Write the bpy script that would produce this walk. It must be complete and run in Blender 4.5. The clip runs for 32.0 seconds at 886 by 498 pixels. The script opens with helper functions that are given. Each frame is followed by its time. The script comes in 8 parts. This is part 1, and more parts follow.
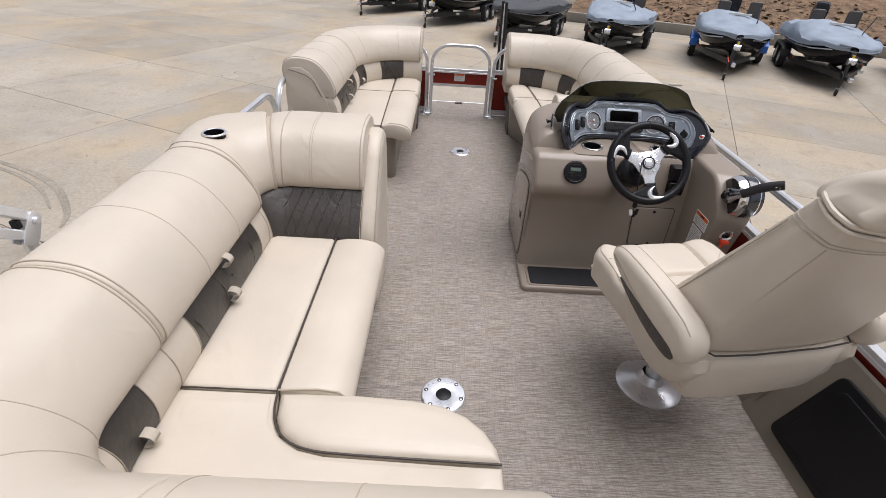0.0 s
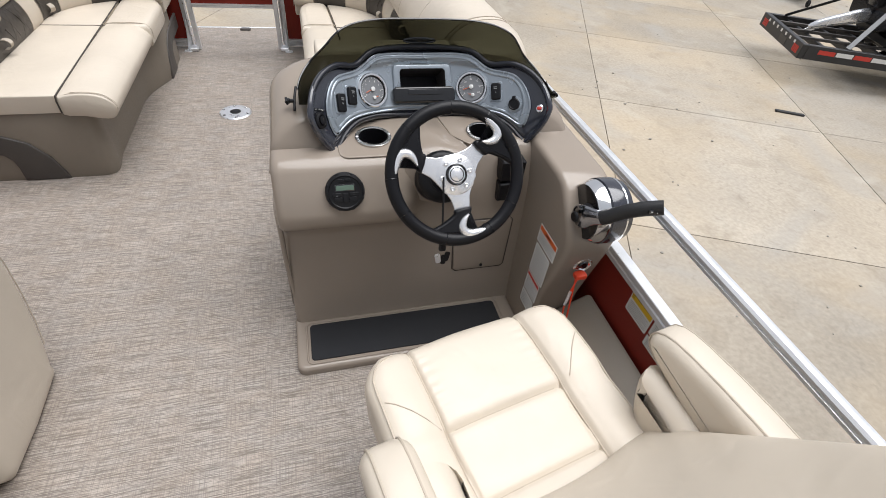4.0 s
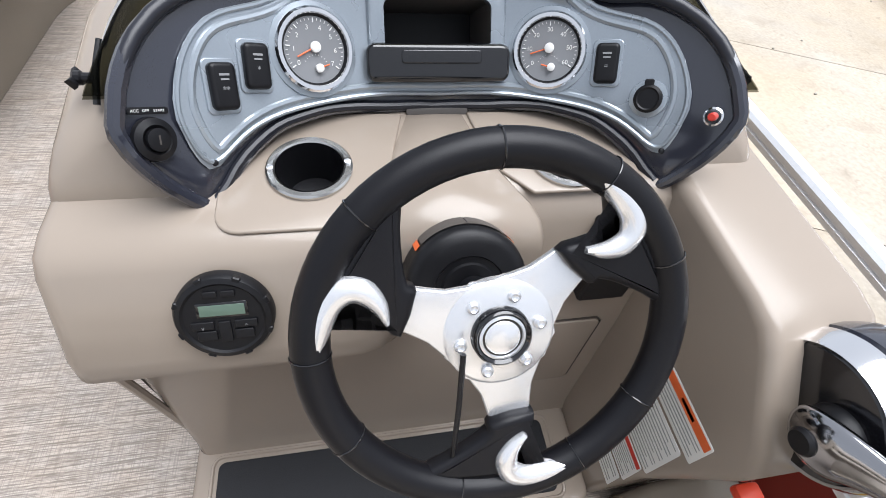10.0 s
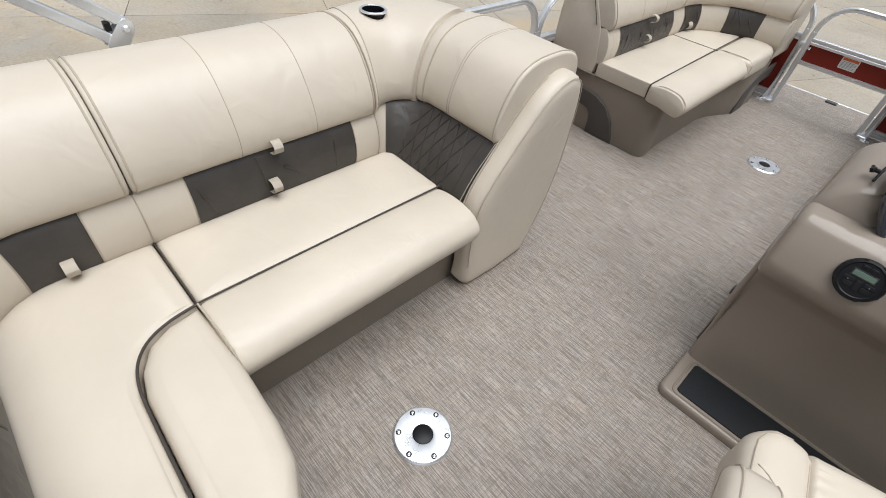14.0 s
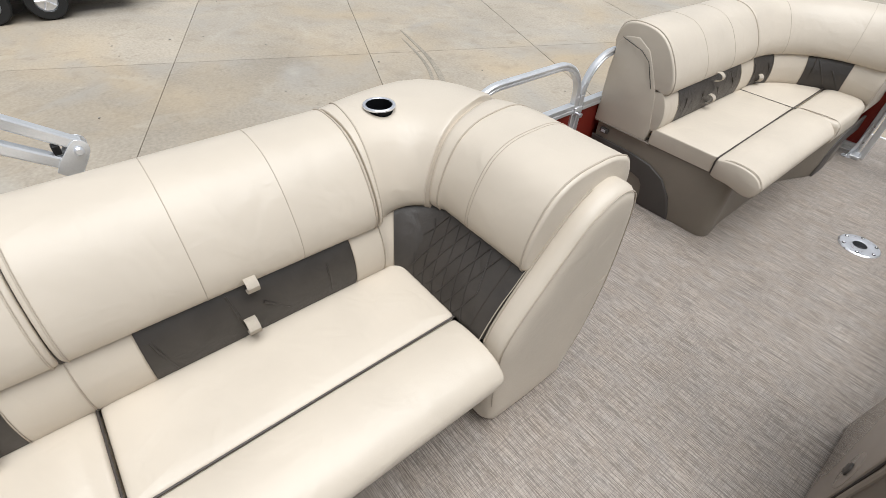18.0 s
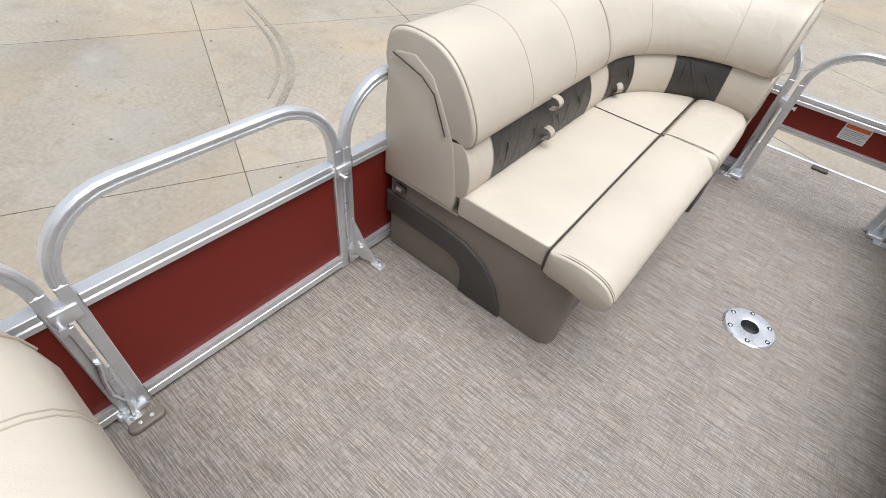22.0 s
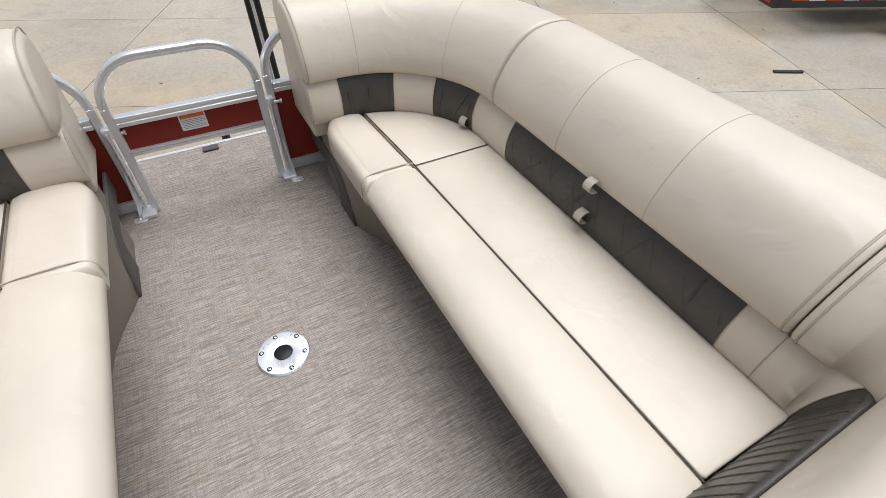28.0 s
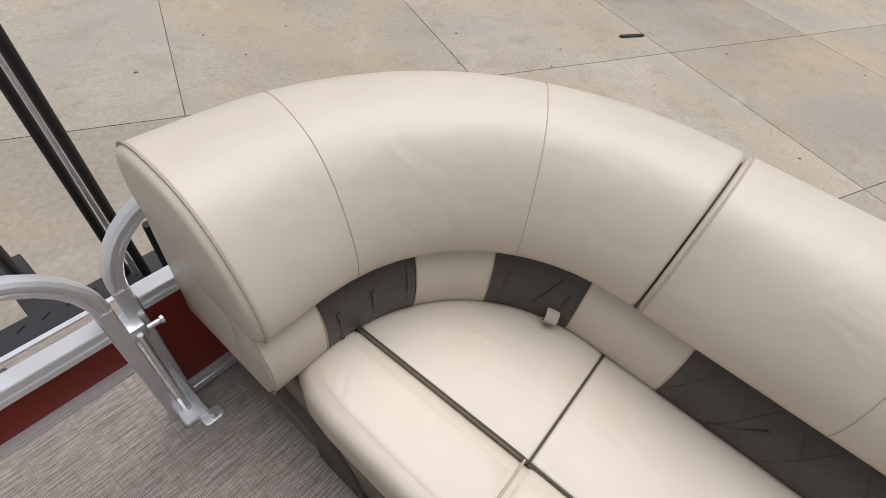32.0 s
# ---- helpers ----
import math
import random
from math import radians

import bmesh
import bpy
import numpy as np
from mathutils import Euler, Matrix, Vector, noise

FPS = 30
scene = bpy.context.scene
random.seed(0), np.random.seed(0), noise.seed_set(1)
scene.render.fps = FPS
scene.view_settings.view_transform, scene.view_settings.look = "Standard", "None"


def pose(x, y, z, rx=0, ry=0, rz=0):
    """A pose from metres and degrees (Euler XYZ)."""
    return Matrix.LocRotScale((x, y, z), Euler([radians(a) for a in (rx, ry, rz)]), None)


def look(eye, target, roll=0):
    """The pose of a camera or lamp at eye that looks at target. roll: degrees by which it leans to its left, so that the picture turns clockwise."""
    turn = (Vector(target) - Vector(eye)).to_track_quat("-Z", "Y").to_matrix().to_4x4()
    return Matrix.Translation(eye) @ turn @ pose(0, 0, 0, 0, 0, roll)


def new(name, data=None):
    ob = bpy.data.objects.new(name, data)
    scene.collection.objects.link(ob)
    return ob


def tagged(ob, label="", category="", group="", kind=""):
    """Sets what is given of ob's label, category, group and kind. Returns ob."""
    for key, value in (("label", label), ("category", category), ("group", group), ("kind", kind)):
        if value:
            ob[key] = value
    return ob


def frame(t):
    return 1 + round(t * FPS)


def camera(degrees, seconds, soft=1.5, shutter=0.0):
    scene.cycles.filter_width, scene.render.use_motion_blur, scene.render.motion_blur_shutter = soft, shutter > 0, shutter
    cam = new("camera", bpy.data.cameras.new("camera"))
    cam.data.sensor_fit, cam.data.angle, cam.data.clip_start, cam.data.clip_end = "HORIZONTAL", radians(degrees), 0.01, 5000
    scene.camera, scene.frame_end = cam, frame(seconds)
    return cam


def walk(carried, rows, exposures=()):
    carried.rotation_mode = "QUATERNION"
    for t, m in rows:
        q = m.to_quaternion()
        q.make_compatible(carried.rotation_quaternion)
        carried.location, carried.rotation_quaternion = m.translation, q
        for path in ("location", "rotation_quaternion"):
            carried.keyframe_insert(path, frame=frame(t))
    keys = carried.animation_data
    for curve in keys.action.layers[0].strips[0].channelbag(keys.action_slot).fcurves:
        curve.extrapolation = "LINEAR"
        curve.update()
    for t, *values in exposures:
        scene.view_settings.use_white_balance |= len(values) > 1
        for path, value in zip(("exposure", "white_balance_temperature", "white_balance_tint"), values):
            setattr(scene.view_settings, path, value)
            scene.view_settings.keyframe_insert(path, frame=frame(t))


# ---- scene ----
cam = camera(86.6, 32.0, soft=0.85)
PATH = [
    (0, (-0.135, 1.381, 1.559), (-0.105, 3.049, 0.457), 3.7),
    (0.5, (-0.137, 1.514, 1.533), (-0.141, 3.162, 0.400), 3.3),
    (1, (-0.134, 1.734, 1.534), (-0.065, 3.368, 0.383), 3.3),
    (1.5, (-0.110, 1.800, 1.535), (0.086, 3.408, 0.362), 3.8),
    (2, (0.011, 1.877, 1.509), (0.313, 3.463, 0.329), 4.1),
    (2.5, (0.262, 1.992, 1.486), (0.620, 3.535, 0.265), 4.1),
    (3, (0.398, 2.088, 1.474), (0.786, 3.577, 0.197), 5.0),
    (3.5, (0.430, 2.255, 1.465), (0.875, 3.690, 0.146), 6.3),
    (5.5, (0.561, 2.838, 1.364), (1.117, 4.129, -0.059), 8.5),
    (6, (0.537, 2.957, 1.322), (1.116, 4.215, -0.120), 9.1),
    (6.5, (0.592, 3.099, 1.257), (1.165, 4.345, -0.198), 8.9),
    (7, (0.648, 3.271, 1.170), (1.123, 4.503, -0.332), 7.8),
    (7.5, (0.648, 3.411, 1.150), (1.002, 4.615, -0.407), 7.1),
    (8, (0.666, 3.463, 1.156), (0.934, 4.678, -0.409), 6.9),
    (8.5, (0.681, 3.455, 1.163), (0.918, 4.682, -0.399), 7.1),
    (9, (0.699, 3.403, 1.160), (0.953, 4.639, -0.392), 7.8),
    (9.5, (0.725, 3.323, 1.138), (1.038, 4.527, -0.428), 9.0),
    (10, (0.703, 3.251, 1.138), (1.055, 4.434, -0.435), 9.2),
    (10.5, (0.665, 3.163, 1.132), (1.045, 4.321, -0.454), 9.4),
    (11, (0.569, 3.040, 1.170), (0.936, 4.208, -0.411), 8.9),
    (11.5, (0.443, 2.889, 1.230), (0.755, 4.104, -0.328), 9.1),
    (12, (0.391, 2.768, 1.284), (0.547, 4.059, -0.236), 9.9),
    (12.5, (0.360, 2.630, 1.343), (0.249, 3.985, -0.124), 10.7),
    (13, (0.295, 2.460, 1.372), (-0.088, 3.819, -0.044), 11.0),
    (13.5, (0.311, 2.267, 1.403), (-0.407, 3.508, 0.008), 8.8),
    (14, (0.337, 2.163, 1.408), (-0.614, 3.248, 0.022), 7.9),
    (14.5, (0.390, 2.122, 1.406), (-0.715, 3.053, 0.023), 8.3),
    (16.5, (0.322, 2.028, 1.415), (-0.974, 2.637, 0.019), 8.8),
    (17, (0.251, 2.125, 1.437), (-1.015, 2.846, 0.065), 8.6),
    (17.5, (0.141, 2.333, 1.448), (-1.071, 3.186, 0.106), 5.1),
    (18, (0.047, 2.529, 1.455), (-1.073, 3.516, 0.124), 3.6),
    (18.5, (-0.074, 2.686, 1.475), (-1.012, 3.873, 0.168), 4.6),
    (19, (-0.090, 2.818, 1.481), (-0.810, 4.164, 0.188), 5.3),
    (19.5, (-0.035, 3.034, 1.449), (-0.592, 4.464, 0.166), 4.7),
    (20, (-0.068, 3.214, 1.429), (-0.552, 4.664, 0.139), 5.4),
    (20.5, (-0.203, 3.358, 1.390), (-0.711, 4.807, 0.108), 6.1),
    (21, (-0.284, 3.457, 1.382), (-0.853, 4.858, 0.075), 6.4),
    (21.5, (-0.290, 3.590, 1.351), (-0.962, 4.893, -0.010), 7.5),
    (22, (-0.269, 3.718, 1.323), (-1.082, 4.879, -0.087), 7.5),
    (22.5, (-0.332, 3.841, 1.313), (-1.208, 4.905, -0.137), 8.1),
    (23, (-0.405, 3.984, 1.323), (-1.280, 5.024, -0.144), 8.3),
    (23.5, (-0.363, 4.140, 1.336), (-1.221, 5.205, -0.123), 8.6),
    (24, (-0.268, 4.289, 1.347), (-1.164, 5.389, -0.064), 7.8),
    (24.5, (-0.225, 4.379, 1.366), (-1.138, 5.489, -0.026), 7.0),
    (26.5, (-0.178, 4.515, 1.438), (-0.191, 5.920, 0.015), 5.6),
    (27, (-0.086, 4.427, 1.464), (0.206, 5.808, 0.047), 4.4),
    (27.5, (0.003, 4.310, 1.432), (0.546, 5.629, 0.030), 2.8),
    (28, (0.059, 4.252, 1.424), (0.763, 5.487, 0.017), 1.4),
    (28.5, (0.057, 4.324, 1.408), (0.932, 5.422, -0.016), 2.8),
    (29, (0.037, 4.449, 1.400), (1.079, 5.372, -0.036), 4.1),
    (29.5, (0.072, 4.563, 1.382), (1.237, 5.318, -0.058), 5.1),
    (30, (0.173, 4.739, 1.352), (1.381, 5.378, -0.108), 5.8),
    (30.5, (0.232, 4.937, 1.337), (1.447, 5.525, -0.138), 7.7),
    (31, (0.222, 5.216, 1.336), (1.436, 5.787, -0.148), 9.7),
    (31.5, (0.220, 5.422, 1.331), (1.420, 6.028, -0.149), 10.5),
    (32, (0.278, 5.605, 1.334), (1.409, 6.304, -0.161), 11.5),
]
EXPO = [(0, 0.12, 6250, 15), (2, 0.27, 6250, 13), (3, 0.33, 6250, 12), (6, 0.44, 6200, 10), (8, 1.00, 5990, 11), (11, 0.75, 6080, 11), (12, 0.48, 6180, 12), (13, 0.34, 6150, 10), (14, 0.13, 6150, 9), (17, 0.07, 6250, 9), (20, 0.50, 6080, 10), (22, 0.31, 6070, 10), (24, 0.22, 6060, 10), (27, 0.30, 6080, 10), (28.5, 0.16, 6150, 11), (30, 0.03, 6250, 12), (31, -0.07, 6300, 13), (32, -0.07, 6270, 13)]
walk(cam, [(t, look(e, g, r)) for t, e, g, r in PATH], EXPO)

# ---- world, sun and exposure ----
world = bpy.data.worlds.new("sky")
scene.world = world
world.use_nodes = True
_wn = world.node_tree
_bg = _wn.nodes["Background"]
_sky = _wn.nodes.new("ShaderNodeTexSky")
_sky.sky_type, _sky.sun_disc = 'NISHITA', False
_sky.sun_elevation, _sky.sun_rotation = radians(76), radians(80)
_sky.air_density, _sky.dust_density, _sky.ozone_density = 1.0, 4.0, 0.6
_hs = _wn.nodes.new("ShaderNodeHueSaturation")      # a thin bright overcast: the sky's own gradient, paled
_hs.inputs["Saturation"].default_value = 0.3
_mx = _wn.nodes.new("ShaderNodeMix")
_mx.data_type = 'RGBA'
_mx.inputs[0].default_value = 0.55
_mx.inputs[7].default_value = (8.6, 8.8, 9.1, 1)
_wn.links.new(_sky.outputs[0], _hs.inputs["Color"])
_wn.links.new(_hs.outputs[0], _mx.inputs[6])
_wn.links.new(_mx.outputs[2], _bg.inputs[0])
_bg.inputs[1].default_value = 0.062
_sun = bpy.data.lights.new("sun", 'SUN')
_sun.energy, _sun.angle, _sun.color = 3.15, radians(56), (1.0, 0.98, 0.95)
sun = new("sun", _sun)
sun.matrix_world = look((0, 0, 20), (-20 * math.cos(radians(76)) * math.sin(radians(80)), -20 * math.cos(radians(76)) * math.cos(radians(80)), 20 - 20 * math.sin(radians(76))))


# ---- materials ----
def mat(name, color, rough=0.5, metal=0.0, var=0.12, scale=6.0, fine=0.0, fine_scale=400.0, bump=0.0, coat=0.0, spec=0.5, stain=None, island=False, dent=0.0, dent_scale=20.0):
    """A surface with two scales of variation: broad tone shifts and fine grain with relief."""
    m = bpy.data.materials.new(name)
    m.use_nodes = True
    n, l = m.node_tree.nodes, m.node_tree.links
    b = n["Principled BSDF"]
    b.inputs["Roughness"].default_value, b.inputs["Metallic"].default_value = rough, metal
    b.inputs["Coat Weight"].default_value, b.inputs["Specular IOR Level"].default_value = coat, spec
    b.inputs["Coat Roughness"].default_value = 0.08
    tc = n.new("ShaderNodeTexCoord")
    big = n.new("ShaderNodeTexNoise")
    big.inputs["Scale"].default_value, big.inputs["Detail"].default_value = scale, 5
    l.new(tc.outputs["Object"], big.inputs["Vector"])
    ramp = n.new("ShaderNodeMix")
    ramp.data_type = 'RGBA'
    lo = stain or tuple(c * (1 - var) for c in color)
    hi = tuple(min(1, c * (1 + var)) for c in color)
    ramp.inputs[6].default_value, ramp.inputs[7].default_value = (*lo, 1), (*hi, 1)
    mr = n.new("ShaderNodeMapRange")
    mr.inputs[1].default_value, mr.inputs[2].default_value = 0.3, 0.7
    l.new(big.outputs["Fac"], mr.inputs[0])
    l.new(mr.outputs[0], ramp.inputs[0])
    out = ramp.outputs[2]
    small = n.new("ShaderNodeTexNoise")
    small.inputs["Scale"].default_value, small.inputs["Detail"].default_value = fine_scale, 3
    l.new(tc.outputs["Object"], small.inputs["Vector"])
    if fine:
        mul = n.new("ShaderNodeMix")
        mul.data_type, mul.blend_type = 'RGBA', 'MULTIPLY'
        mul.inputs[0].default_value = 1.0
        fr = n.new("ShaderNodeMapRange")
        fr.inputs[1].default_value, fr.inputs[2].default_value, fr.inputs[3].default_value = 0.3, 0.7, 1 - fine
        l.new(small.outputs["Fac"], fr.inputs[0])
        l.new(out, mul.inputs[6])
        l.new(fr.outputs[0], mul.inputs[7])
        out = mul.outputs[2]
    if island:
        oi = n.new("ShaderNodeObjectInfo")
        hs = n.new("ShaderNodeHueSaturation")
        vr = n.new("ShaderNodeMapRange")
        vr.inputs[3].default_value, vr.inputs[4].default_value = 0.86, 1.12
        l.new(oi.outputs["Random"], vr.inputs[0])
        l.new(vr.outputs[0], hs.inputs["Value"])
        l.new(out, hs.inputs["Color"])
        out = hs.outputs[0]
    l.new(out, b.inputs["Base Color"])
    rr = n.new("ShaderNodeMapRange")
    rr.inputs[3].default_value, rr.inputs[4].default_value = max(0.02, rough - 0.06), min(1, rough + 0.08)
    l.new(big.outputs["Fac"], rr.inputs[0])
    l.new(rr.outputs[0], b.inputs["Roughness"])
    soft = None
    if dent:
        dn = n.new("ShaderNodeTexNoise")
        dn.inputs["Scale"].default_value, dn.inputs["Detail"].default_value, dn.inputs["Distortion"].default_value = dent_scale, 2, 0.8
        l.new(tc.outputs["Object"], dn.inputs["Vector"])
        soft = n.new("ShaderNodeBump")
        soft.inputs["Strength"].default_value, soft.inputs["Distance"].default_value = 1.0, dent
        l.new(dn.outputs["Fac"], soft.inputs["Height"])
        l.new(soft.outputs[0], b.inputs["Normal"])
    if bump:
        bp = n.new("ShaderNodeBump")
        bp.inputs["Strength"].default_value, bp.inputs["Distance"].default_value = 1.0, bump
        l.new(small.outputs["Fac"], bp.inputs["Height"])
        if soft:
            l.new(soft.outputs[0], bp.inputs["Normal"])
        l.new(bp.outputs[0], b.inputs["Normal"])
    return m


def woven(name):
    """Woven vinyl deck flooring: fine broken threads that run mostly across the boat."""
    m = bpy.data.materials.new(name)
    m.use_nodes = True
    n, l = m.node_tree.nodes, m.node_tree.links
    b = n["Principled BSDF"]
    b.inputs["Roughness"].default_value = 0.55
    b.inputs["Specular IOR Level"].default_value = 0.35
    tc = n.new("ShaderNodeTexCoord")

    def threads(sx, sy, detail=3.0):
        mp = n.new("ShaderNodeMapping")
        mp.inputs["Scale"].default_value = (sx, sy, 1)
        t = n.new("ShaderNodeTexNoise")
        t.inputs["Scale"].default_value, t.inputs["Detail"].default_value, t.inputs["Roughness"].default_value = 1.0, detail, 0.65
        l.new(tc.outputs["Object"], mp.inputs[0])
        l.new(mp.outputs[0], t.inputs["Vector"])
        return t
    across, short, along, blot = threads(8, 330, 1.5), threads(40, 280, 1.5), threads(330, 9, 1.5), threads(2.2, 2.2, 4)

    def remap(t, a, c, lo, hi):
        r = n.new("ShaderNodeMapRange")
        r.inputs[1].default_value, r.inputs[2].default_value, r.inputs[3].default_value, r.inputs[4].default_value = a, c, lo, hi
        l.new(t.outputs["Fac"], r.inputs[0])
        return r
    ra, rs, rl, rb = remap(across, 0.36, 0.64, 0, 1), remap(short, 0.38, 0.64, -0.28, 0.28), remap(along, 0.48, 0.64, 0, 0.46), remap(blot, 0.3, 0.7, 0.92, 1.06)
    c1 = n.new("ShaderNodeMix")
    c1.data_type = 'RGBA'
    c1.inputs[6].default_value, c1.inputs[7].default_value = (0.172, 0.148, 0.127, 1), (0.395, 0.350, 0.306, 1)
    add = n.new("ShaderNodeMath")
    add.operation, add.use_clamp = 'ADD', True
    l.new(ra.outputs[0], add.inputs[0])
    l.new(rs.outputs[0], add.inputs[1])
    l.new(add.outputs[0], c1.inputs[0])
    c2 = n.new("ShaderNodeMix")
    c2.data_type = 'RGBA'
    c2.inputs[7].default_value = (0.165, 0.142, 0.125, 1)
    l.new(rl.outputs[0], c2.inputs[0])
    l.new(c1.outputs[2], c2.inputs[6])
    c3 = n.new("ShaderNodeMix")
    c3.data_type, c3.blend_type = 'RGBA', 'MULTIPLY'
    c3.inputs[0].default_value = 1.0
    l.new(c2.outputs[2], c3.inputs[6])
    hue = n.new("ShaderNodeMix")                     # dye lots: warmer and cooler yarn in loose patches
    hue.data_type = 'RGBA'
    hue.inputs[6].default_value, hue.inputs[7].default_value = (0.995, 0.965, 0.935, 1), (1.005, 1.015, 1.03, 1)
    l.new(remap(threads(9, 14, 3), 0.35, 0.65, 0, 1).outputs[0], hue.inputs[0])
    c4 = n.new("ShaderNodeMix")
    c4.data_type, c4.blend_type = 'RGBA', 'MULTIPLY'
    c4.inputs[0].default_value = 1.0
    l.new(hue.outputs[2], c4.inputs[6])
    l.new(rb.outputs[0], c4.inputs[7])
    l.new(c4.outputs[2], c3.inputs[7])
    l.new(c3.outputs[2], b.inputs["Base Color"])
    bp = n.new("ShaderNodeBump")
    bp.inputs["Strength"].default_value, bp.inputs["Distance"].default_value = 0.6, 0.0012
    l.new(across.outputs["Fac"], bp.inputs["Height"])
    l.new(bp.outputs[0], b.inputs["Normal"])
    return m


def concrete(name, color, island=True):
    """Weathered driveway concrete: brown-orange blotches, grey worn patches, fine aggregate."""
    m = mat(name, color, rough=0.82, var=0.12, scale=0.5, fine=0.2, fine_scale=22, bump=0.003, island=island, spec=0.3)
    n, l = m.node_tree.nodes, m.node_tree.links
    b = n["Principled BSDF"]
    src = b.inputs["Base Color"].links[0].from_socket
    tc = n.new("ShaderNodeTexCoord")
    for sc, lo, hi, col, dist in ((0.35, 0.45, 0.72, (0.44, 0.345, 0.225, 1), 0.6), (0.55, 0.50, 0.74, (0.335, 0.318, 0.29, 1), 0.8), (1.3, 0.58, 0.80, (0.50, 0.46, 0.39, 1), 0.9), (3.0, 0.55, 0.78, (0.24, 0.20, 0.15, 1), 0.4), (9.0, 0.60, 0.74, (0.22, 0.19, 0.15, 1), 0.8)):
        t = n.new("ShaderNodeTexNoise")
        t.inputs["Scale"].default_value, t.inputs["Detail"].default_value, t.inputs["Distortion"].default_value = sc, 6, dist
        l.new(tc.outputs["Object"], t.inputs["Vector"])
        r = n.new("ShaderNodeMapRange")
        r.inputs[1].default_value, r.inputs[2].default_value, r.inputs[4].default_value = lo, hi, 0.75 if sc < 1 else 0.42
        l.new(t.outputs["Fac"], r.inputs[0])
        mx = n.new("ShaderNodeMix")
        mx.data_type = 'RGBA'
        mx.inputs[7].default_value = col
        l.new(r.outputs[0], mx.inputs[0])
        l.new(src, mx.inputs[6])
        src = mx.outputs[2]
    l.new(src, b.inputs["Base Color"])
    return m


VINYL = mat("beige_vinyl", (0.592, 0.524, 0.433), rough=0.37, var=0.045, scale=4, fine=0.04, fine_scale=900, bump=0.0003, spec=0.5, dent=0.004, dent_scale=9)
PIPING = mat("beige_piping", (0.50, 0.43, 0.345), rough=0.5, var=0.05, fine=0.2, fine_scale=1500, bump=0.0004)
# also colours the shade in the door and hatch gaps
SEAMDARK = mat("dark_piping_and_gap", (0.045, 0.036, 0.03), rough=0.55, var=0.1)
CHARCOAL = mat("charcoal_vinyl", (0.050, 0.043, 0.037), rough=0.36, var=0.15, scale=12, fine=0.08, fine_scale=900, bump=0.0004, dent=0.0032, dent_scale=20)
TAUPE = mat("taupe_moulded_plastic", (0.215, 0.185, 0.148), rough=0.4, var=0.05, fine=0.05, fine_scale=1200, bump=0.0002)
GELCOAT = mat("taupe_gelcoat", (0.275, 0.231, 0.189), rough=0.2, spec=0.42, var=0.04, scale=3, coat=0.06, dent=0.002, dent_scale=3)
POCKET = mat("dark_grey_plastic", (0.07, 0.062, 0.056), rough=0.5, var=0.08, fine=0.08, bump=0.0003)
RED = mat("burgundy_panel", (0.21, 0.025, 0.016), rough=0.42, var=0.06, scale=2, fine=0.04, fine_scale=700, spec=0.2)
ALU = mat("anodised_aluminium", (0.75, 0.76, 0.775), rough=0.3, metal=0.6, var=0.05, scale=14, fine=0.05, fine_scale=250)
POLISHED = mat("polished_aluminium", (0.80, 0.81, 0.84), rough=0.28, metal=0.8, var=0.06, scale=30, fine=0.06, fine_scale=300)
CHROME = mat("chrome", (0.85, 0.85, 0.86), rough=0.06, metal=1.0, var=0.01)
BLACK = mat("black_plastic", (0.007, 0.007, 0.0085), rough=0.38, spec=0.28, var=0.1, fine=0.1, fine_scale=900, bump=0.0002)
GLOSSBLACK = mat("gloss_black_plastic", (0.006, 0.006, 0.0075), rough=0.12, var=0.05, coat=0.5)
RUBBER = mat("black_rubber_mat", (0.010, 0.011, 0.014), rough=0.75, var=0.12, fine=0.35, fine_scale=700, bump=0.001)
LEATHER = mat("black_grained_leather", (0.006, 0.006, 0.0078), rough=0.36, spec=0.24, var=0.08, fine=0.12, fine_scale=1100, bump=0.00015)
GRAPHITE = mat("graphite_gelcoat", (0.024, 0.026, 0.037), rough=0.16, var=0.08, scale=8, fine=0.12, fine_scale=700, coat=0.8)
HOODRIM = mat("dark_rim_plastic", (0.014, 0.015, 0.021), rough=0.32, spec=0.4, var=0.08, scale=8)
STEEL = mat("stainless_steel", (0.56, 0.555, 0.54), rough=0.2, metal=0.95, var=0.04, scale=20)
SILVERPANEL = mat("brushed_silver_panel", (0.345, 0.385, 0.425), rough=0.27, metal=0.55, var=0.06, scale=5, fine=0.05, fine_scale=400)
WHITE = mat("white_label", (0.72, 0.72, 0.70), rough=0.45, var=0.03)
ORANGE = mat("orange_print", (0.75, 0.14, 0.03), rough=0.45, var=0.03)
REDPRINT = mat("red_print", (0.55, 0.04, 0.025), rough=0.45, var=0.03)
YELLOW = mat("yellow_print", (0.72, 0.47, 0.02), rough=0.45, var=0.03)
INK = mat("ink", (0.03, 0.03, 0.035), rough=0.6, var=0.03)
GREYINK = mat("grey_print", (0.24, 0.245, 0.25), rough=0.6, var=0.03)
CORAL = mat("orange_red_cord", (0.72, 0.06, 0.02), rough=0.4, var=0.05)
LCD = mat("lcd_screen", (0.10, 0.15, 0.115), rough=0.15, var=0.05)
DIAL = mat("dial_face", (0.20, 0.205, 0.215), rough=0.28, var=0.08)
STRAP = mat("beige_webbing", (0.50, 0.44, 0.36), rough=0.7, var=0.06, fine=0.25, fine_scale=800, bump=0.0005)
FLOORM = woven("woven_vinyl_floor")
SLAB = concrete("worn_concrete", (0.40, 0.352, 0.285))
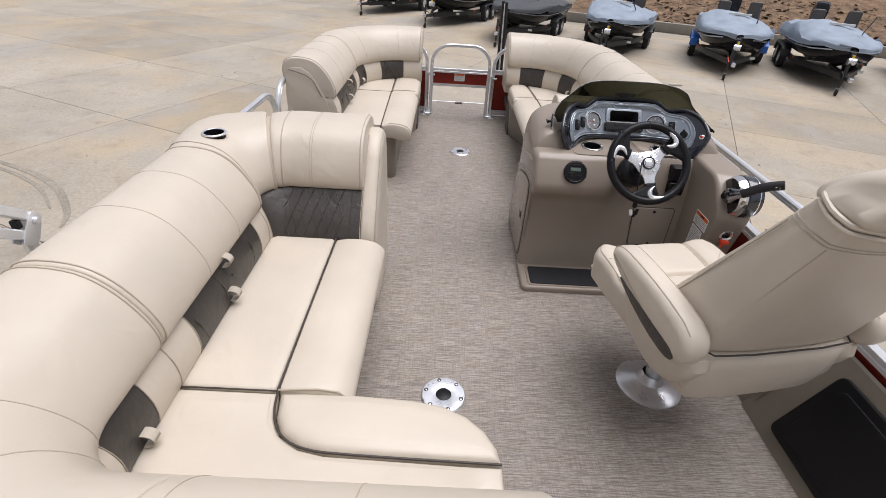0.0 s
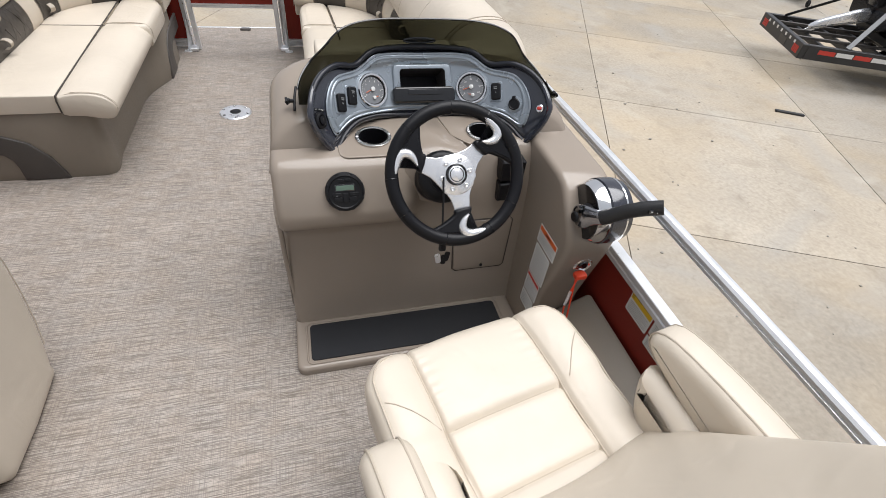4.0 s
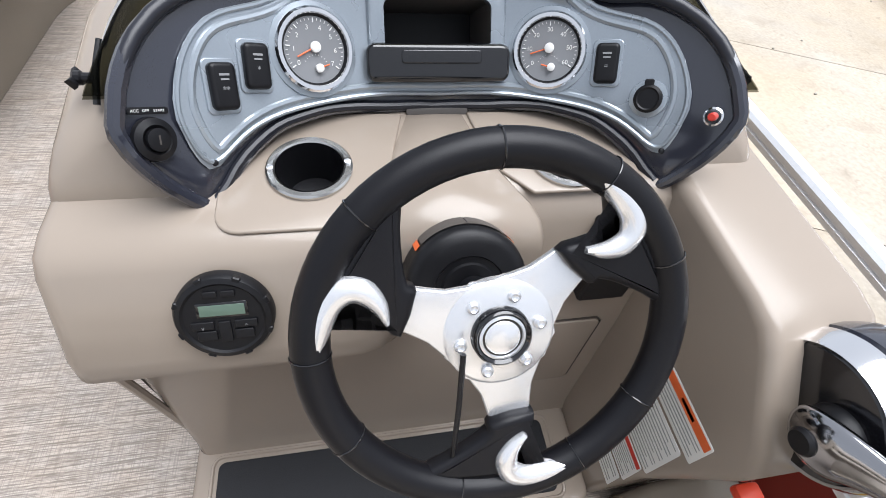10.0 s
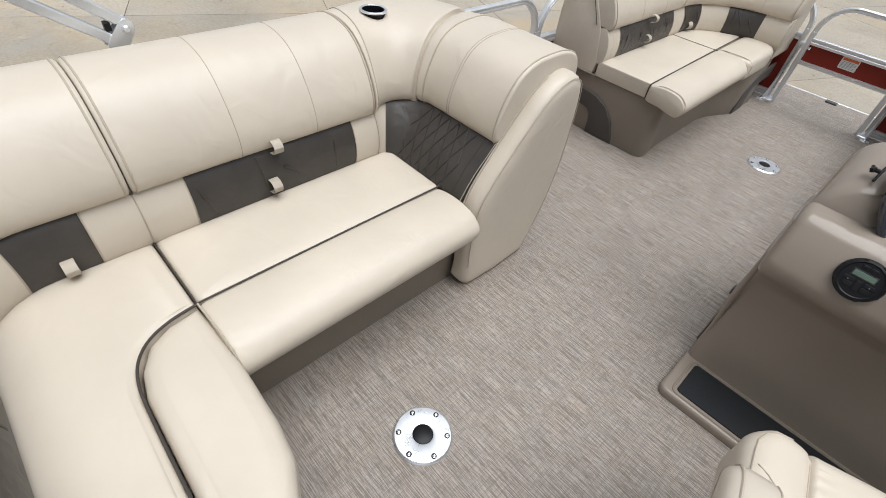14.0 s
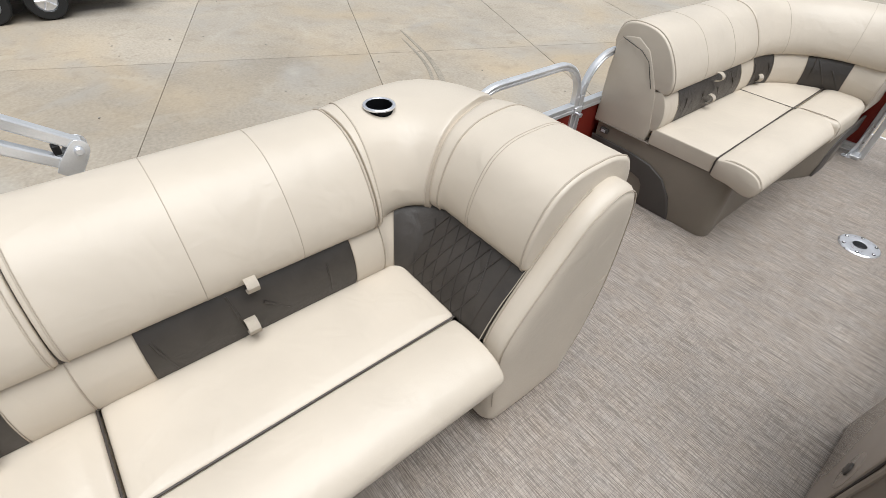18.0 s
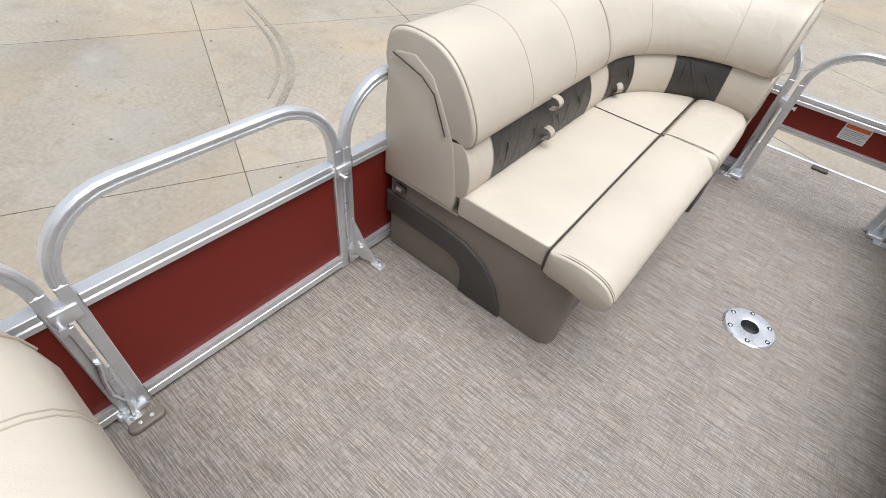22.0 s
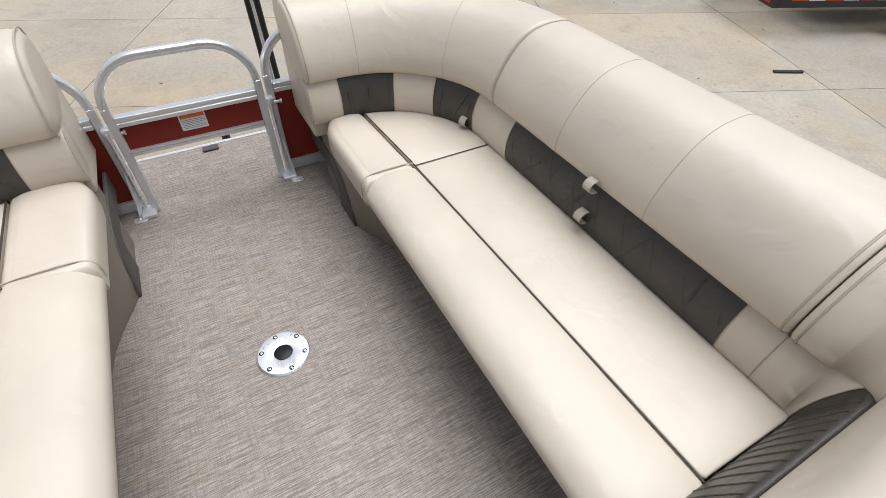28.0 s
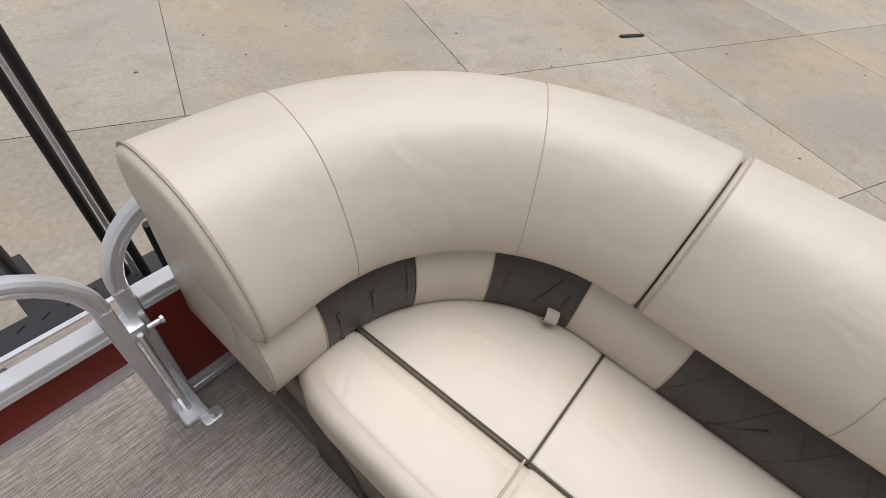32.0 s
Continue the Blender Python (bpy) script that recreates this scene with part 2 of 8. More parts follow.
JOINT = mat("joint_dirt", (0.215, 0.185, 0.14), rough=0.9, var=0.25, scale=3, fine=0.3, fine_scale=50)
DARKSTEEL = mat("black_painted_steel", (0.02, 0.02, 0.022), rough=0.4, var=0.2, scale=4)
TYRE = mat("tyre_rubber", (0.02, 0.02, 0.02), rough=0.8, var=0.15, fine=0.2, fine_scale=120, bump=0.002)
COVERBLUE = mat("grey_blue_boat_cover", (0.27, 0.32, 0.39), rough=0.7, var=0.14, scale=2.5, fine=0.1, fine_scale=200, bump=0.002)
COVERDARK = mat("charcoal_boat_cover", (0.065, 0.07, 0.078), rough=0.75, var=0.16, scale=2.5, fine=0.1, fine_scale=200, bump=0.002)
HULLBLACK = mat("black_hull_gelcoat", (0.010, 0.010, 0.013), rough=0.22, var=0.1, spec=0.3)
BLUEPAINT = mat("blue_fender_paint", (0.02, 0.14, 0.55), rough=0.3, var=0.06)
MULCH = mat("bark_mulch", (0.24, 0.15, 0.085), rough=0.95, var=0.5, scale=2.2, fine=0.65, fine_scale=14, bump=0.05)
KERB = mat("concrete_kerb", (0.30, 0.28, 0.24), rough=0.85, var=0.12, scale=1.2, fine=0.15, fine_scale=50, bump=0.003)
WHITEWALL = mat("white_wall_paint", (0.78, 0.78, 0.77), rough=0.6, var=0.03, scale=0.6)
GRASS = mat("dry_grass", (0.22, 0.21, 0.09), rough=0.9, var=0.3, scale=20)
WOODM = mat("weathered_wood", (0.10, 0.075, 0.05), rough=0.8, var=0.2, scale=20)
FOAM = mat("black_foam_sleeve", (0.011, 0.011, 0.0125), rough=0.55, var=0.15, fine=0.2, fine_scale=500, bump=0.0005)
DARKCHROME = mat("smoked_chrome", (0.36, 0.36, 0.375), rough=0.10, metal=1.0, var=0.03)
SILVERCOVER = mat("satin_silver", (0.80, 0.805, 0.82), rough=0.25, metal=0.75, var=0.04)

TINT = bpy.data.materials.new("smoked_acrylic")
TINT.use_nodes = True
_tn, _tl = TINT.node_tree.nodes, TINT.node_tree.links
_tg, _tt, _tm, _tf = _tn.new("ShaderNodeBsdfGlossy"), _tn.new("ShaderNodeBsdfTransparent"), _tn.new("ShaderNodeMixShader"), _tn.new("ShaderNodeFresnel")
_tg.inputs["Roughness"].default_value = 0.3
_tg.inputs["Color"].default_value = (0.10, 0.10, 0.10, 1)
_tt.inputs["Color"].default_value = (0.25, 0.25, 0.205, 1)
_tf.inputs["IOR"].default_value = 1.3
_tl.new(_tf.outputs[0], _tm.inputs[0]), _tl.new(_tt.outputs[0], _tm.inputs[1]), _tl.new(_tg.outputs[0], _tm.inputs[2])
_tl.new(_tm.outputs[0], _tn["Material Output"].inputs["Surface"])


# ---- building tools ----
WORLDLY = set()


def thing(name, label, category, at=(0, 0, 0), group="", kind="", m=None):
    """A top-level thing: an Empty at its base. Without m its parts are given in world coordinates."""
    ob = new(name)
    ob.empty_display_size = 0.1
    if m is None:
        ob.location = at
        WORLDLY.add(ob.name)
    else:
        ob.matrix_basis = m
    return tagged(ob, label, category, group, kind)


def part(name, bm, material, parent, label="", smooth=35, m=None):
    """Links a bmesh as one mesh object under a thing or a part."""
    me = bpy.data.meshes.new(name)
    bm.normal_update()
    bm.to_mesh(me)
    bm.free()
    for mm in (material if isinstance(material, (list, tuple)) else [material]):
        me.materials.append(mm)
    if smooth:
        me.polygons.foreach_set("use_smooth", [True] * len(me.polygons))
        me.set_sharp_from_angle(angle=radians(smooth))
    ob = new(name, me)
    if parent is not None:
        ob.parent = parent
        if parent.name in WORLDLY:
            ob.matrix_parent_inverse = Matrix.Translation(parent.location).inverted()
    if m is not None:
        ob.matrix_basis = m
    if label:
        ob["label"] = label
    return ob


def catmull(pts, k=4, closed=True):
    out, n = [], len(pts)
    for i in range(n if closed else n - 1):
        p = [Vector(pts[(i + j) % n] if closed else pts[min(max(i + j, 0), n - 1)]) for j in (-1, 0, 1, 2)]
        for s in range(k):
            t = s / k
            out.append(0.5 * (2 * p[1] + (p[2] - p[0]) * t + (2 * p[0] - 5 * p[1] + 4 * p[2] - p[3]) * t * t + (3 * p[1] - p[0] - 3 * p[2] + p[3]) * t ** 3))
    if not closed:
        out.append(Vector(pts[-1]))
    return out


def skin(rings, cap0=True, cap1=True, closed=True):
    """A surface through rings of equal count."""
    bm = bmesh.new()
    vs = [[bm.verts.new(p) for p in r] for r in rings]
    n = len(vs[0])
    for a, b in zip(vs, vs[1:]):
        for i in range(n if closed else n - 1):
            j = (i + 1) % n
            bm.faces.new((a[i], a[j], b[j], b[i]))
    if closed and cap0:
        bm.faces.new(vs[0][::-1])
    if closed and cap1:
        bm.faces.new(vs[-1])
    bmesh.ops.recalc_face_normals(bm, faces=bm.faces)
    return bm


def tube(pts, r, sides=10, closed=False, flat=1.0):
    """A round bar along a line."""
    pts = [Vector(p) for p in pts]
    rings, n = [], len(pts)
    up = None
    for i, p in enumerate(pts):
        a, b = (pts[(i - 1) % n], pts[(i + 1) % n]) if closed else (pts[max(i - 1, 0)], pts[min(i + 1, n - 1)])
        d = (b - a).normalized()
        if up is None:
            up = d.orthogonal().normalized()
        up = (up - d * up.dot(d)).normalized()
        side = d.cross(up)
        rings.append([p + r * (math.cos(2 * math.pi * k / sides) * up + flat * math.sin(2 * math.pi * k / sides) * side) for k in range(sides)])
    if closed:
        rings.append(rings[0])
        bm = skin(rings, False, False)
        bmesh.ops.remove_doubles(bm, verts=bm.verts, dist=1e-6)
        return bm
    return skin(rings)


def bar(pts, section, up=(0, 0, 1)):
    """A bar of the given section (side, up) along a line that keeps its up side."""
    pts = [Vector(p) for p in pts]
    rings = []
    for i, p in enumerate(pts):
        d = (pts[min(i + 1, len(pts) - 1)] - pts[max(i - 1, 0)]).normalized()
        u = Vector(up)
        s = d.cross(u).normalized()
        u = s.cross(d).normalized()
        rings.append([p + s * a + u * b for a, b in section])
    return skin(rings)


def box(x0, x1, y0, y1, z0, z1, bevel=0.0, seg=2):
    bm = bmesh.new()
    bmesh.ops.create_cube(bm, size=1)
    for v in bm.verts:
        v.co = Vector(((x0 + x1) / 2 + v.co.x * (x1 - x0), (y0 + y1) / 2 + v.co.y * (y1 - y0), (z0 + z1) / 2 + v.co.z * (z1 - z0)))
    if bevel:
        bmesh.ops.bevel(bm, geom=bm.edges[:], offset=bevel, segments=seg, profile=0.5, affect='EDGES')
    return bm


def lathe(profile, seg=32, m=None, solid=False):
    """Spins (radius, height) round z."""
    rings = [[Vector((r * math.cos(2 * math.pi * k / seg), r * math.sin(2 * math.pi * k / seg), h)) for k in range(seg)] for r, h in profile]
    bm = skin(rings, solid or profile[0][0] < 0.013, solid or profile[-1][0] < 0.013)
    if m is not None:
        bm.transform(m)
    return bm


def inset_ring(ring, d):
    """The 2D outline moved inwards by d (outline runs anticlockwise)."""
    out, n = [], len(ring)
    for i in range(n):
        a, p, b = Vector(ring[i - 1]), Vector(ring[i]), Vector(ring[(i + 1) % n])
        e1, e2 = (p - a).normalized(), (b - p).normalized()
        n1, n2 = Vector((-e1.y, e1.x)), Vector((-e2.y, e2.x))
        k = (n1 + n2) / max(0.35, 1 + n1.dot(n2))
        out.append(p + k * d)
    return out


def area2(r):
    return sum(r[i - 1][0] * r[i][1] - r[i][0] * r[i - 1][1] for i in range(len(r)))


def pad(outline, z0, z1, r=0.02, dome=0.0, r0=None, steps=4, m=None):
    """An upholstered slab over a flat outline, with rounded top and bottom edges and a slightly domed top."""
    o = [Vector((p[0], p[1])) for p in outline]
    if area2(o) < 0:
        o = o[::-1]
    r0 = r * 0.5 if r0 is None else r0
    o = [o[i] for i in range(len(o)) if (o[i] - o[i - 1]).length > 1e-5]
    rings = [[(p.x, p.y, z0) for p in o]] if r0 <= 0 else []
    for k in range(steps + 1):
        a = math.pi / 2 * k / steps
        if r0 > 0:
            rings.append([(p.x, p.y, z0 + r0 * (1 - math.cos(a))) for p in inset_ring(o, r0 * (1 - math.sin(a)))])
    for k in range(steps + 1):
        a = math.pi / 2 * k / steps
        rings.append([(p.x, p.y, z1 - r * (1 - math.sin(a))) for p in inset_ring(o, r * (1 - math.cos(a)))])
    if dome:
        last = rings[-1]
        cx, cy = sum(p[0] for p in last) / len(last), sum(p[1] for p in last) / len(last)
        for f, g in ((0.95, 0.45), (0.85, 0.8), (0.65, 1.0)):
            rings.append([(cx + (p[0] - cx) * f, cy + (p[1] - cy) * f, z1 + dome * g) for p in last])
    bm = skin(rings)
    if m is not None:
        bm.transform(m)
    return bm


def arc(cx, cy, r, a0, a1, n=8):
    return [(cx + r * math.cos(radians(a0 + (a1 - a0) * i / n)), cy + r * math.sin(radians(a0 + (a1 - a0) * i / n))) for i in range(n + 1)]


def rounded(x0, x1, y0, y1, r, n=5):
    return arc(x1 - r, y1 - r, r, 0, 90, n) + arc(x0 + r, y1 - r, r, 90, 180, n) + arc(x0 + r, y0 + r, r, 180, 270, n) + arc(x1 - r, y0 + r, r, 270, 360, n)


def lettering(name, text, size, m, material, parent, label="", align='CENTER'):
    """Raised flat lettering in the built-in font."""
    cu = bpy.data.curves.new(name, 'FONT')
    cu.body, cu.size, cu.extrude, cu.align_x, cu.align_y = text, size, 0.0002, align, 'CENTER'
    tmp = bpy.data.objects.new(name, cu)
    me = bpy.data.meshes.new_from_object(tmp)
    bpy.data.objects.remove(tmp)
    bm = bmesh.new()
    bm.from_mesh(me)
    bm.transform(m)
    bpy.data.meshes.remove(me)
    return part(name, bm, material, parent, label, smooth=0)


def carve(ob, cutter):
    """Cuts a bmesh shape out of a finished mesh object that lies in world coordinates."""
    me = bpy.data.meshes.new("cutter")
    cutter.to_mesh(me)
    cutter.free()
    tool = new("cutter", me)
    md = ob.modifiers.new("cut", 'BOOLEAN')
    md.operation, md.object, md.solver = 'DIFFERENCE', tool, 'EXACT'
    bpy.context.view_layer.update()
    res = bpy.data.meshes.new_from_object(ob.evaluated_get(bpy.context.evaluated_depsgraph_get()))
    ob.modifiers.clear()
    ob.data = res
    bpy.data.objects.remove(tool)


class Run:
    """A line on the floor that a seat back follows: (x, y, outward nx, ny, corner) by length; section offsets o go outwards."""

    def __init__(self, pts, step=0.03):
        self.pts = [pts[0]]
        for a, b in zip(pts, pts[1:]):
            k = max(1, round(math.hypot(b[0] - a[0], b[1] - a[1]) / step))
            for i in range(1, k + 1):
                t = i / k
                q = [a[j] * (1 - t) + b[j] * t for j in range(6)]
                h = math.hypot(q[2], q[3])
                q[2], q[3] = q[2] / h, q[3] / h
                self.pts.append(tuple(q))
        self.s = [0.0]
        for a, b in zip(self.pts, self.pts[1:]):
            self.s.append(self.s[-1] + math.hypot(b[0] - a[0], b[1] - a[1]))
        self.length = self.s[-1]

    def at(self, s):
        s = min(max(s, 0.0), self.length)
        i = max(j for j in range(len(self.s) - 1) if self.s[j] <= s + 1e-9)
        t = (s - self.s[i]) / max(1e-9, self.s[i + 1] - self.s[i])
        return tuple(u * (1 - t) + v * t for u, v in zip(self.pts[i], self.pts[i + 1]))

    def near(self, x, y):
        return min(range(len(self.pts)), key=lambda i: (self.pts[i][0] - x) ** 2 + (self.pts[i][1] - y) ** 2)

    def s_near(self, x, y):
        return self.s[self.near(x, y)]

    def place(self, s, o, z):
        x, y, nx, ny, square, blend = self.at(s)
        k = 1 + (square - 1) * min(1, max(0, o / 0.22))
        return Vector((x + nx * o * k, y + ny * o * k, z))

    def mix(self, s, sec, sec2):
        b = self.at(s)[5]
        return sec if sec2 is None or b <= 0 else [tuple(u * (1 - b) + v * b for u, v in zip(p, q)) for p, q in zip(sec, sec2)]

    def sweep(self, s0, s1, sec, sec2=None, puff=0.0, puff1=None):
        """A padded length of the back; puff rounds its two ends, puff1 its far one."""
        stops = [s0] + [s for s in self.s if s0 + 0.006 < s < s1 - 0.006] + [s1]
        if puff:
            far = puff if puff1 is None else puff1
            inner = [s for s in stops if s0 + puff * 1.2 < s < s1 - far * 1.2]
            ease = [(1 - math.cos(math.pi / 2 * k / 4)) for k in range(5)]
            stops = [s0 + puff * e for e in ease] + inner + [s1 - far * e for e in ease[::-1]]
        rings = []
        for s in stops:
            sc = self.mix(s, sec, sec2)
            co, cz = sum(p[0] for p in sc) / len(sc), sum(p[1] for p in sc) / len(sc)
            f = 1.0
            for d, p_ in ((s - s0, puff), (s1 - s, puff if puff1 is None else puff1)):
                if p_ and d < p_:
                    w = max(p[1] for p in sc) - min(p[1] for p in sc)
                    f = min(f, 1 - (2 * p_ / w) * (1 - math.sqrt(max(0, 1 - (1 - d / p_) ** 2))) * 0.8)
            rings.append([self.place(s, co + (p[0] - co) * f, cz + (p[1] - cz) * f) for p in sc])
        return skin(rings)

    def rib(self, s, sec, r, sec2=None, lift=0.0012, a=0, b=None):
        """A seam that follows the section at s."""
        sc = self.mix(s, sec, sec2)
        sc = sc[a:b]
        co, cz = sum(p[0] for p in sc) / len(sc), sum(p[1] for p in sc) / len(sc)
        out = []
        for p in sc:
            d = Vector((p[0] - co, p[1] - cz))
            d = d.normalized() * lift if d.length else d
            out.append(self.place(s, p[0] + d.x, p[1] + d.y))
        return tube(out, r, 6)

    def line(self, s0, s1, o, z, r, sec=None):
        stops = [s0] + [s for s in self.s if s0 + 0.005 < s < s1 - 0.005] + [s1]
        return tube([self.place(s, o, z) for s in stops], r, 6)


# ---- setting: ground, deck ----
GZ = -1.54
UX, UY = 0.915, -0.404      # the slab joints run along this and square to it


def un(u, v, z=GZ):
    """A place on the yard by slab directions: u along the joints, v across."""
    return Vector((UX * u - UY * v, UY * u + UX * v, z))


bm = bmesh.new()
bmesh.ops.create_grid(bm, x_segments=2, y_segments=2, size=900)
bmesh.ops.translate(bm, verts=bm.verts, vec=(0, 0, GZ - 0.012))
ground = tagged(part("ground", bm, JOINT, None, smooth=0), "worn concrete yard with dirt in its joints", "ground", kind="structure")

XC = 0.055                  # the boat's centreline
XP, XS = -1.245, 1.39       # port and starboard fence
YB = 6.375                  # bow fence

deck = thing("floor", "grey-brown woven vinyl deck floor with an aluminium edge", "floor", (XC, 3.6, 0), kind="structure")
part("covering", box(-1.28, 1.43, 0.55, 6.80, -0.008, 0.0, 0.0), FLOORM, deck, smooth=0)
part("decking", box(-1.28, 1.43, 0.55, 6.80, -0.04, -0.009, 0.0), TAUPE, deck, smooth=0)
for x0, x1, y0, y1 in ((-1.30, -1.281, 0.55, 6.82), (1.431, 1.45, 0.55, 6.82), (-1.281, 1.431, 6.801, 6.82), (-1.281, 1.431, 0.53, 0.549)):
    part("edge_trim", box(x0, x1, y0, y1, -0.07, 0.004, 0.002, 1), ALU, deck, "aluminium deck edge trim")
hull = thing("pontoon_hull", "aluminium pontoon tubes under the deck on trailer bunks", "boat hull", (XC, 3.5, GZ), kind="structure")
for x in (-0.95, 1.05):
    prof = [(0.005, 0), (0.16, 0.12), (0.27, 0.35), (0.33, 0.7), (0.33, 6.9), (0.0, 6.91)]
    part("pontoon_tube", lathe(prof, 24, pose(x, 6.95, -0.40, 90, 0, 0)), ALU, hull)
for y in (1.2, 2.8, 4.4, 6.0):
    part("cross_beam", box(-1.22, 1.36, y - 0.03, y + 0.03, -0.15, -0.042, 0.004, 1), ALU, hull)

# ---- fences and gates ----
RAILSEC = [(-0.016, -0.013), (-0.013, -0.016), (0.013, -0.016), (0.016, -0.013), (0.016, -0.005), (0.012, -0.003), (0.012, 0.003), (0.016, 0.005), (0.016, 0.010),
           (0.010, 0.016), (0.004, 0.017), (-0.004, 0.017), (-0.010, 0.016), (-0.016, 0.010), (-0.016, 0.005), (-0.012, 0.003), (-0.012, -0.003), (-0.016, -0.005)]
TOPZ = 0.70


def fence(name, label, line, kind="structure", category="fence", braces=(), inner=1, panel_z=(0.065, 0.425), hook=True):
    """A length of boat fence along a floor line: bent top rail that runs down into posts, mid rail, bottom rail and a panel."""
    pts = [Vector((x, y, 0)) for x, y in line]
    cum = [0.0]
    for a, b in zip(pts, pts[1:]):
        cum.append(cum[-1] + (b - a).length)
    total = cum[-1]

    def on(s):
        s = min(max(s, 0), total)
        i = max(j for j in range(len(cum) - 1) if cum[j] <= s + 1e-9)
        return pts[i].lerp(pts[i + 1], (s - cum[i]) / max(1e-9, cum[i + 1] - cum[i]))
    root = thing(name, label, category, (line[0][0], line[0][1], 0), kind=kind)
    rad, shape = 0.178, []
    for k in range(9):
        a = math.pi / 2 * k / 8
        shape.append((rad * (1 - math.cos(a)), TOPZ - 0.016 - rad * (1 - math.sin(a))))
    stops = [s for s in [rad + 0.03 * k for k in range(1, 400)] if s < total - rad - 0.01]
    top = [on(s) + Vector((0, 0, z)) for s, z in shape] + [on(s) + Vector((0, 0, TOPZ - 0.016)) for s in stops] + [on(total - s) + Vector((0, 0, z)) for s, z in shape[::-1]]
    rings = []
    up = Vector((0, 0, 1))
    for i, p in enumerate(top):
        d = (top[min(i + 1, len(top) - 1)] - top[max(i - 1, 0)]).normalized()
        flat = (on(0.02) - on(0)).normalized() if i < 12 else ((on(total) - on(total - 0.02)).normalized() if i > len(top) - 12 else Vector((d.x, d.y, 0)).normalized())
        side = flat.cross(up).normalized()
        u = side.cross(d).normalized()
        rings.append([p + side * a + u * b for a, b in RAILSEC])
    part("top_rail", skin(rings), ALU, root)
    sq = [(-0.016, -0.016), (0.016, -0.016), (0.016, 0.016), (-0.016, 0.016)]
    zt = top[0].z
    for s in (0.0, total):
        p = on(s)
        d = (on(min(total, s + 0.02)) - on(max(0, s - 0.02))).normalized()
        b = box(-0.016, 0.016, -0.016, 0.016, 0.0, zt, 0.003, 1)
        b.transform(Matrix.Translation(p) @ Matrix.Rotation(math.atan2(d.y, d.x), 4, 'Z'))
        part("post", b, ALU, root)
    stops = [0.017] + [s for s in cum[1:-1] if 0.03 < s < total - 0.03] + [total - 0.017]
    lo = [on(s) for s in stops]
    z0, z1 = panel_z
    part("mid_rail", bar([p + Vector((0, 0, z1 + 0.022)) for p in lo], [(-0.019, -0.021), (0.019, -0.021), (0.019, -0.006), (0.015, -0.002), (0.015, 0.002), (0.019, 0.004), (0.019, 0.019), (0.017, 0.021), (-0.017, 0.021), (-0.019, 0.019), (-0.019, 0.004), (-0.015, 0.002), (-0.015, -0.002), (-0.019, -0.004)]), ALU, root)
    k = 1.0 if z0 < 0.2 else 0.5
    part("bottom_rail", bar([p + Vector((0, 0, z0 - 0.025 * k)) for p in lo], [(x, z * k) for x, z in ((-0.019, -0.024), (0.019, -0.024), (0.019, 0.0), (0.015, 0.002), (0.015, 0.006), (0.019, 0.008), (0.019, 0.024), (-0.019, 0.024))]), ALU, root)
    part("panel", bar([p + Vector((0, 0, (z0 + z1) / 2)) for p in lo], [(-0.004, -(z1 - z0) / 2), (0.004, -(z1 - z0) / 2), (0.004, (z1 - z0) / 2), (-0.004, (z1 - z0) / 2)]), RED, root, "burgundy sheet panel")
    return root


def foot_brace(x, y, dx, dy, parent):
    """A slotted upright on a post with a slanting stay that is bolted to the deck."""
    ln = math.hypot(dx, dy)
    gus = pad([(0.0, 0.215), (0.010, 0.215), (ln * 0.55, 0.10), (ln, 0.014), (ln, 0.004), (ln - 0.02, 0.004), (0.0, 0.045)], -0.0022, 0.0022, 0.001)
    gus.transform(Matrix(((dx / ln, 0, dy / ln, x), (dy / ln, 0, -dx / ln, y), (0, 1, 0, 0), (0, 0, 0, 1))))
    part("gusset", gus, ALU, parent, "bright triangular gusset")
    part("foot_plate", pad(rounded(x + dx - 0.028, x + dx + 0.028, y + dy - 0.02, y + dy + 0.02, 0.012), 0.0, 0.006, 0.002), ALU, parent)
    part("bolt", lathe([(0.008, 0), (0.008, 0.006), (0.005, 0.009)], 8, pose(x + dx * 1.05, y + dy * 1.05, 0.006)), POLISHED, parent)


def clamp(x, y, parent, z=0.43):
    part("gate_clamp", box(x - 0.024, x + 0.024, y - 0.03, y + 0.03, z - 0.022, z + 0.022, 0.006, 2), ALU, parent)
    part("latch_pin", lathe([(0.007, 0), (0.007, 0.03), (0.011, 0.032), (0.011, 0.038)], 10, pose(x + 0.02, y - 0.02, z - 0.005, 0, 90, 0)), POLISHED, parent)


fence("fence_port_aft", "burgundy boat fence with aluminium rails behind the lounge", [(XP, 0.75), (XP, 3.69)])
gate_p = fence("gate_port", "closed burgundy boarding gate with arched aluminium top rail", [(XP, 3.735), (XP, 4.475)], category="gate")
fp = fence("fence_port_bow", "burgundy boat fence with aluminium rails round the bow seat", [(XP, 4.515), (XP, 5.75)] + [(XP + 0.55 - 0.55 * math.cos(radians(a)), YB - 0.55 + 0.55 * math.sin(radians(a))) for a in (0, 12, 24, 36, 48, 60, 72, 84, 90)][1:] + [(-0.325, YB)])
gate_b = fence("gate_bow", "closed burgundy bow gate with arched top rail and a warning label", [(-0.275, YB - 0.03), (0.305, YB - 0.03)], category="gate", panel_z=(0.318, 0.425))
